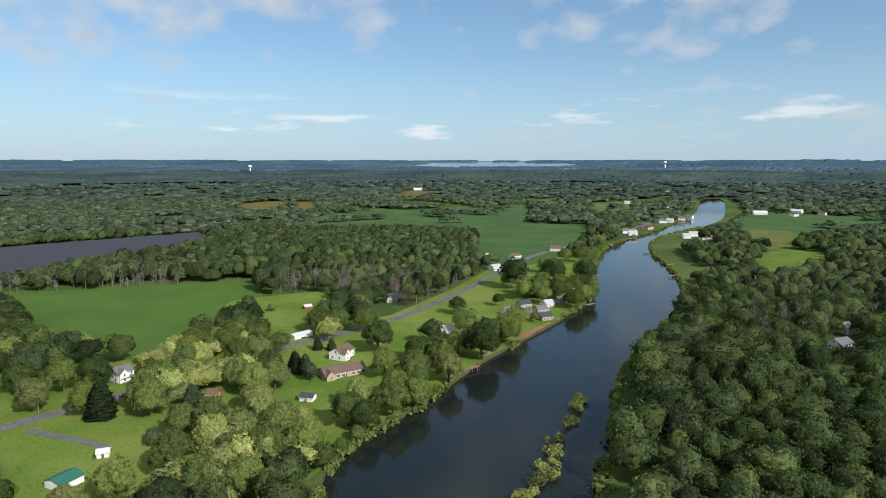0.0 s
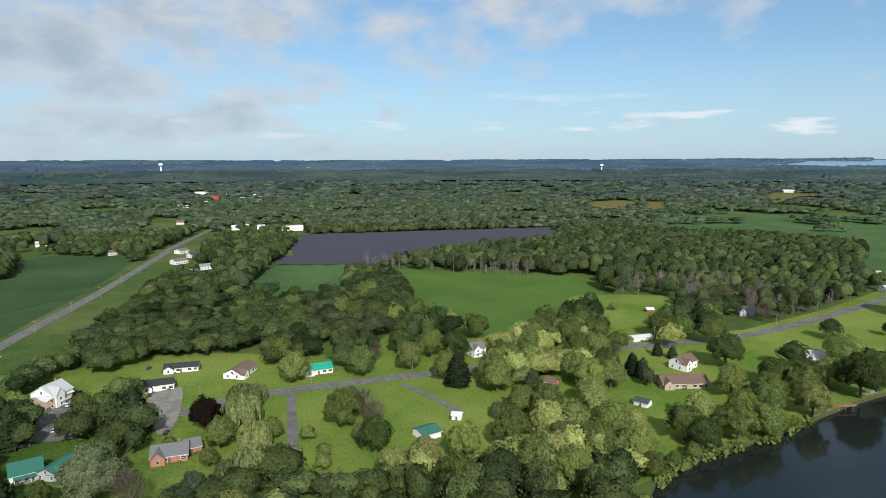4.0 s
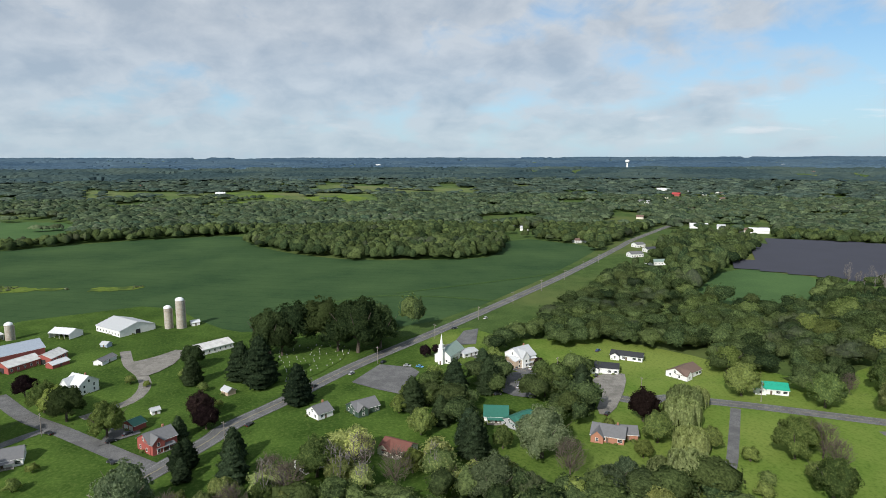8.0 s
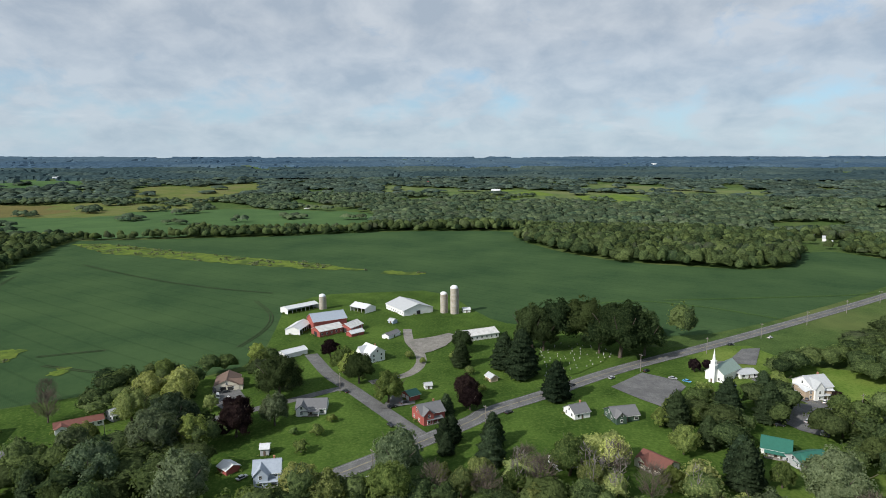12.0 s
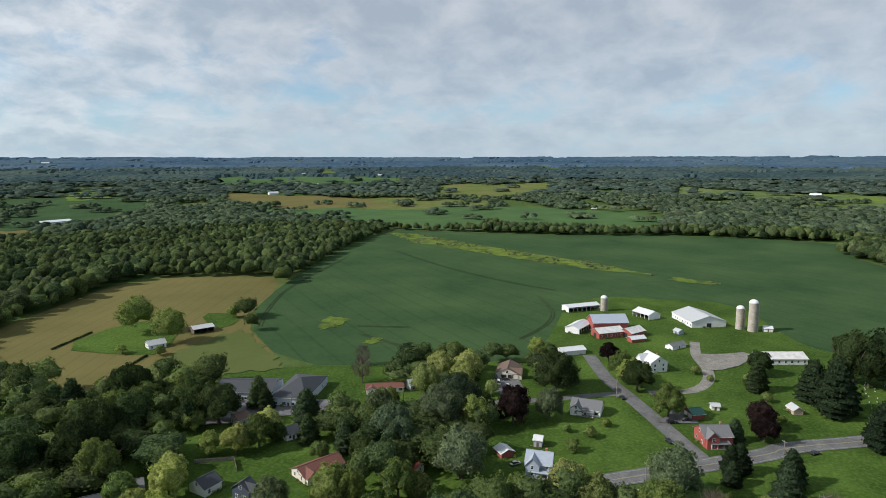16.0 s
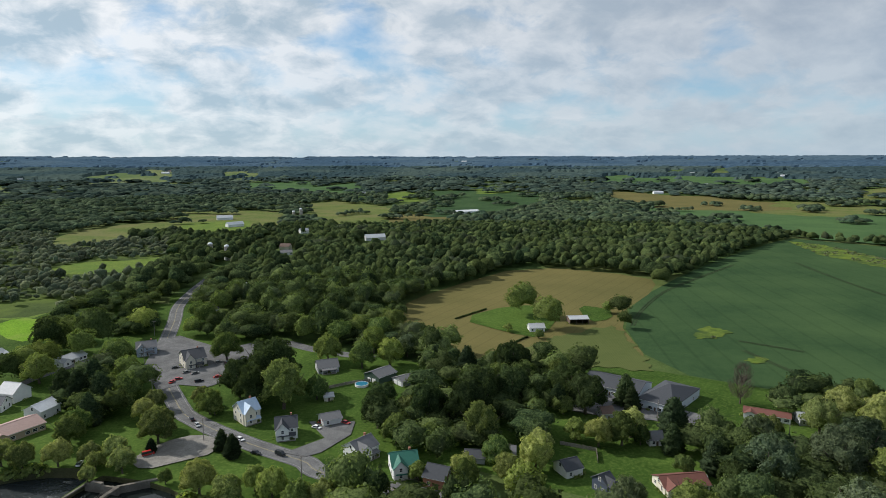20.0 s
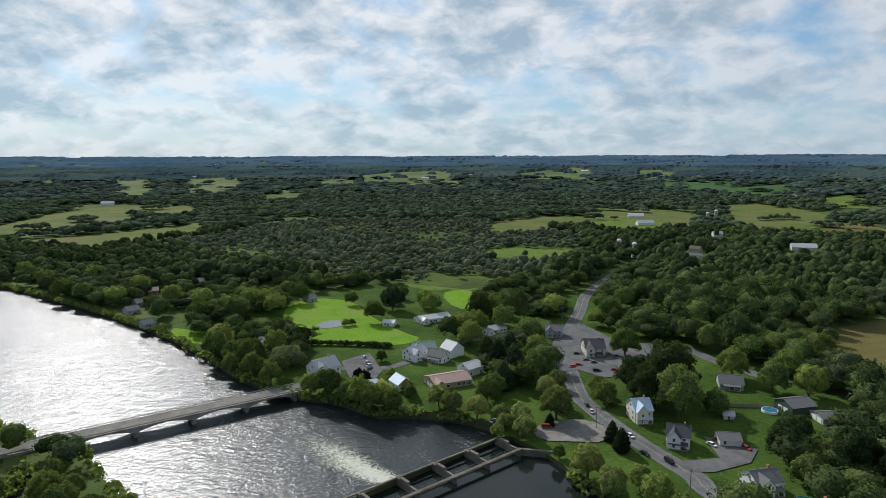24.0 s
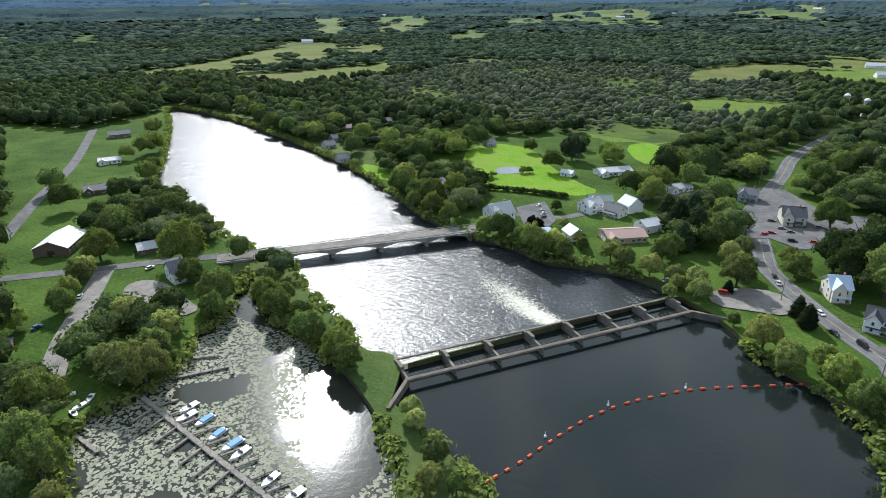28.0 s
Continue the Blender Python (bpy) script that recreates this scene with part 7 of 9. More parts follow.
    v = [bm.verts.new(q) for q in ((-a, -w, z0), (a, -w, z0), (a, w, z0), (-a, w, z0), (-a, -w, eave), (a, -w, eave), (a, w, eave), (-a, w, eave), (-a, 0, ridge), (a, 0, ridge))]
    for f in ((0, 1, 5, 4), (2, 3, 7, 6), (1, 2, 6, 9, 5), (3, 0, 4, 8, 7), (3, 2, 1, 0), (4, 5, 9, 8), (6, 7, 8, 9)):
        bm.faces.new([v[k] for k in f])
    return bm


def house(label, x, y, rot, length, width, eave, ridge, wall, roof, kind="house", storeys=1, porch=0, chimney=0, garage=0, church=0, hip=0):
    name = {"barn": "barn", "shed": "shed", "open": "open_shed", "school": "school_building"}.get(kind, "church" if church else "house")
    root = tagged(new(name), label, "church" if church else {"barn": "barn", "shed": "shed", "open": "shed", "school": "school"}.get(kind, "house"))
    length = max(length, 3.2)
    root.matrix_basis = pose(x, y, 0, 0, 0, rot)
    a, b = length / 2, width / 2
    FOOT.append((x, y, rot, a + 4.0, b + 4.0))
    # walls with gables
    bm = bmesh.new()
    out = [(-a, -b, -0.3), (a, -b, -0.3), (a, b, -0.3), (-a, b, -0.3), (-a, -b, eave), (a, -b, eave), (a, b, eave), (-a, b, eave), (-a, 0, ridge), (a, 0, ridge)]
    inset = min(a - 0.5, b) if hip else 0.0
    if hip:
        out[8], out[9] = (-a + inset, 0, ridge - 0.1), (a - inset, 0, ridge - 0.1)
    v = [bm.verts.new(p) for p in out]
    sides = [(0, 1, 5, 4), (2, 3, 7, 6), (1, 2, 6, 5), (3, 0, 4, 7), (3, 2, 1, 0), (4, 5, 9, 8), (6, 7, 8, 9), (5, 6, 9), (7, 4, 8)]
    if kind == "open":
        sides.remove((0, 1, 5, 4))
    for f in sides:
        bm.faces.new([v[k] for k in f])
    part("wall", bm, M["wall_" + wall], root)
    far_off = math.hypot(x, y) > 600
    if kind == "house" and not hip and not church and (storeys == 2 or length > 12) and not far_off:
        cross_gable(root, a, b, eave, ridge, wall, roof)
        porch = porch or storeys == 2
    # roof slabs with overhang and thickness
    o, th = 0.45, 0.16
    slope = (ridge - eave) / b
    if hip:
        bm = bmesh.new()
        e = eave - o * slope + 0.12
        p = [bm.verts.new(q) for q in ((-a - o, -b - o, e), (a + o, -b - o, e), (a + o, b + o, e), (-a - o, b + o, e), (-a + inset, 0, ridge + 0.12), (a - inset, 0, ridge + 0.12))]
        for f in ((0, 1, 5, 4), (1, 2, 5), (2, 3, 4, 5), (3, 0, 4), (3, 2, 1, 0)):
            bm.faces.new([p[k] for k in f])
        part("roof", bm, M["roof_" + roof], root)
    else:
        for s in (-1, 1):
            bm = bmesh.new()
            top = [(-a - o, 0, ridge + th), (a + o, 0, ridge + th), (a + o, s * (b + o), eave - o * slope + th), (-a - o, s * (b + o), eave - o * slope + th)]
            vs = [bm.verts.new(q) for q in top] + [bm.verts.new((q[0], q[1], q[2] - th + 0.004)) for q in top]
            for f in ((0, 1, 2, 3), (7, 6, 5, 4), (0, 4, 5, 1), (1, 5, 6, 2), (2, 6, 7, 3), (3, 7, 4, 0)):
                bm.faces.new([vs[k] for k in f])
            bmesh.ops.recalc_face_normals(bm, faces=bm.faces)
            part("roof_slope", bm, M["roof_" + roof], root)
        bm = bmesh.new()
        box(bm, -a - o, a + o, -0.14, 0.14, ridge + th - 0.02, ridge + th + 0.07)
        part("ridge_cap", bm, M["roof_" + roof], root)
    if kind not in ("open",):
        for s in (-1, 1):
            bm = bmesh.new()
            box(bm, -a - o, a + o, s * (b + o) - 0.03, s * (b + o) + 0.03, eave - o * slope - 0.08, eave - o * slope + 0.1)
            part("gutter", bm, M["trim"], root)

    def put(pair, px, py, pz, ang):
        fr, pane = pair
        w = part("window", fr, None, root, at=pose(px, py, pz, 0, 0, ang))
        part("pane", pane, None, w)

    if kind in ("house", "school"):
        pair = WIDE_WINDOW if (eave < 4.2 and length > 11) or kind == "school" else WINDOW
        n = max(1, int((length - 1.2) / (3.4 if kind == "school" else 2.7)))
        for f in range(storeys):
            z0 = 0.95 + 2.55 * f
            if z0 + 1.45 > eave:
                break
            for s, ang in ((-1, 0), (1, 180)):
                if far_off and s * (y * math.cos(radians(rot)) - x * math.sin(radians(rot))) > 0:
                    continue
                for k in range(n):
                    px = -a + (k + 0.5) * length / n
                    if f == 0 and k == n // 2 and s < 0 and kind == "house":
                        continue
                    put(pair, px, s * (b + 0.02), z0, ang)
            for s, ang in ((-1, -90), (1, 90)):
                for q in (-0.25, 0.25):
                    put(WINDOW, s * (a + 0.02), q * width, z0, ang)
        if ridge - eave > 2.0 and not hip and kind == "house":
            for s, ang in ((-1, -90), (1, 90)):
                put(WINDOW, s * (a + 0.02), 0, eave + 0.1, ang)
        if not garage:
            part("door", DOOR, None, root, at=pose(0.0, -b - 0.02, 0.05, 0, 0, 0))
    if garage or kind == "shed":
        if width > 6.5:
            for q in ((-1.7, 1.7) if width > 7.5 else (0,)):
                part("garage_door", GARAGE_DOOR if wall == "cream" else WHITE_DOOR, None, root, at=pose(a + 0.03, q, 0.05, 0, 0, 90))
                part("garage_door", GARAGE_DOOR if wall == "cream" else WHITE_DOOR, None, root, at=pose(-a - 0.03, q, 0.05, 0, 0, -90))
        else:
            part("door", DOOR, None, root, at=pose(0, -b - 0.02, 0.05))
            put(WINDOW, length * 0.25, b + 0.02, 0.8, 180)
    if kind == "barn":
        for s, ang in ((-1, -90), (1, 90)):
            part("barn_door", BARN_DOOR, None, root, at=pose(s * (a + 0.03), 0, 0.05, 0, 0, ang))
        n = max(2, int(length / 3.5))
        for k in range(n):
            for s, ang in ((-1, 0), (1, 180)):
                put(WINDOW, -a + (k + 0.5) * length / n, s * (b + 0.02), 1.2, ang)
    if kind == "open":
        n = max(2, int(length / 4))
        for k in range(n + 1):
            bm = bmesh.new()
            box(bm, -0.12, 0.12, -0.12, 0.12, -0.2, eave)
            part("post", bm, M["wall_" + wall], root, at=pose(-a + 0.15 + k * (length - 0.3) / n, -b + 0.15, 0))
    if porch:
        pl, pd = min(length * 0.8, 8.0), 2.2
        bm = bmesh.new()
        box(bm, -pl / 2, pl / 2, -b - pd, -b, 0.05, 0.35)
        part("porch_floor", bm, M["plank"], root)
        bm = bmesh.new()
        vs = [bm.verts.new(q) for q in ((-pl / 2 - 0.2, -b - pd - 0.2, 2.5), (pl / 2 + 0.2, -b - pd - 0.2, 2.5), (pl / 2 + 0.2, -b - 0.03, 3.1), (-pl / 2 - 0.2, -b - 0.03, 3.1))]
        lo = [bm.verts.new((q.co.x, q.co.y, q.co.z - 0.14)) for q in vs]
        bm.faces.new(vs)
        bm.faces.new(lo[::-1])
        for k in range(4):
            bm.faces.new((vs[k], lo[k], lo[(k + 1) % 4], vs[(k + 1) % 4]))
        part("porch_roof", bm, M["roof_" + roof], root)
        for k in range(4):
            bm = bmesh.new()
            box(bm, -0.08, 0.08, -0.08, 0.08, 0.35, 2.45)
            part("porch_post", bm, M["trim"], root, at=pose(-pl / 2 + 0.1 + k * (pl - 0.2) / 3, -b - pd + 0.15, 0))
    if chimney or (storeys == 2 and kind == "house" and length > 6):
        bm = bmesh.new()
        box(bm, -0.35, 0.35, -0.35, 0.35, eave, ridge + 1.0)
        box(bm, -0.42, 0.42, -0.42, 0.42, ridge + 1.0, ridge + 1.12)
        part("chimney", bm, M["wall_brick"], root, at=pose(a * 0.5, 0.5, 0))
    if church:
        for z0, z1, r0 in ((-0.2, 9.4, 1.55), (9.4, 11.6, 1.15)):
            bm = bmesh.new()
            box(bm, -r0, r0, -r0, r0, z0, z1)
            box(bm, -r0 - 0.2, r0 + 0.2, -r0 - 0.2, r0 + 0.2, z1, z1 + 0.25)
            part("tower", bm, M["wall_white"], root, at=pose(-a - 1.55, 0, 0))
        bm = bmesh.new()
        tube(bm, (0, 0, 11.8), (0, 0, 18.4), 0.95, 0.04, 8)
        part("spire", bm, M["wall_white"], root, at=pose(-a - 1.55, 0, 0))
        part("door", DOOR, None, root, at=pose(-a - 3.14, 0, 0.05, 0, 0, -90))
    return root


house('white two-storey house with grey roof and porch', -178.9, 333.3, 58, 9.4, 9.8, 5.2, 7.9, 'white', 'grey', porch=1, storeys=2)
house('long white metal storage shed in a meadow', -98.3, 418.7, 49, 15, 6.9, 2.6, 3.5, 'white', 'white', kind='shed')
house('low tan brick ranch house with brown roof', -57.7, 342.3, 33, 24.8, 12.2, 3, 5.7, 'tan', 'brown', chimney=1)
house('tall white gabled wing with dark brown roof', -62.7, 373.5, 67, 13.6, 9.8, 4.5, 7.5, 'white', 'brown')
house('small shed with slate blue roof', -68.6, 303, -10, 6.9, 5.8, 2.3, 3.6, 'white', 'slate', kind='shed')
house('small red cottage with brown roof under trees', -117.7, 306.2, -11, 5.2, 7.3, 2.6, 4.6, 'red', 'brown')
house('white house with light grey roof near the river', -0.3, 423.8, 26, 16, 12.2, 3.4, 6.8, 'white', 'light')
house('small riverside cottage with pitched roof', 52.4, 486.4, 28, 10.5, 8.5, 3, 5.7, 'white', 'grey')
house('small riverside cottage with pitched roof', 67.6, 510.6, 24, 10.5, 8.5, 3, 5.7, 'grey', 'slate')
house('small riverside cottage with pitched roof', 52.2, 462.4, 18, 10.5, 8.5, 3, 5.7, 'tan', 'light')
house('small riverside cottage with pitched roof', 65.2, 473.6, 25, 8.8, 8.5, 3, 5.7, 'white', 'brown')
house('small riverside cottage with pitched roof', 78.8, 491.4, 25, 9.8, 8.5, 3, 5.7, 'grey', 'grey')
house('small riverside cottage with pitched roof', 78.4, 468, 23, 9.7, 8.5, 3, 5.7, 'tan', 'slate')
house('small riverside cottage with pitched roof', 87.8, 512.7, 31, 8.7, 8.5, 3, 5.7, 'white', 'light')
house('small riverside cottage with pitched roof', 101.5, 526.4, 30, 9.4, 8.5, 3, 5.7, 'grey', 'brown')
house('low white house with bright green metal roof', -241.5, 257.6, 55, 16.2, 9.8, 2.9, 5.2, 'white', 'green')
house('white house with brown roof behind a willow', -276.5, 232.5, 110, 17.8, 11, 3, 5.7, 'white', 'brown')
house('white garage with dark green metal roof', -141.5, 218.8, 66, 9.1, 9.2, 2.8, 4.4, 'white', 'darkgreen', kind='shed')
house('long white mobile home with black roof', -311.4, 219.8, 47, 18.6, 8.5, 2.8, 4.5, 'white', 'black')
house('low white house with flat black roof', -296.9, 194.3, 55, 16.2, 11, 3.2, 4.1, 'white', 'black', garage=1)
house('brick ranch house with grey shingle roof', -221.1, 148.4, 50, 13.9, 12.2, 3, 5.7, 'brick', 'grey', chimney=1)
house('brick house wing with grey roof', -219.7, 156.4, 63, 8.1, 9.8, 2.8, 4.8, 'brick', 'grey')
house('white cottage with green metal roof', -255.4, 109.9, 67, 10.9, 12.2, 3.2, 6.1, 'white', 'darkgreen', porch=1)
house('small cottage with green metal roof', -246, 117.7, 112, 14.1, 9.8, 2.8, 5, 'grey', 'darkgreen')
house('white village store with gable and tan front', -324.4, 154.7, 108, 12.2, 13.4, 6.2, 10.2, 'white', 'light', storeys=2)
house('tan and white shop front with flat roof', -322.4, 153.9, 96, 15, 9.8, 4.6, 5.6, 'tan', 'white', garage=1)
house('white wooden church with grey-green roof', -345.8, 117.7, 136, 19, 10.4, 4.8, 8.8, 'white', 'sage', church=1)
house('small white church annex with light roof', -349.3, 130.1, 111, 11.5, 8.5, 2.6, 3.8, 'white', 'light')
house('small white cottage with grey roof and chimney', -284.6, 32.2, 119, 8.5, 9.2, 3, 5.7, 'white', 'grey', chimney=1)
house('dark green house with grey shingle roof', -283.6, 52.6, 109, 12.7, 9.8, 3.1, 5.9, 'green', 'grey')
house('red house with grey roof and side porch', -273.3, -36.8, 124, 11.8, 10.4, 4.8, 7.7, 'red', 'grey', porch=1, storeys=2)
house('red garage with green roof', -297.2, -48.9, 133, 6, 8, 2.8, 4.4, 'red', 'darkgreen', kind='shed')
house('low white house with grey shingle roof', -277.2, -93.4, 100, 13.9, 11.6, 3.2, 5.9, 'white', 'grey', porch=1)
house('grey-blue two-storey farmhouse with porch', -211.1, -89.2, 106, 9.8, 8.5, 5, 8.2, 'blue', 'bluegrey', porch=1, storeys=2)
house('small shed with pale metal roof', -216.2, -107.1, 57, 6.2, 5.8, 2.2, 3.4, 'red', 'white', kind='shed')
house('tall narrow garden shed with white roof', -231.6, -98.6, 104, 3.4, 4.6, 3.2, 4.3, 'grey', 'white', kind='shed')
house('white garage with brown roof and two dark doors', -303.9, -148.3, -160, 15.4, 12.2, 3.2, 5.9, 'cream', 'brown', garage=1)
house('white two-storey farmhouse with white metal roof', -355.6, -82, 48, 11.8, 11, 5.8, 9.2, 'white', 'white', porch=1, storeys=2)
house('long white garage with white metal roof', -358.8, -132.3, 140, 15.8, 8, 3, 4.4, 'white', 'white', kind='shed')
house('big red dairy barn with blue-grey metal roof', -425.9, -130.9, 126, 24.8, 15.3, 6.7, 10.9, 'red', 'bluegrey', kind='barn')
house('low brick-red barn wing with patched pale roof', -408.5, -125.3, 140, 19, 10.6, 4, 6.4, 'red', 'patched', kind='barn')
house('small red barn with pale roof', -418.6, -111.3, 158, 14.4, 10.6, 3.8, 6.2, 'red', 'patched', kind='barn')
house('white cattle shed with open dark side', -412.3, -147.4, 177, 20.6, 10.6, 3.8, 5.9, 'white', 'white', kind='open')
house('long open machinery shed with white roof', -471.5, -166.9, 142, 28.4, 10.6, 4, 5.4, 'white', 'white', kind='open')
house('white open-fronted gable shed', -475.4, -116.2, 58, 16.8, 11.8, 3.8, 6.2, 'white', 'white', kind='open')
house('wide white metal barn with low gable', -480.6, -79.8, 38, 30.5, 26, 4.3, 8.3, 'white', 'light', kind='barn')
house('small bright red shed with white roof', -406.6, -105.1, 141, 10.8, 5.8, 2.4, 3.8, 'red', 'white', kind='shed')
house('small white milk house with dark roof', -405.2, -79.8, 153, 12.8, 5.8, 2.4, 3.8, 'white', 'grey', kind='shed')
house('tiny pale blue farm hut', -440.2, -85.4, 57, 4.9, 4.6, 2.4, 3.5, 'blue', 'light', kind='shed')
house('long low cattle barn with patched white roof', -409.6, -21.4, 122, 26, 13, 3.6, 5.9, 'white', 'patched', kind='barn')
house('small white lean-to beside the silos', -479.9, -34, 106, 5.6, 5.8, 2.6, 3.8, 'white', 'white', kind='shed')
house('small white pump hut', -311.9, -42.1, 112, 3.8, 3.4, 2.2, 3.1, 'white', 'light', kind='shed')
house('small wooden hut in the orchard', -327.5, -9.2, 34, 6, 4.6, 2.4, 3.8, 'tan', 'light', kind='shed')
house('long school wing with grey shingle roof', -207.1, -248.8, 120, 29.5, 20.1, 4.3, 7.3, 'pale', 'slate', kind='school')
house('broad school hall with hipped grey roof', -220.1, -225.4, 114, 17.6, 33, 4.5, 9.2, 'pale', 'slate', kind='school', hip=1)
house('open pole barn with pale metal roof', -269.4, -370.4, 161, 13.9, 10.6, 3.6, 5, 'wood', 'light', kind='open')
house('white farm cottage between two trees', -229.6, -363.4, 162, 10.5, 8.5, 3, 5.2, 'white', 'light')
house('dark green barn with grey metal roof', -99.4, -314, -154, 13.2, 11.5, 3.8, 6.1, 'green', 'grey', kind='shed')
house('low grey outbuilding with grey roof', -109.2, -303.1, -164, 8.8, 9.2, 2.8, 4.4, 'grey', 'grey', kind='shed')
house('small house with brown roof and dark walls', -179.5, -222.7, 166, 5.7, 7.3, 3.4, 5.4, 'grey', 'brown')
house('small white cottage with light roof', -181.7, -193.6, 163, 6.7, 7.3, 2.8, 5, 'white', 'grey')
house('white garage with dark slate roof', -133.6, -186.8, -178, 7.4, 8.5, 3.2, 5.6, 'white', 'slate', garage=1)
house('narrow dark blue house with white trim', -137.5, -170.1, -171, 4.6, 7.3, 4.6, 7, 'navy', 'slate', storeys=2)
house('long low house with reddish roof', -165.1, -161.1, 165, 17.4, 9.8, 2.8, 5, 'cream', 'rust')
house('small shed with red metal roof', -183.8, -128.9, 89, 3.8, 6.9, 3, 5.3, 'cream', 'redroof', kind='shed')
house('long white trailer with brown roof', -247.4, -192.1, 129, 19.2, 7.3, 2.8, 4, 'white', 'rust')
house('small grey garage with pale roof', -258.4, -181.3, 150, 7.1, 7.3, 3, 5, 'grey', 'light', garage=1)
house('white house with grey roof beside a lawn', -64.7, -232.4, -155, 10.5, 9.8, 4.6, 7.5, 'white', 'grey', storeys=2)
house('large white house with green roof and wrapped porch', -76.2, -213.4, 170, 10.1, 11, 4.8, 8, 'white', 'darkgreen', porch=1, storeys=2)
house('brown brick house with dark roof', -85.3, -199.8, 133, 8.7, 9.8, 4, 6.9, 'brick', 'slate')
house('white two-storey house with dark porch', -40.3, -264.3, 172, 9.1, 10.4, 5.2, 8.4, 'white', 'slate', porch=1, storeys=2)
house('cream two-storey house with pale blue metal roof', -26.3, -287.4, -161, 8.3, 10.4, 6, 9.7, 'cream', 'paleblue', storeys=2)
house('small white garage with grey roof', -60.9, -269.8, -177, 8.7, 8.5, 2.8, 4.5, 'white', 'grey', garage=1)
house('small yellow garden shed', -66.5, -296.7, 174, 4.5, 5.8, 2.4, 3.5, 'cream', 'light', kind='shed')
house('grey bungalow with grey shingle roof', -76, -340.5, 177, 11.6, 11, 3.2, 6.4, 'grey', 'grey', porch=1)
house('dark roofed village shop with cars outside', -6.2, -382.5, -169, 11.9, 14.6, 5.4, 9.3, 'cream', 'slate', storeys=2)
house('pale blue two-storey village house', 19.3, -416.6, -178, 11.3, 9.8, 5, 7.9, 'blue', 'grey', storeys=2)
house('white gambrel barn with pale metal roof', 78, -360.6, 143, 10.2, 10.3, 5, 8.9, 'white', 'light', kind='shed')
house('white garage with bright white roof', 61.3, -331.4, -127, 10.8, 9.8, 4.4, 6.8, 'white', 'white', garage=1)
house('low workshop with pinkish brown roof', 70, -312.2, -143, 21.1, 14.6, 3.4, 5.6, 'tan', 'pink', garage=1)
house('large white many-gabled house by the river', 139.7, -308.7, -124, 14.3, 12.2, 6, 10.3, 'white', 'light', porch=1, storeys=2)
house('long low motel roof beside the parking lot', 110.2, -295.4, -144, 12.5, 8.5, 3, 4.2, 'white', 'paleblue')
house('small house with pale blue roof', 92.7, -301, 136, 9.8, 8.5, 3.8, 6.7, 'white', 'paleblue')
house('white gabled house with light roof', 98.7, -349.3, -123, 11.6, 9.8, 5, 7.9, 'white', 'light', storeys=2)
house('long house with sage green roof', 96.9, -361.5, -150, 14.3, 9.8, 4.4, 7.1, 'grey', 'sage')
house('white cottage with steep grey gables', 83.7, -348.5, 162, 10.9, 8.5, 3.8, 6.7, 'white', 'grey', porch=1)
house('grey house behind park trees', 193.9, -346.6, 156, 15.5, 11, 4, 7.2, 'grey', 'grey')
house('dark house beyond the park', 154.6, -480.3, 167, 12, 9.8, 4.6, 7.5, 'navy', 'grey')
house('small white cabin beside the park', 136.6, -418.2, 178, 8.7, 7.3, 2.8, 4.3, 'white', 'white')
house('long pale-roofed building beyond the park', 109.6, -437.5, -136, 24.9, 12.2, 3.2, 5.2, 'white', 'light')
house('low white house near the square', 61.7, -416.1, -131, 17.8, 9.8, 3, 5, 'white', 'light')
house('house with brown roof by the road', 377, -476.7, -134, 12, 9.6, 3.5, 5.9, 'tan', 'pink')
house('riverside house among trees', 345.8, -409.2, -118, 9.7, 9.8, 3.4, 6.1, 'grey', 'grey')
house('riverside house among trees', 306.2, -377.2, -121, 8.7, 9.8, 3.4, 6.1, 'grey', 'grey')
house('riverside house among trees', 356.9, -434.3, -120, 11.1, 9.8, 3.4, 6.1, 'grey', 'grey')
house('riverside house among trees', 320.9, -439.6, -122, 11.2, 9.8, 3.4, 6.1, 'grey', 'grey')
house('riverside house among trees', 363.3, -521.4, -124, 9.9, 9.6, 3.7, 6.2, 'grey', 'grey')
house('riverside house among trees', 227.8, -479.5, -127, 8.8, 9.8, 3.4, 6.1, 'grey', 'grey')
house('riverside house among trees', 692.2, -519.8, -104, 9.9, 9.6, 3.7, 6.2, 'grey', 'grey')
house('riverside house among trees', 691.5, -544.2, -112, 11.6, 9.6, 3.7, 6.2, 'grey', 'grey')
house('riverside house among trees', 734.9, -531.3, -130, 8.7, 9.6, 3.7, 6.2, 'grey', 'grey')
house('brown barn with white roof panels', 319.6, -162, -53, 24.2, 16.5, 4.5, 8, 'wood', 'patched', kind='barn')
house('white two-storey house beside the bridge road', 234.8, -165.8, -111, 8.3, 9.8, 5.6, 9, 'white', 'grey', storeys=2)
house('small cottage with light roof near the bridge', 276.5, -180.5, -120, 9, 9.8, 3, 5.2, 'wood', 'light')
house('brown ranch house by the country road', 399, -232, -121, 13.3, 12.2, 3, 5.4, 'wood', 'grey')
house('white garage by the country road', 464.2, -286.6, -124, 15.8, 9.8, 3, 4.7, 'white', 'light')
house('brown house by the far bank', 547.5, -352.5, -120, 18.5, 10.8, 3.7, 6.2, 'wood', 'grey')
house('small grey shed by the marina', 238.8, -93.8, -120, 2.8, 5.8, 2.4, 3.5, 'red', 'grey', kind='shed')
house('small cottage far along the road', -55.9, -597.9, 168, 12.6, 11, 3, 5.7, 'white', 'light')
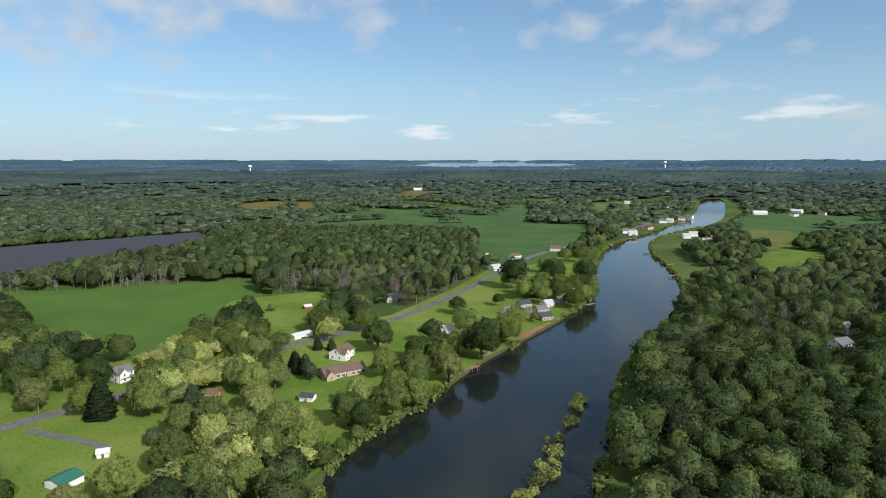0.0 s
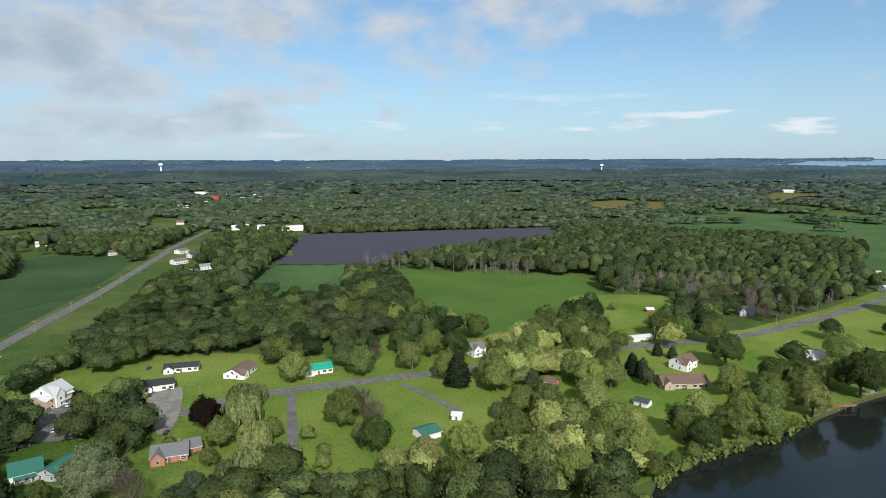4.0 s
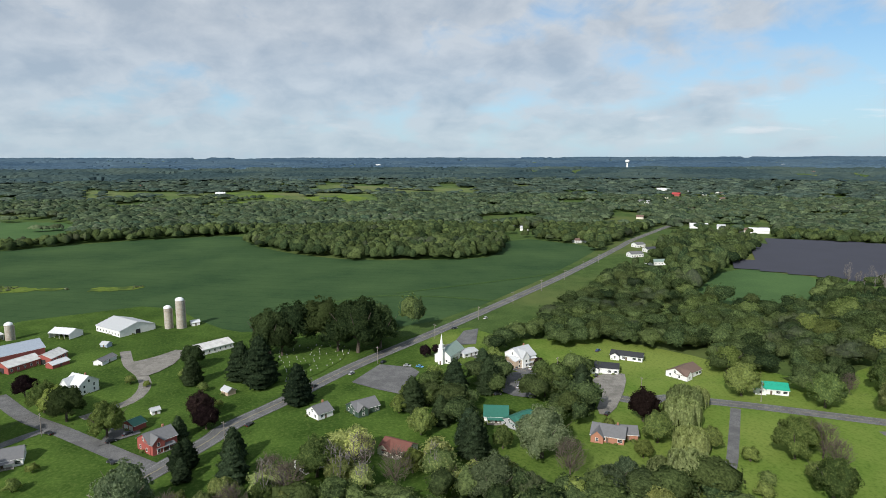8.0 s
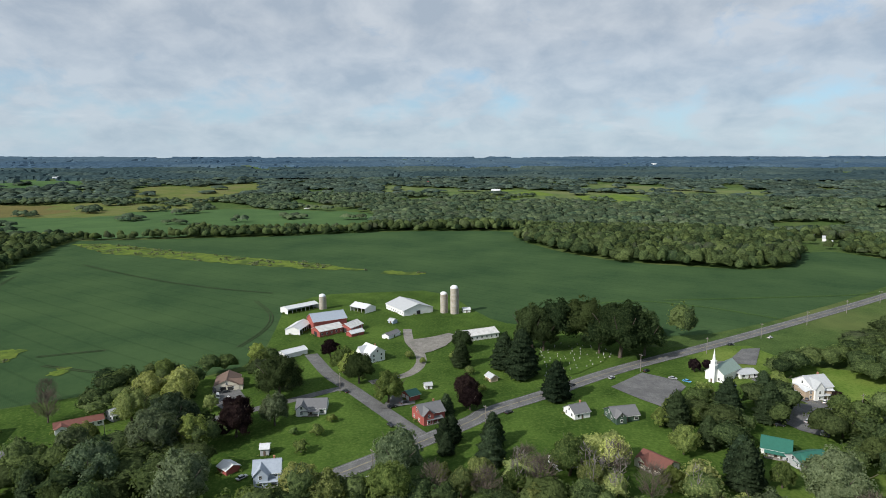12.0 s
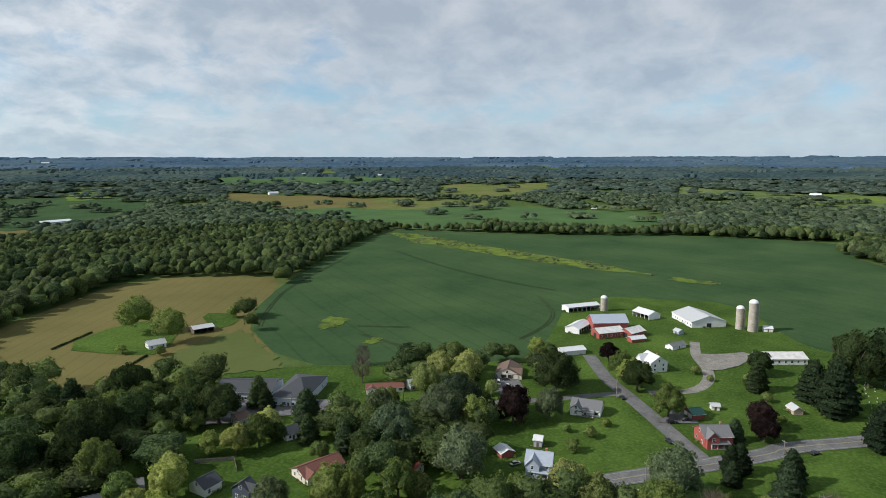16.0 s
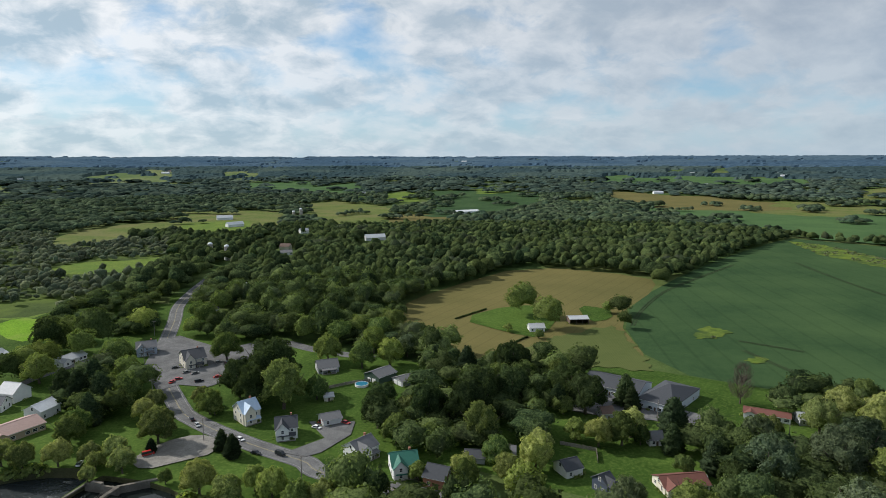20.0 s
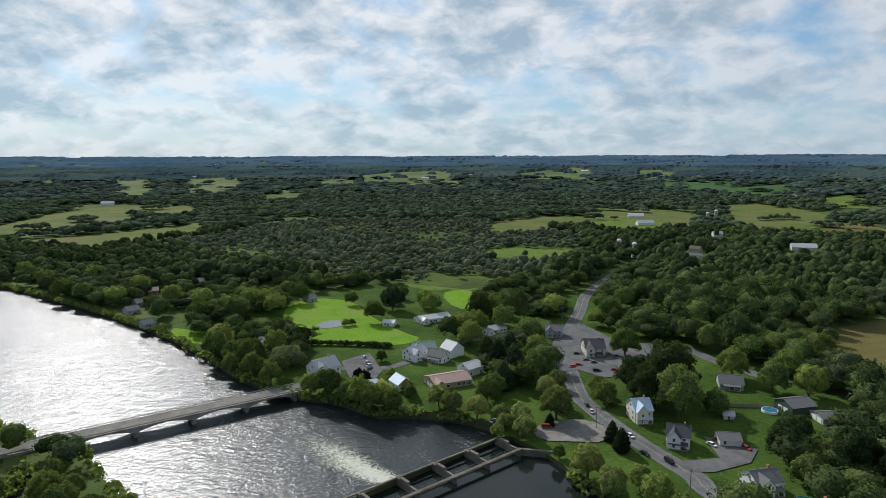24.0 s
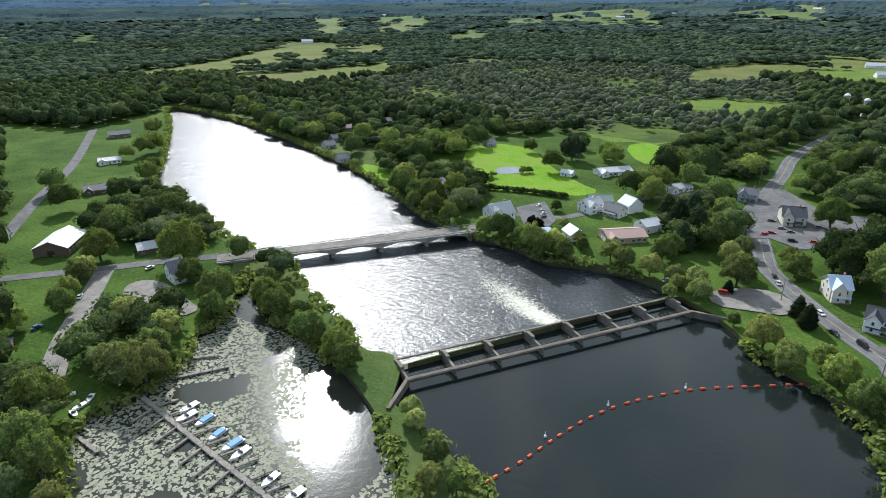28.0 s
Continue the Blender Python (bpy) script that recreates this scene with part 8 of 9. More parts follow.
house('small cottage far along the road', -129.9, -796.7, 175, 14.3, 12, 3.3, 5.7, 'white', 'grey')
house('grey house beside the village road', -24.6, -513, -175, 8, 11, 3.2, 5.9, 'grey', 'slate')
house('low green-roofed farm store', -598.2, 457.4, 81, 23.3, 16.8, 4, 5.7, 'white', 'sage', kind='barn')
house('white house at the far crossroads', -654.8, 467.3, 86, 16.9, 12, 4, 6.6, 'white', 'grey')
house('white house at the far crossroads', -683.6, 511.6, 85, 16.9, 12, 4, 6.6, 'white', 'slate')
house('white house at the far crossroads', -646.5, 506.2, 92, 12.9, 12, 4, 6.6, 'white', 'light')
house('white house at the far crossroads', -795.2, 470.8, 87, 16.9, 12, 4, 6.6, 'white', 'brown')
house('white house at the far crossroads', -728.3, 524.7, 94, 14.4, 12, 4, 6.6, 'white', 'grey')
house('white house at the far crossroads', -624.1, 511.1, 88, 15, 12, 4, 6.6, 'white', 'slate')
house('white farm buildings far across the plain', -600.6, -1253.3, -176, 61.9, 26.4, 5, 7.7, 'white', 'white', kind='barn')
house('white farmhouse near the far silos', -58.2, -783.4, -169, 7.4, 10.8, 5.5, 7.7, 'white', 'light')
house('white roadside house by the river road', 58.5, 692.3, 37, 12.5, 10.8, 3.9, 6.6, 'white', 'light')
house('white roadside house by the river road', 89.9, 778.1, 39, 15, 10.8, 3.9, 6.6, 'white', 'brown')
house('grey house behind poplars', -44.8, 533.1, 21, 13.3, 11, 3.6, 6.5, 'grey', 'grey')
house('house with grey roof in the far woods', 257, 390.9, 20, 11.6, 11, 4.5, 7.5, 'white', 'grey')
house('white house in the far woods', 286.4, 430.6, 25, 11.5, 11, 4.5, 7.5, 'white', 'light')
house('pale house along the far river bank', 325.2, 1069.3, 41, 16.9, 12, 5.1, 7.7, 'grey', 'grey')
house('pale house along the far river bank', 372.4, 1124.5, 33, 16.9, 12, 5.1, 7.7, 'tan', 'slate')
house('pale house along the far river bank', 49.3, 768.3, 26, 16.9, 12, 5.1, 7.7, 'white', 'light')
house('pale house along the far river bank', 587.2, 1645.5, 36, 16.9, 12, 5.1, 7.7, 'grey', 'brown')
house('pale house along the far river bank', 767.7, 1890.9, 37, 16.9, 12, 5.1, 7.7, 'tan', 'grey')
house('pale house along the far river bank', 794.9, 1408, 25, 16.9, 12, 5.1, 7.7, 'white', 'slate')
house('pale house along the far river bank', 313.9, 621.5, 29, 12.6, 12, 5.1, 7.7, 'grey', 'light')
house('pale house along the far river bank', 327, 729.8, 33, 15.5, 12, 5.1, 7.7, 'tan', 'brown')
house('pale house along the far river bank', 555, 1478, 34, 16.9, 12, 5.1, 7.7, 'white', 'grey')
house('pale house along the far river bank', -83.6, 2177.5, 0, 16.9, 12, 5.1, 7.7, 'grey', 'slate')

house('small white cottage with brown-red roof among trees', -235.0, 22.2, 118, 9.5, 8, 2.9, 5.2, 'white', 'rust')
house('low cream house with faded red roof beside the road', -236.9, 58.5, 42, 13, 9, 2.9, 5.0, 'cream', 'rust', porch=1)
house('small white shed on the riverside lawn', -139.3, 241.7, 20, 4.5, 4, 2.3, 3.3, 'white', 'white', kind='shed')
house('small red shed with white roof by the meadow', -112.1, 503.7, 35, 6, 5, 2.4, 3.6, 'red', 'white', kind='shed')
house('grey ranch house on a mown lawn near the marsh', 54.9, -498.0, 165, 17, 10, 2.8, 4.8, 'grey', 'grey')
house('white garage with grey roof behind the village street', -117.5, -208.1, 150, 9, 8, 3.0, 4.8, 'white', 'grey', garage=1)
house('dark grey shed with cars beside it', -105.4, -210.1, 150, 8, 7, 2.8, 4.4, 'grey', 'slate', kind='shed')


# ---- dam, bridge and river things ----
def along(a, b, z=0.0):
    """A pose at a with its x axis towards b, and the distance."""
    d = Vector(b) - Vector(a)
    return pose(a[0], a[1], z, 0, 0, math.degrees(math.atan2(d.y, d.x))), d.length


def build_dam():
    m, n = along(DAM_UP[0], DAM_UP[1])
    root = tagged(new("dam"), "low weathered concrete gate dam with piers and walkway", "dam")
    root.matrix_basis = m
    # the downstream side lies to the local right or left of the upstream line
    side = 1 if (m.inverted() @ Vector((*DAM_DOWN[0], 0))).y > 0 else -1
    depth = abs((m.inverted() @ Vector((*DAM_DOWN[0], 0))).y)
    bays = 7
    step = n / bays
    for k in range(bays + 1):
        bm = bmesh.new()
        box(bm, k * step - 0.45, k * step + 0.45, min(-1.0 * side, (depth + 0.6) * side), max(-1.0 * side, (depth + 0.6) * side), -6.3, 0.9)
        bmesh.ops.bevel(bm, geom=[e for e in bm.edges if abs(e.verts[0].co.z - e.verts[1].co.z) > 1], offset=0.3, segments=1, affect="EDGES")
        part("pier", bm, M["dam"], root)
        bm = bmesh.new()
        box(bm, k * step - 0.65, k * step + 0.65, min(depth * 0.45 * side, depth * 0.8 * side), max(depth * 0.45 * side, depth * 0.8 * side), 0.9, 1.9)
        part("gate_block", bm, M["dam"], root, "weathered concrete gate housing")
    for k in range(bays):
        x0, x1 = k * step + 0.45, (k + 1) * step - 0.45
        for name, y0, y1, z0, z1, mat in (("walkway", -0.7, 0.9, 0.45, 0.9, "dam"), ("beam", depth - 0.5, depth + 0.3, 0.25, 0.8, "dam"), ("gate", 2.3, 3.1, -6.2, -1.8, "stained"), ("sill", 3.1, depth + 2.6, -6.4, -3.9, "stained")):
            bm = bmesh.new()
            box(bm, x0, x1, min(y0 * side, y1 * side), max(y0 * side, y1 * side), z0, z1)
            part(name, bm, M[mat], root)
        for y in (-0.65, 0.85):
            bm = bmesh.new()
            for i in range(5):
                px = x0 + (i + 0.5) * (x1 - x0) / 5
                tube(bm, (px, y * side, 0.9), (px, y * side, 1.9), 0.04, 0.04, 5)
            tube(bm, (x0, y * side, 1.9), (x1, y * side, 1.9), 0.04, 0.04, 5)
            tube(bm, (x0, y * side, 1.4), (x1, y * side, 1.4), 0.03, 0.03, 5)
            part("railing", bm, M["pole"], root)
    for a, b, name in ((DAM_RAMP[0], DAM_RAMP[1], "ramp_wall"), (DAM_WEST[0], DAM_WEST[1], "wing_wall")):
        mm, ln = along(a, b)
        bm = bmesh.new()
        box(bm, 0, ln, -0.6, 0.6, -5.6, 0.7)
        ob = part(name, bm, M["dam"], root)
        ob.matrix_local = m.inverted() @ mm


build_dam()


def build_bridge():
    m, n = along(BRIDGE[0], BRIDGE[1])
    root = tagged(new("road_bridge"), "long low concrete road bridge on arched piers", "bridge")
    root.matrix_basis = m
    w = 5.4
    bm = bmesh.new()
    box(bm, -6, n + 6, -w, w, 0.25, 1.1)
    part("deck", bm, M["concrete"], root)
    bm = bmesh.new()
    box(bm, -6, n + 6, -w + 0.9, w - 0.9, 1.1, 1.16)
    part("roadway", bm, M["gravel"], root, "pale worn roadway")
    for s in (-1, 1):
        bm = bmesh.new()
        box(bm, -6, n + 6, s * (w - 0.15) - 0.12, s * (w - 0.15) + 0.12, 1.6, 1.95)
        part("parapet", bm, M["concrete"], root)
        for k in range(int(n / 3)):
            bm = bmesh.new()
            box(bm, -0.14, 0.14, -0.12, 0.12, 1.1, 1.6)
            part("rail_post", bm, M["concrete"], root, at=pose(k * 3 + 1, s * (w - 0.15), 0))
    spans = 5
    for k in range(spans + 1):
        bm = bmesh.new()
        px = k * n / spans
        box(bm, px - 0.9, px + 0.9, -w + 0.4, w - 0.4, -7, 0.25)
        bmesh.ops.bevel(bm, geom=[e for e in bm.edges if abs(e.verts[0].co.z - e.verts[1].co.z) > 1], offset=0.6, segments=2, affect="EDGES")
        part("pier", bm, M["concrete"], root)
    for k in range(spans):
        for s in (-1, 1):
            bm = bmesh.new()
            prev = None
            for i in range(13):
                u = i / 12
                px = k * n / spans + u * n / spans
                z = 0.25 - 2.2 * (2 * u - 1) ** 2
                cur = [bm.verts.new((px, s * (w - 0.3) + o, zz)) for o in (-0.25, 0.25) for zz in (0.252, z)]
                if prev:
                    for q in ((0, 1), (1, 3), (3, 2), (2, 0)):
                        bm.faces.new((prev[q[0]], prev[q[1]], cur[q[1]], cur[q[0]]))
                prev = cur
            part("arch", bm, M["concrete"], root)


build_bridge()
road("bridge_road", BRIDGEROAD_LINE[:4], 7.0, M["asphalt"], "grey asphalt road leading onto the bridge", 0.22)
road("bridge_road", BRIDGEROAD_LINE[4:], 6.0, M["asphalt"], "grey asphalt street from the bridge to the square", 0.23)


def flat_patches(name, pts, radii, z, mat, label, category, seed, squash=0.7):
    """Many small ragged flat pieces floating on water, in one mesh."""
    rng = np.random.default_rng(seed)
    vs, fs = [], []
    for (x, y), r in zip(pts, radii):
        k = len(vs)
        turn = rng.random() * 6.28
        for i in range(7):
            a = i * 6.2832 / 7
            q = r * (0.6 + 0.6 * rng.random())
            px, py = q * math.cos(a), q * squash * math.sin(a)
            vs.append((x + px * math.cos(turn) - py * math.sin(turn), y + px * math.sin(turn) + py * math.cos(turn), z + 0.02 * rng.random()))
        fs.append(tuple(range(k, k + 7)))
    return tagged(new(name, mesh_of(name, vs, fs, mat)), label, category, kind="stuff")


def froth_sheet(name, line, widths, z, label):
    """A ribbon of froth on the water, densest along its middle and at its head."""
    pts = smooth_line(line, 2.5)
    n = len(pts)
    vs, fs, rim = [], [], []
    for k, p in enumerate(pts):
        u = k / (n - 1)
        d = (pts[min(k + 1, n - 1)] - pts[max(k - 1, 0)]).normalized()
        s = Vector((-d.y, d.x))
        w = widths[0] + (widths[1] - widths[0]) * u
        for j in range(9):
            v = j / 4 - 1
            q = p + s * (v * w)
            vs.append((q.x, q.y, z))
            rim.append(0.90 * (1 - abs(v) ** 1.3) * (1 - 0.5 * u ** 1.5) if u < 0.99 else 0.0)
        if k:
            for j in range(8):
                i = 9 * (k - 1) + j
                fs.append((i, i + 1, i + 10, i + 9))
    me = mesh_of(name, vs, fs, M["foam"])
    layer = me.attributes.new("froth", "FLOAT", "POINT")
    layer.data.foreach_set("value", rim)
    if me.polygons[0].normal.z < 0:
        me.flip_normals()
    tagged(new(name, me), label, "foam", kind="stuff")


def build_foam():
    froth_sheet("river_foam", FOAM, (9.0, 30.0), -4.15, "white churning foam below an open dam gate")
    d = (Vector(DAM_DOWN[1]) - Vector(DAM_DOWN[0])).normalized()
    s = Vector((-d.y, d.x))
    if (Vector(FOAM[-1]) - Vector(DAM_DOWN[0])).dot(s) < 0:
        s = -s
    froth_sheet("gate_foam", [tuple(Vector(DAM_DOWN[0]).lerp(Vector(DAM_DOWN[1]), k / 5) + s * 4.2) for k in range(6)], (3.0, 3.0), -4.14, "thin froth along the foot of the dam")


build_foam()


def build_weed():
    rng = np.random.default_rng(8)
    x = rng.uniform(42, 210, 44000)
    y = rng.uniform(-154, 28, 44000)
    keep = inside(x, y, WATERS[2])
    keep &= np.array([noise.noise((a * 0.05, b * 0.05, 2.0)) > -0.3 for a, b in zip(x, y)])
    keep &= ~near_line(x, y, [(119, -140), (98, -112)], 12.6)
    pts = list(zip(x[keep], y[keep]))
    flat_patches("floating_weed", pts, 0.3 + 0.6 * rng.random(len(pts)), -2.07, M["pad"], "pale patches of floating weed on still water", "weed", 9)


build_weed()


def build_buoys():
    line = smooth_line(BUOYS, 4.0)
    m0 = None
    for k, p in enumerate(line):
        if m0 is None:
            root = m0 = tagged(new("buoy"), "orange barrel buoy floating in a line across the river", "buoy", "buoys in the boom line")
            bm = bmesh.new()
            tube(bm, (-0.8, 0, 0), (0.8, 0, 0), 0.5, 0.5, 10)
            bmesh.ops.bevel(bm, geom=bm.edges[:], offset=0.07, segments=1, affect="EDGES")
            part("float", bm, M["buoy"], root)
            bm = bmesh.new()
            tube(bm, (-2.0, 0, 0), (2.0, 0, 0), 0.05, 0.05, 5)
            part("cable", bm, M["pole"], root)
        d = line[min(k + 1, len(line) - 1)] - line[max(k - 1, 0)]
        m = pose(p.x, p.y, -1.98, 0, 0, math.degrees(math.atan2(d.y, d.x)))
        if k == 0:
            m0.matrix_basis = m
        else:
            copy_thing(m0, m)
    for x, y in MARKERS:
        root = tagged(new("marker_buoy"), "small white warning marker floating near the boom", "buoy")
        root.matrix_basis = pose(x, y, -2.0)
        bm = bmesh.new()
        tube(bm, (0, 0, -0.2), (0, 0, 0.45), 0.45, 0.35, 8)
        part("float", bm, M["trim"], root)
        bm = bmesh.new()
        tube(bm, (0, 0, 0.45), (0, 0, 1.7), 0.16, 0.12, 7)
        part("post", bm, M["trim"], root)


build_buoys()


def dock(a, b, width, mat, label, z=-1.4):
    m, n = along(a, b, z)
    root = tagged(new("dock"), label, "dock")
    root.matrix_basis = m
    count = max(3, int(n / 1.5))
    bm = bmesh.new()
    box(bm, 0, n / count - 0.05, -width / 2, width / 2, 0.0, 0.12)
    me = bpy.data.meshes.new("plank")
    bm.to_mesh(me)
    bm.free()
    me.materials.append(mat)
    for k in range(count):
        part("plank", me, None, root, at=pose(k * n / count, 0, 0))
    for k in range(max(2, int(n / 4) + 1)):
        for s in (-1, 1):
            bm = bmesh.new()
            tube(bm, (0, 0, -2.5), (0, 0, 0.7), 0.12, 0.12, 6)
            part("post", bm, M["pole"], root, at=pose(min(n - 0.2, 0.2 + k * 4), s * (width / 2 + 0.05), 0))
    for s in (-1, 1):
        bm = bmesh.new()
        box(bm, 0, n, s * width / 2 - 0.06, s * width / 2 + 0.06, -0.2, 0.0)
        part("stringer", bm, M["pole"], root)
    return root


for k in range(0, len(DOCKS), 2):
    dock(DOCKS[k], DOCKS[k + 1], 4.2 if k == 0 else 2.6, M["red_plank"] if k < 6 else M["plank"], "reddish wooden dock along the river bank" if k < 6 else "grey wooden dock at the river bank", 0.12)
dock(PIER_MAIN[0], PIER_MAIN[1], 1.6, M["plank"], "long grey marina walkway on piles")
dock(PIER_MAIN[1], PIER_MAIN[2], 1.6, M["plank"], "long grey marina walkway on piles")
dock(PIER_T[0], PIER_T[1], 1.3, M["plank"], "grey T-shaped marina pier")
dock(PIER_A[0], PIER_A[1], 1.2, M["plank"], "short grey marina pier")
dock(PIER_B[0], PIER_B[1], 1.2, M["plank"], "short grey marina pier by the bank")


def fingers():
    a, b = Vector(PIER_MAIN[0]), Vector(PIER_MAIN[2])
    d = (b - a).normalized()
    s = Vector((-d.y, d.x))
    for k in range(9):
        p = a + d * (8.4 + k * 7.3)
        for q, ln in ((1, 7.0), (-1, 8.6)):
            e = p + s * q * ln + d * 1.7
            dock(tuple(p + s * q * 0.7), tuple(e), 0.7, M["plank"], "narrow grey finger pier in the marina", -1.42)
    t, u = Vector(PIER_T[0]), Vector(PIER_T[1])
    d = (u - t).normalized()
    s = Vector((-d.y, d.x))
    dock(tuple(u - s * 5.6), tuple(u + s * 5.6), 1.1, M["plank"], "grey cross pier in the marina", -1.43)


fingers()


def boat(x, y, rot, length, cover, label, z=-2.05):
    root = tagged(new("motorboat"), label, "boat")
    root.matrix_basis = pose(x, y, z, 0, 0, rot)
    w = length * 0.19
    bm = bmesh.new()
    rings = []
    for u, k, h in ((-0.5, 0.92, 0.75), (-0.1, 1.0, 0.8), (0.25, 0.8, 0.9), (0.42, 0.4, 1.0), (0.5, 0.05, 1.08)):
        px = u * length
        rings.append([bm.verts.new(q) for q in ((px, -w * k, h), (px, -w * k * 0.75, 0.15), (px, 0, -0.1), (px, w * k * 0.75, 0.15), (px, w * k, h), (px, 0, h + 0.02))])
    for r0, r1 in zip(rings, rings[1:]):
        for k in range(6):
            bm.faces.new((r0[k], r0[(k + 1) % 6], r1[(k + 1) % 6], r1[k]))
    bm.faces.new(rings[0])
    bm.faces.new(rings[-1][::-1])
    bmesh.ops.recalc_face_normals(bm, faces=bm.faces)
    part("hull", bm, M["trim"], root)
    if cover:
        bm = bmesh.new()
        box(bm, -0.42 * length, 0.2 * length, -w * 0.9, w * 0.9, 0.82, 1.15)
        bmesh.ops.bevel(bm, geom=bm.edges[:], offset=0.14, segments=2, affect="EDGES")
        part("cover", bm, M["tarp"], root, "blue fabric cover")
    else:
        bm = bmesh.new()
        box(bm, -0.05 * length, 0.02 * length, -w * 0.7, w * 0.7, 0.85, 1.45)
        part("windscreen", bm, M["glass"], root)
    bm = bmesh.new()
    box(bm, -0.56 * length, -0.5 * length, -0.2, 0.2, 0.2, 1.1)
    part("outboard_motor", bm, M["tyre"], root)


FACING = math.degrees(math.atan2(PIER_MAIN[2][1] - PIER_MAIN[0][1], PIER_MAIN[2][0] - PIER_MAIN[0][0])) + 90
for k, (x, y) in enumerate(BOATS):
    boat(x, y, FACING + 4 * (k % 3) - 176, 7.2 - 0.4 * (k % 3), k in (1, 2, 3), "white motorboat with blue cover in the marina" if k in (1, 2, 3) else "white motorboat moored in the marina")
for k, (x, y) in enumerate(SHORE_BOATS):
    boat(x, y, 60 + 35 * k, 5.0, False, "small white boat drawn up on grass", 0.05)


def islets():
    rng = np.random.default_rng(31)
    for x, y in ISLETS:
        root = tagged(new("reed_islet"), "small islet of green bushes standing in the river", "islet")
        root.matrix_basis = pose(x, y, -2.1)
        c = np.stack([rng.normal(0, 1.8, 7), rng.normal(0, 1.8, 7), 0.8 + 1.1 * rng.random(7)], -1)
        s = np.repeat(1.4 + 1.1 * rng.random((7, 1)), 3, 1)
        part("bush", quads_mesh("bush", leaf_cards(rng, c, s, 70, 0.42 + 0 * s[:, 0]), M["pale_leaf"]), None, root)
        bm = bmesh.new()
        tube(bm, (0, 0, -1.5), (0, 0, 0.12), 3.2, 2.0, 9)
        part("mound", bm, M["earth"], root)


islets()


# ---- farm and village things ----
def silo(x, y, r, h, label):
    root = tagged(new("silo"), label, "silo")
    root.matrix_basis = pose(x, y, 0)
    bm = bmesh.new()
    tube(bm, (0, 0, -0.3), (0, 0, h), r, r, 24)
    part("body", bm, M["silo"], root)
    for k in range(int(h / 1.1)):
        bm = bmesh.new()
        tube(bm, (0, 0, 0.5 + k * 1.1), (0, 0, 0.56 + k * 1.1), r + 0.03, r + 0.03, 24)
        part("hoop", bm, M["roof_light"], root)
    bm = bmesh.new()
    bmesh.ops.create_uvsphere(bm, u_segments=20, v_segments=10, radius=r + 0.1)
    bmesh.ops.delete(bm, geom=[v for v in bm.verts if v.co.z < -0.02], context="VERTS")
    for v in bm.verts:
        v.co.z = v.co.z * 0.75 + h
    part("dome", bm, M["dome"], root, "white metal dome")
    bm = bmesh.new()
    box(bm, -0.45, 0.45, r - 0.1, r + 0.7, 0, h - 0.3)
    part("chute", bm, M["silo"], root)


silo(*SILO[0], 3.0, 20.4, "tall pale concrete stave silo with white dome")
silo(*SILO[1], 2.6, 15.0, "shorter pale concrete stave silo with white dome")
silo(*SILO[2], 2.6, 10.5, "short white silo behind the red barn")
for k, (x, y) in enumerate(FARSILO):
    silo(x, y, 3.0, (16, 15, 20, 16)[k], "distant farm silo with pale dome")


def water_tower(x, y, scale, label):
    z = float(land_z(x, y))
    root = tagged(new("water_tower"), label, "water tower")
    root.matrix_basis = pose(x, y, z)
    bm = bmesh.new()
    tube(bm, (0, 0, -1), (0, 0, 26 * scale), 4.0 * scale, 3.2 * scale, 12)
    part("stem", bm, M["dome"], root)
    bm = bmesh.new()
    bmesh.ops.create_uvsphere(bm, u_segments=18, v_segments=10, radius=9.5 * scale)
    for v in bm.verts:
        v.co.z = v.co.z * 0.75 + 31 * scale
    part("tank", bm, M["dome"], root)


water_tower(*WATERTOWER[0], 1.3, "tall white water tower far across the plain")
water_tower(*WATERTOWER[1], 1.1, "white water tower near the skyline")
water_tower(*WATERTOWER[2], 1.1, "white water tower beyond the river")


def solar_farm():
    """Rows of dark blue solar tables across the field."""
    xs, ys = [p[0] for p in SOLAR], [p[1] for p in SOLAR]
    bm = bmesh.new()
    box(bm, -12.6, 12.6, -2.6, 2.6, 0.0, 0.08)
    me = bpy.data.meshes.new("panel")
    bm.to_mesh(me)
    bm.free()
    me.materials.append(M["solar"])
    d = Vector((0.66, 0.75)).normalized()
    s = Vector((-d.y, d.x))
    root, count = None, 0
    vs, fs = [], []
    for i in range(-70, 70):
        for j in range(-20, 21):
            p = Vector((sum(xs) / len(xs), sum(ys) / len(ys))) + s * (i * 8.7) + d * (j * 25.4)
            if abs(i * 8.7 + 17) < 8 or not inside([p.x], [p.y], SOLAR)[0]:
                continue
            m = pose(p.x, p.y, 2.0, 0, 0, math.degrees(math.atan2(d.y, d.x))) @ pose(0, 0, 0, 24, 0, 0)
            count += 1
            if p.length < 707:
                if root is None:
                    root = tagged(new("solar_array"), "long rows of dark blue-grey tilted solar panels", "solar panels")
                    root.matrix_basis = pose(p.x, p.y, 0)
                ob = part("panel", me, None, root)
                ob.matrix_local = root.matrix_basis.inverted() @ m
            else:
                k = len(vs)
                vs += [tuple(m @ Vector(q)) for q in ((-12.6, -2.6, 0), (12.6, -2.6, 0), (12.6, 2.6, 0), (-12.6, 2.6, 0))]
                fs.append((k, k + 1, k + 2, k + 3))
    far = tagged(new("far_panels", mesh_of("far_panels", vs, fs, M["solar"])), "more rows of dark solar panels behind", "solar panels", kind="stuff")
    return far


M["solar"] = paint("dark blue-grey solar glass", (0.034, 0.035, 0.047), 0.5, 0.3, 0.4, scale=0.02)
solar_farm()


def graves():
    rng = random.Random(4)
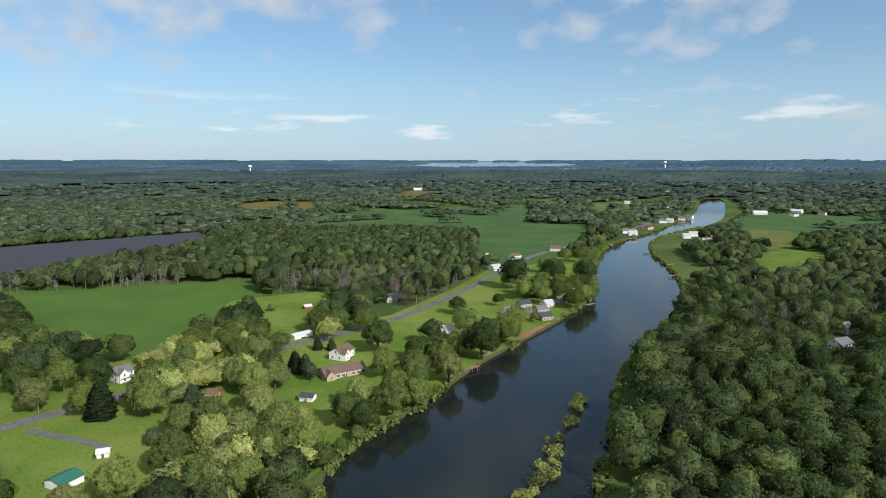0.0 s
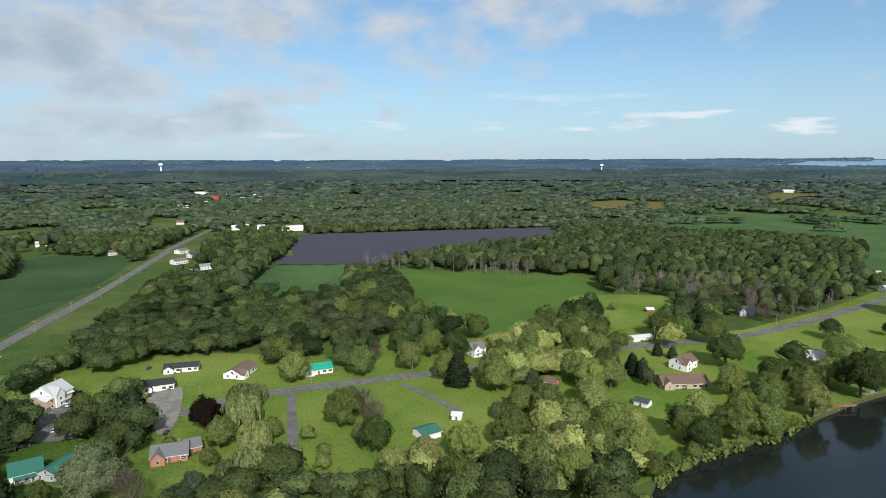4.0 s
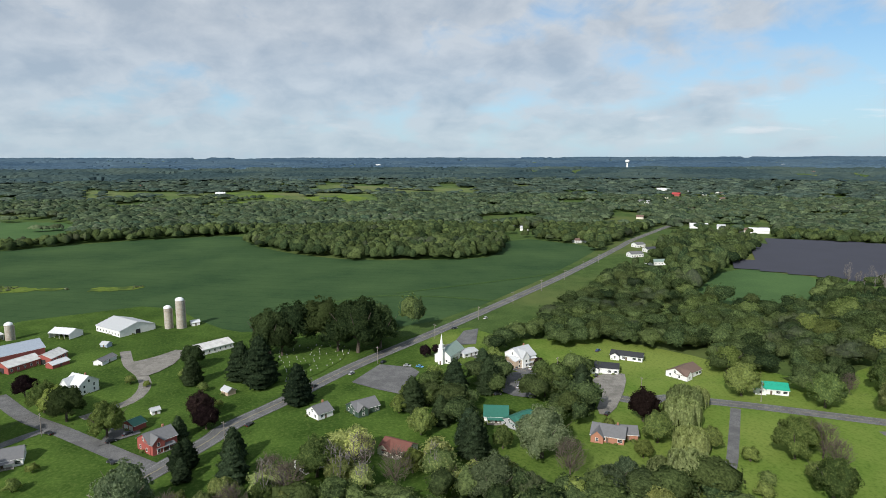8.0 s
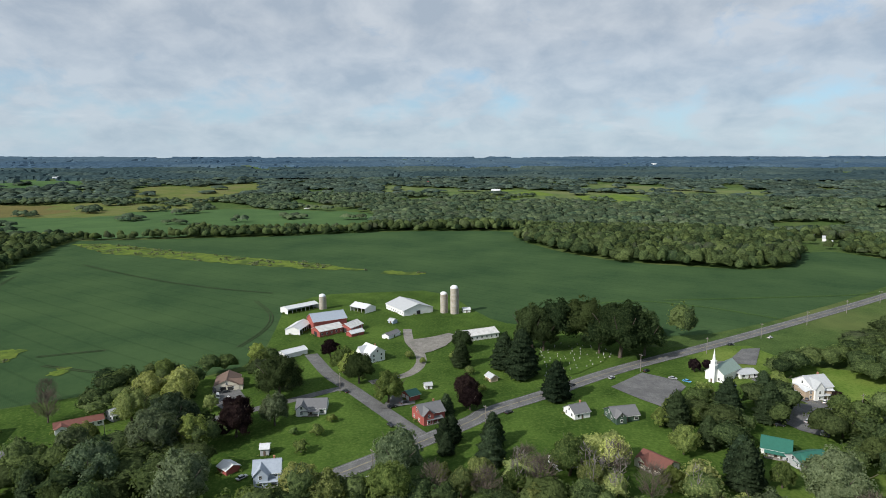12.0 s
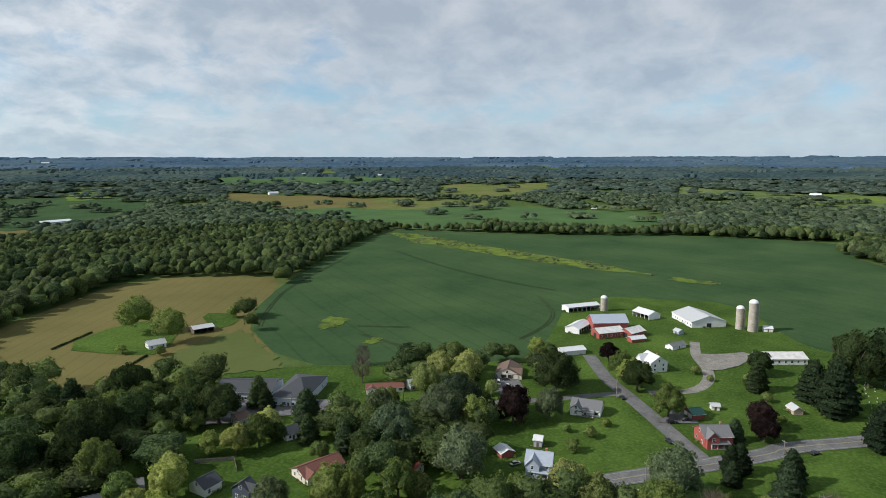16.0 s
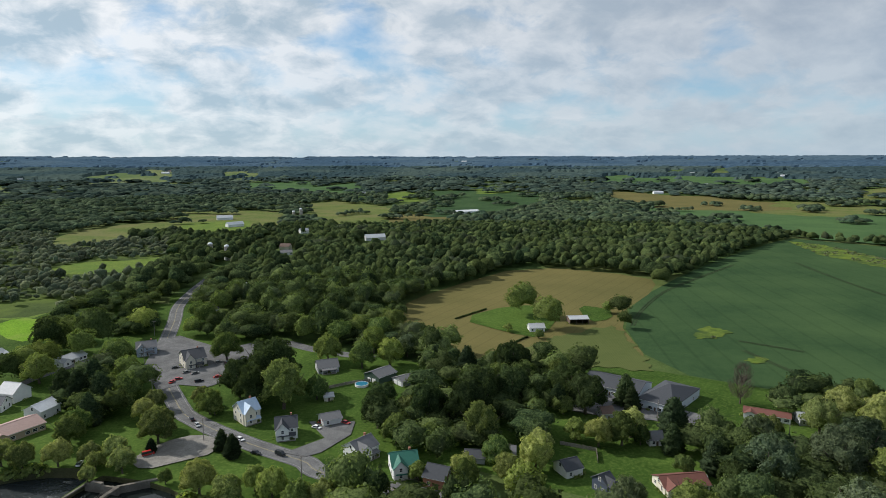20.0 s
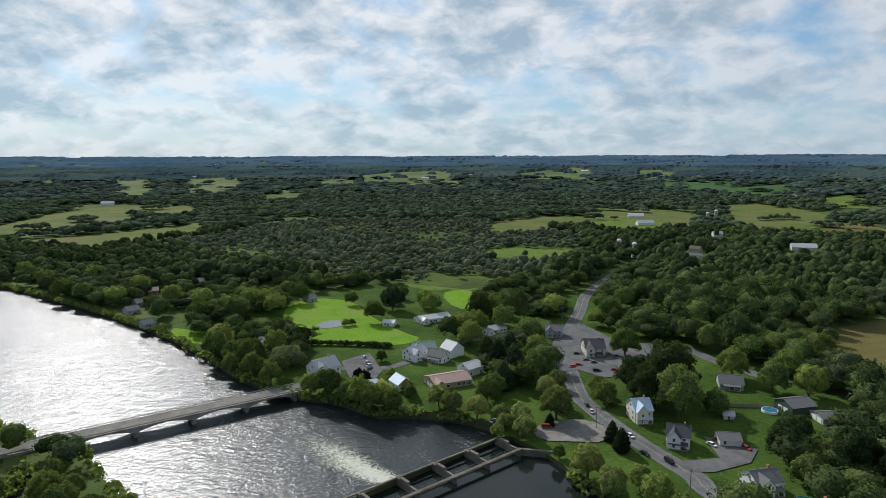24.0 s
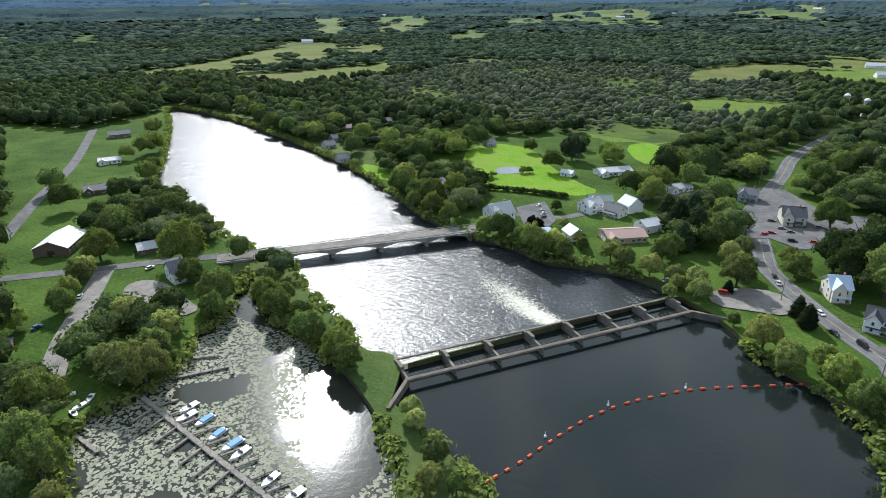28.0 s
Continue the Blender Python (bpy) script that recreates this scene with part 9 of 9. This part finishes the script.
    group = "stones in the cemetery"
    made = []
    for h, w in ((0.7, 0.5), (0.95, 0.4), (0.5, 0.6)):
        root = tagged(new("gravestone"), "weathered grey upright gravestone on grass", "gravestone", group)
        bm = bmesh.new()
        box(bm, -w / 2, w / 2, -0.1, 0.1, 0.2, 0.2 + h)
        bmesh.ops.bevel(bm, geom=[e for e in bm.edges if e.verts[0].co.z > h and e.verts[1].co.z > h and abs(e.verts[0].co.y - e.verts[1].co.y) > 0.1], offset=0.12, segments=2, affect="EDGES")
        part("slab", bm, M["stone"], root)
        bm = bmesh.new()
        box(bm, -w / 2 - 0.15, w / 2 + 0.15, -0.25, 0.25, -0.1, 0.2)
        part("plinth", bm, M["stone"], root)
        made.append(root)
    used = [False] * 3
    n = 0
    for i in range(-7, 8):
        for j in range(-6, 7):
            x, y = GRAVES_C[0][0] + i * 4.6 + rng.uniform(-1.4, 1.4) + j * 0.8, GRAVES_C[0][1] + j * 4.6 + rng.uniform(-1.4, 1.4)
            if not inside([x], [y], CEMETERY)[0] or rng.random() < 0.35:
                continue
            k = n % 3
            n += 1
            m = pose(x, y, 0.12, 0, 0, 42 + rng.uniform(-6, 6))
            if not used[k]:
                used[k] = True
                made[k].matrix_basis = m
            else:
                copy_thing(made[k], m)


graves()


def car_model(kind, paint_key):
    label = {"car": "{} saloon car parked or driving", "suv": "{} tall estate car with dark windows", "van": "{} boxy van with dark windows"}[kind].format({"sky": "bright blue"}.get(paint_key, paint_key))
    root = tagged(new({"car": "car", "suv": "estate_car", "van": "van"}[kind]), label, "car")
    h, top0, top1 = {"car": (0.75, -1.35, 0.75), "suv": (0.95, -2.1, 0.8), "van": (1.05, -2.35, 1.35)}[kind]
    top = {"car": 1.42, "suv": 1.75, "van": 2.05}[kind]
    bm = bmesh.new()
    box(bm, -2.3, 2.3, -0.9, 0.9, 0.3, h)
    bmesh.ops.bevel(bm, geom=bm.edges[:], offset=0.13, segments=2, affect="EDGES")
    part("body", bm, M["car_" + paint_key], root)
    bm = bmesh.new()
    vs = [bm.verts.new(q) for q in ((top0 - 0.2, -0.82, h - 0.02), (top1 + 0.5, -0.82, h - 0.02), (top1 + 0.5, 0.82, h - 0.02), (top0 - 0.2, 0.82, h - 0.02), (top0 + 0.2, -0.66, top - 0.1), (top1 - 0.2, -0.66, top - 0.1), (top1 - 0.2, 0.66, top - 0.1), (top0 + 0.2, 0.66, top - 0.1))]
    for f in ((0, 1, 5, 4), (1, 2, 6, 5), (2, 3, 7, 6), (3, 0, 4, 7), (4, 5, 6, 7)):
        bm.faces.new([vs[k] for k in f])
    part("window_band", bm, M["glass"], root)
    bm = bmesh.new()
    box(bm, top0 + 0.16, top1 - 0.16, -0.68, 0.68, top - 0.12, top)
    bmesh.ops.bevel(bm, geom=bm.edges[:], offset=0.05, segments=1, affect="EDGES")
    part("roof", bm, M["car_" + paint_key], root)
    for px in (-1.4, 1.4):
        for s in (-1, 1):
            bm = bmesh.new()
            tube(bm, (px, s * 0.72, 0.33), (px, s * 0.93, 0.33), 0.33, 0.33, 12)
            wheel = part("tyre", bm, M["tyre"], root)
            bm = bmesh.new()
            tube(bm, (px, s * 0.93, 0.33), (px, s * 0.95, 0.33), 0.19, 0.17, 8)
            part("rim", bm, M["roof_light"], wheel)
    for px, nm in ((2.29, "headlight"), (-2.29, "tail_light")):
        for s in (-1, 1):
            bm = bmesh.new()
            box(bm, px - 0.04, px + 0.04, s * 0.65 - 0.15, s * 0.65 + 0.15, 0.55, 0.68)
            part(nm, bm, M["trim"] if px > 0 else M["car_red"], root)
    return root


CAR_MODELS = {}
for x, y, rot, key, kind in (*CARS_A, *CARS_B, *CARS_C, *CARS_D):
    m = pose(x, y, 0.24, 0, 0, rot)
    if (kind, key) in CAR_MODELS:
        copy_thing(CAR_MODELS[kind, key], m)
    else:
        CAR_MODELS[kind, key] = car_model(kind, key)
        CAR_MODELS[kind, key].matrix_basis = m


def pole_line(line, side, gap, start, end):
    """Utility poles beside a road, joined by sagging wires."""
    pts = smooth_line(line, 2.0)
    run, last, first = 0.0, None, None
    for a, b in zip(pts, pts[1:]):
        run += (b - a).length
        if run < start or run > end:
            continue
        if first is not None and run - first < gap:
            continue
        first = run
        d = (b - a).normalized()
        p = b + Vector((-d.y, d.x)) * side
        if any(inside([p.x], [p.y], w)[0] for w in WATERS):
            continue
        root = tagged(new("utility_pole"), "weathered wooden utility pole with crossarm beside the road", "utility pole")
        root.matrix_basis = pose(p.x, p.y, 0, 0, 0, math.degrees(math.atan2(d.y, d.x)))
        bm = bmesh.new()
        tube(bm, (0, 0, -0.3), (0, 0, 10.5), 0.2, 0.13, 7)
        part("post", bm, M["pole"], root)
        bm = bmesh.new()
        box(bm, -0.08, 0.08, -1.2, 1.2, 9.6, 9.8)
        part("crossarm", bm, M["pole"], root)
        for q in (-1.05, 0.0, 1.05):
            bm = bmesh.new()
            tube(bm, (0, q, 9.8), (0, q, 10.0), 0.07, 0.05, 6)
            part("insulator", bm, M["dome"], root)
        if last is not None:
            w = tagged(new("power_lines"), "thin dark power lines between poles", "power lines")
            for q in (-1.05, 1.05):
                ends = [c.matrix_basis @ Vector((0, q, 10.0)) for c in (last, root)]
                bm = bmesh.new()
                rings = []
                for i in range(9):
                    c = ends[0].lerp(ends[1], i / 8) - Vector((0, 0, 2.8 * i / 8 * (1 - i / 8)))
                    rings.append([bm.verts.new(c + Vector(k)) for k in ((0.02, 0.02, 0), (-0.02, -0.02, 0), (0, 0, 0.03))])
                for r0, r1 in zip(rings, rings[1:]):
                    for k in range(3):
                        bm.faces.new((r0[k], r0[(k + 1) % 3], r1[(k + 1) % 3], r1[k]))
                part("wire", bm, M["tyre"], w)
        last = root


pole_line(MAIN_LINE, -9.0, 60, 588, 1750)
pole_line(LOWER_LINE, 7.5, 56, 84, 980)
pole_line(LANE_LINE, 5.5, 54, 7, 280)


def road_paint(name, line, shift, width, mat, label, z, dash=0):
    vs, fs = ribbon(line, width, z, shift)
    if dash:
        fs = [f for k, f in enumerate(fs) if k % 2]
    tagged(new(name, mesh_of(name, vs, [f[::-1] for f in fs], mat)), label, "road marking", kind="structure")


road_paint("centre_line", MAIN_LINE, 0.16, 0.16, M["line"], "worn double yellow centre line", 0.215)
road_paint("centre_line", MAIN_LINE, -0.16, 0.16, M["line"], "worn double yellow centre line", 0.215)
for s in (-1, 1):
    road_paint("edge_line", MAIN_LINE, 4.0 * s, 0.15, M["edge"], "worn white road edge line", 0.215)
    road_paint("edge_line", LOWER_LINE, 3.6 * s, 0.13, M["edge"], "worn white road edge line", 0.165)
road_paint("centre_line", LOWER_LINE, 0.0, 0.2, M["line"], "worn yellow centre line", 0.165)


def fountain():
    root = tagged(new("fountain"), "thin white water jet rising from the pond", "fountain")
    x, y = sum(p[0] for p in POND) / 6, sum(p[1] for p in POND) / 6
    root.matrix_basis = pose(x, y, 0.3)
    bm = bmesh.new()
    tube(bm, (0, 0, 0), (0, 0, 7.0), 0.14, 0.35, 6)
    part("jet", bm, M["foam"], root)
    bm = bmesh.new()
    tube(bm, (0, 0, -0.2), (0, 0, 0.15), 0.6, 0.4, 8)
    part("nozzle_float", bm, M["tyre"], root)


fountain()


def pool(x, y, rx, ry):
    root = tagged(new("swimming_pool"), "round above-ground garden pool with white rim", "pool")
    root.matrix_basis = pose(x, y, 0)
    bm = bmesh.new()
    tube(bm, (0, 0, -0.1), (0, 0, 1.2), rx, rx, 20)
    part("wall", bm, M["trim"], root)
    bm = bmesh.new()
    tube(bm, (0, 0, 1.0), (0, 0, 1.225), rx - 0.25, rx - 0.25, 20)
    part("water", bm, M["pool_blue"], root)


M["pool_blue"] = paint("blue pool water", (0.03, 0.16, 0.24), 0.1, 0.1, 0.5)
for x, y in POOLS:
    pool(x, y, 3.6, 3.6)


# ---- small farms and houses scattered over the far fields ----
def far_house(x, y, turn, length, width, eave, wall, roof, label):
    z = float(land_z(x, y))
    root = tagged(new("farm_house"), label, "house")
    root.matrix_basis = pose(x, y, z, 0, 0, turn)
    ridge = eave + width * 0.34
    part("wall", gable_block(width / 2, length, -0.5, eave, ridge - 0.1), M["wall_" + wall], root)
    for s in (-1, 1):
        bm = bmesh.new()
        a, b, drop = length / 2 + 0.5, width / 2 + 0.5, eave - 0.5 * 0.68
        q = [(-a, 0, ridge + 0.15), (a, 0, ridge + 0.15), (a, s * b, drop + 0.15), (-a, s * b, drop + 0.15)]
        vs = [bm.verts.new(v) for v in q] + [bm.verts.new((v[0], v[1], v[2] - 0.14)) for v in q]
        for f in ((0, 1, 2, 3), (7, 6, 5, 4), (0, 4, 5, 1), (1, 5, 6, 2), (2, 6, 7, 3), (3, 7, 4, 0)):
            bm.faces.new([vs[k] for k in f])
        bmesh.ops.recalc_face_normals(bm, faces=bm.faces)
        part("roof_slope", bm, M["roof_" + roof], root)
    FOOT.append((x, y, turn, length / 2 + 12, width / 2 + 12))


FAR_HOMES = [(-91.4, 2294.4, 1), (519.4, 1758.1, 0), (963.3, 2877.7, 0), (644.7, 2285.7, 0), (756.3, 2109.8, 0), (1341.1, 3263.2, 0), (737.5, 3792.6, 1), (796.7, 3781.9, 0), (861.6, 1649.2, 0), (846.2, 1491.9, 1), (743.4, 1458.8, 1), (878.5, 1439.9, 0), (408.8, 970.2, 0), (390.6, 992.6, 0), (613.2, 873.6, 0), (-1748.8, 1341.9, 1), (-1561.6, 1251.8, 2), (-1518.4, 1177.8, 0), (-1446.9, 1047, 0), (-1589.7, 1427.5, 0), (-1402.4, 1278.1, 0), (-1413.1, 1355.1, 0), (-1791.4, 1425.4, 0), (-1080.8, 779.8, 0), (-802.2, 809.2, 1), (-2744.7, 2905.9, 0), (-2230.3, 2545, 0), (-112.6, 2384.5, 0), (-100.1, 2600.1, 0), (-2704.8, -11.4, 0), (-1332.8, 312.2, 0), (-1453.2, 406, 0), (-2928, 938, 1), (-2914.6, 969, 0), (-2937.5, 1025.8, 0), (-3940, 856.3, 1), (-987, 448, 0), (-966, 464.8, 0), (-2384, -362.5, 0), (-2416.6, -332.8, 2), (-2077.6, -50.1, 1), (-2699.6, -14.8, 0), (-2813.4, -205.4, 0), (-1491, -501.2, 0), (-2073.9, -2499.7, 0), (-1809.9, -1833, 0), (-1743.9, -1660, 0), (-1652.3, -1594.5, 0), (-1377.2, -1499.8, 1), (-2498.2, -1971.4, 0), (-2368.4, -1838.9, 1), (-2238.4, -3455.2, 0), (-2215.1, -2196.5, 0), (-1.1, -3377, 0), (16.2, -3253.7, 1), (-100.5, -2984.1, 1), (-96.6, -1317.4, 1), (-102.2, -1171.8, 1), (-196, -1020.6, 0), (-137.2, -842.8, 0), (-275.8, -887.6, 1), (-552, -1893.3, 0), (-1088.2, -2638.4, 0), (-973.3, -2832.6, 0), (-1839.3, -3861.3, 1), (-1708, -3506.3, 0), (2156.1, -3336.6, 0), (1651.5, -2397.7, 1), (683.3, -2613.7, 1), (829.9, -2521.7, 0), (529.3, -2864.4, 0), (1515.7, -3551.7, 0), (1197.5, -1362.3, 1), (1653.5, -2364.8, 0), (2204.5, -3439.5, 0), (103.7, 575.7, 0), (111.4, 549.8, 0), (153.9, 845.1, 0), (315.9, 1065.2, 0), (316.5, 1033.6, 0), (381.4, 1160.9, 0), (442.1, 1250.1, 0), (461.7, 1263.3, 0), (504.5, 1314.5, 0), (537.1, 1355.5, 0), (412.8, 1019.6, 0), (413.4, 969.6, 0), (-1702.3, 1293.5, 0), (-1727.8, 1350.5, 0), (-1648.3, 1328.5, 0), (-1666.2, 1390.2, 0), (-1552.1, 1343.8, 0), (-1533.9, 1400.4, 0), (-897.8, 770.3, 1), (-874.4, 798.3, 0), (-819.6, 792.4, 0), (-815.2, 832.2, 0), (-1422.3, 1048.4, 0), (-1206.0, 1008.3, 0)]


def far_houses():
    rng = random.Random(12)
    kinds = (("white", "grey", "small white house with grey roof on the far plain"), ("white", "light", "white farmhouse with pale roof on the far plain"), ("cream", "brown", "cream house with brown roof on the far plain"))
    for k, (x, y, kind) in enumerate(FAR_HOMES):
        turn = math.degrees(math.atan2(y, x)) + 90 + rng.uniform(-25, 25)
        grow_by = 1.0 + max(0.0, math.hypot(x, y) - 2100) / 7000
        if kind == 1:
            far_house(x, y, turn, 30 * grow_by, 13, 4.6, "white", "white", "long white farm building with metal roof on the far plain")
        elif kind == 2:
            far_house(x, y, turn, 24 * grow_by, 14, 6.0, "red", "redroof", "red farm building on the far plain")
        else:
            far_house(x, y, turn, rng.uniform(12, 17) * grow_by, 10, 4.6 * grow_by, *kinds[k % 3])


far_houses()


# ---- the woods, round all that is built ----
BANK_LOTS = (LOT_BANK, LOT_SOUTH, LOT_EAST, LOT_ROAD)
woods("near_woods", 98, 590, 11.2, 15.2, M["wood_leaf"], "dense dark green broadleaf woods and groves round the village", 11, 2, 24, 15, 0.062, skip=BANK_LOTS)
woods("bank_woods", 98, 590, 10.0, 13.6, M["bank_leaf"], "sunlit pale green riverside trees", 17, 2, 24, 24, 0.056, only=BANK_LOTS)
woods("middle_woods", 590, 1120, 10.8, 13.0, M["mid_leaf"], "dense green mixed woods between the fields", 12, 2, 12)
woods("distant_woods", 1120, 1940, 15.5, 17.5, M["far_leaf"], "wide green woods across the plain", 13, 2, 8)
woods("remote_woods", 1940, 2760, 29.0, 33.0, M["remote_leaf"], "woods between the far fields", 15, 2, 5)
woods("marsh_scrub", 350, 1540, 7.6, 8.4, M["scrub_leaf"], "dense low grey-green scrub on the marsh", 19, 1, 6, only=(SCRUB,), scrub=True)
far_canopy()
dead_stands()
bank_shrubs()
garden_shrubs()


def wetland_bushes():
    """Low bushes and tall weeds over the wet strips of the crop."""
    rng = np.random.default_rng(27)
    at, size = [], []
    for poly, n in ((WETLAND, 900), (WETLAND_B, 60), (YELLOW_PATCH, 25)):
        px, py = np.array(poly).T
        x, y = rng.uniform(px.min(), px.max(), n * 3), rng.uniform(py.min(), py.max(), n * 3)
        for a, b in zip(x, y):
            if inside([a], [b], poly)[0] and noise.noise((a * 0.03, b * 0.03, 1.0)) > 0.0:
                w = 0.7 + 1.5 * rng.random() ** 2
                at.append((a, b, w * 0.4))
                size.append((w, w, w * 0.7))
    at, size = np.array(at), np.array(size)
    ob = new("wetland_bushes", quads_mesh("wetland_bushes", leaf_cards(rng, at, size, 16, size[:, 0] * 0.4), M["scrub_leaf"]))
    tagged(ob, "low bushes and tall weeds along the wet strip", "bushes", kind="stuff")


wetland_bushes()


def hedge(line, width, height, label):
    rng = np.random.default_rng(41)
    pts = smooth_line(line, width * 0.55)
    at = np.array([(p.x + rng.uniform(-0.2, 0.2), p.y + rng.uniform(-0.2, 0.2), height * 0.45) for p in pts])
    size = np.array([(width * 0.62, width * 0.62, height * 0.55)] * len(pts)) * rng.uniform(0.85, 1.15, (len(pts), 1))
    shapes, faces, sprays = crown_shapes(6, 2, 6, 8, 22, 0.11)
    tagged(new("hedge", stand_mesh("hedge", rng, at, size, shapes, faces, sprays, M["oak_leaf"])), label, "hedge")


hedge(HEDGE_PARK_LINE, 4.0, 3.6, "tall dark green hedge along the park lawn")
hedge(HEDGE_FARM_LINE, 1.6, 1.3, "low green hedge beside the hay field")
hedge(HEDGE_LANE_LINE, 1.6, 1.3, "low green hedge along a field lane")


def board_fence(line, height, label):
    root = tagged(new("fence"), label, "fence")
    root.matrix_basis = pose(line[0][0], line[0][1], 0)
    for a, b in zip(line, line[1:]):
        m, n = along(a, b, 0.1)
        count = max(1, int(n / 2.4))
        for k in range(count + 1):
            bm = bmesh.new()
            box(bm, -0.07, 0.07, -0.07, 0.07, -0.3, height + 0.15)
            part("post", bm, M["pole"], root, at=root.matrix_basis.inverted() @ m @ pose(k * n / count, 0, 0))
        for k in range(count):
            bm = bmesh.new()
            for i in range(8):
                box(bm, (i + 0.05) * n / count / 8, (i + 0.93) * n / count / 8, -0.02, 0.02, 0.05, height)
            part("panel", bm, M["pole"], root, at=root.matrix_basis.inverted() @ m @ pose(k * n / count, 0.09, 0))


board_fence(FENCE_LINE, 1.6, "weathered wooden board fence round a garden")
board_fence(FENCE_POOL_LINE, 1.6, "brown wooden board fence beside a pool")
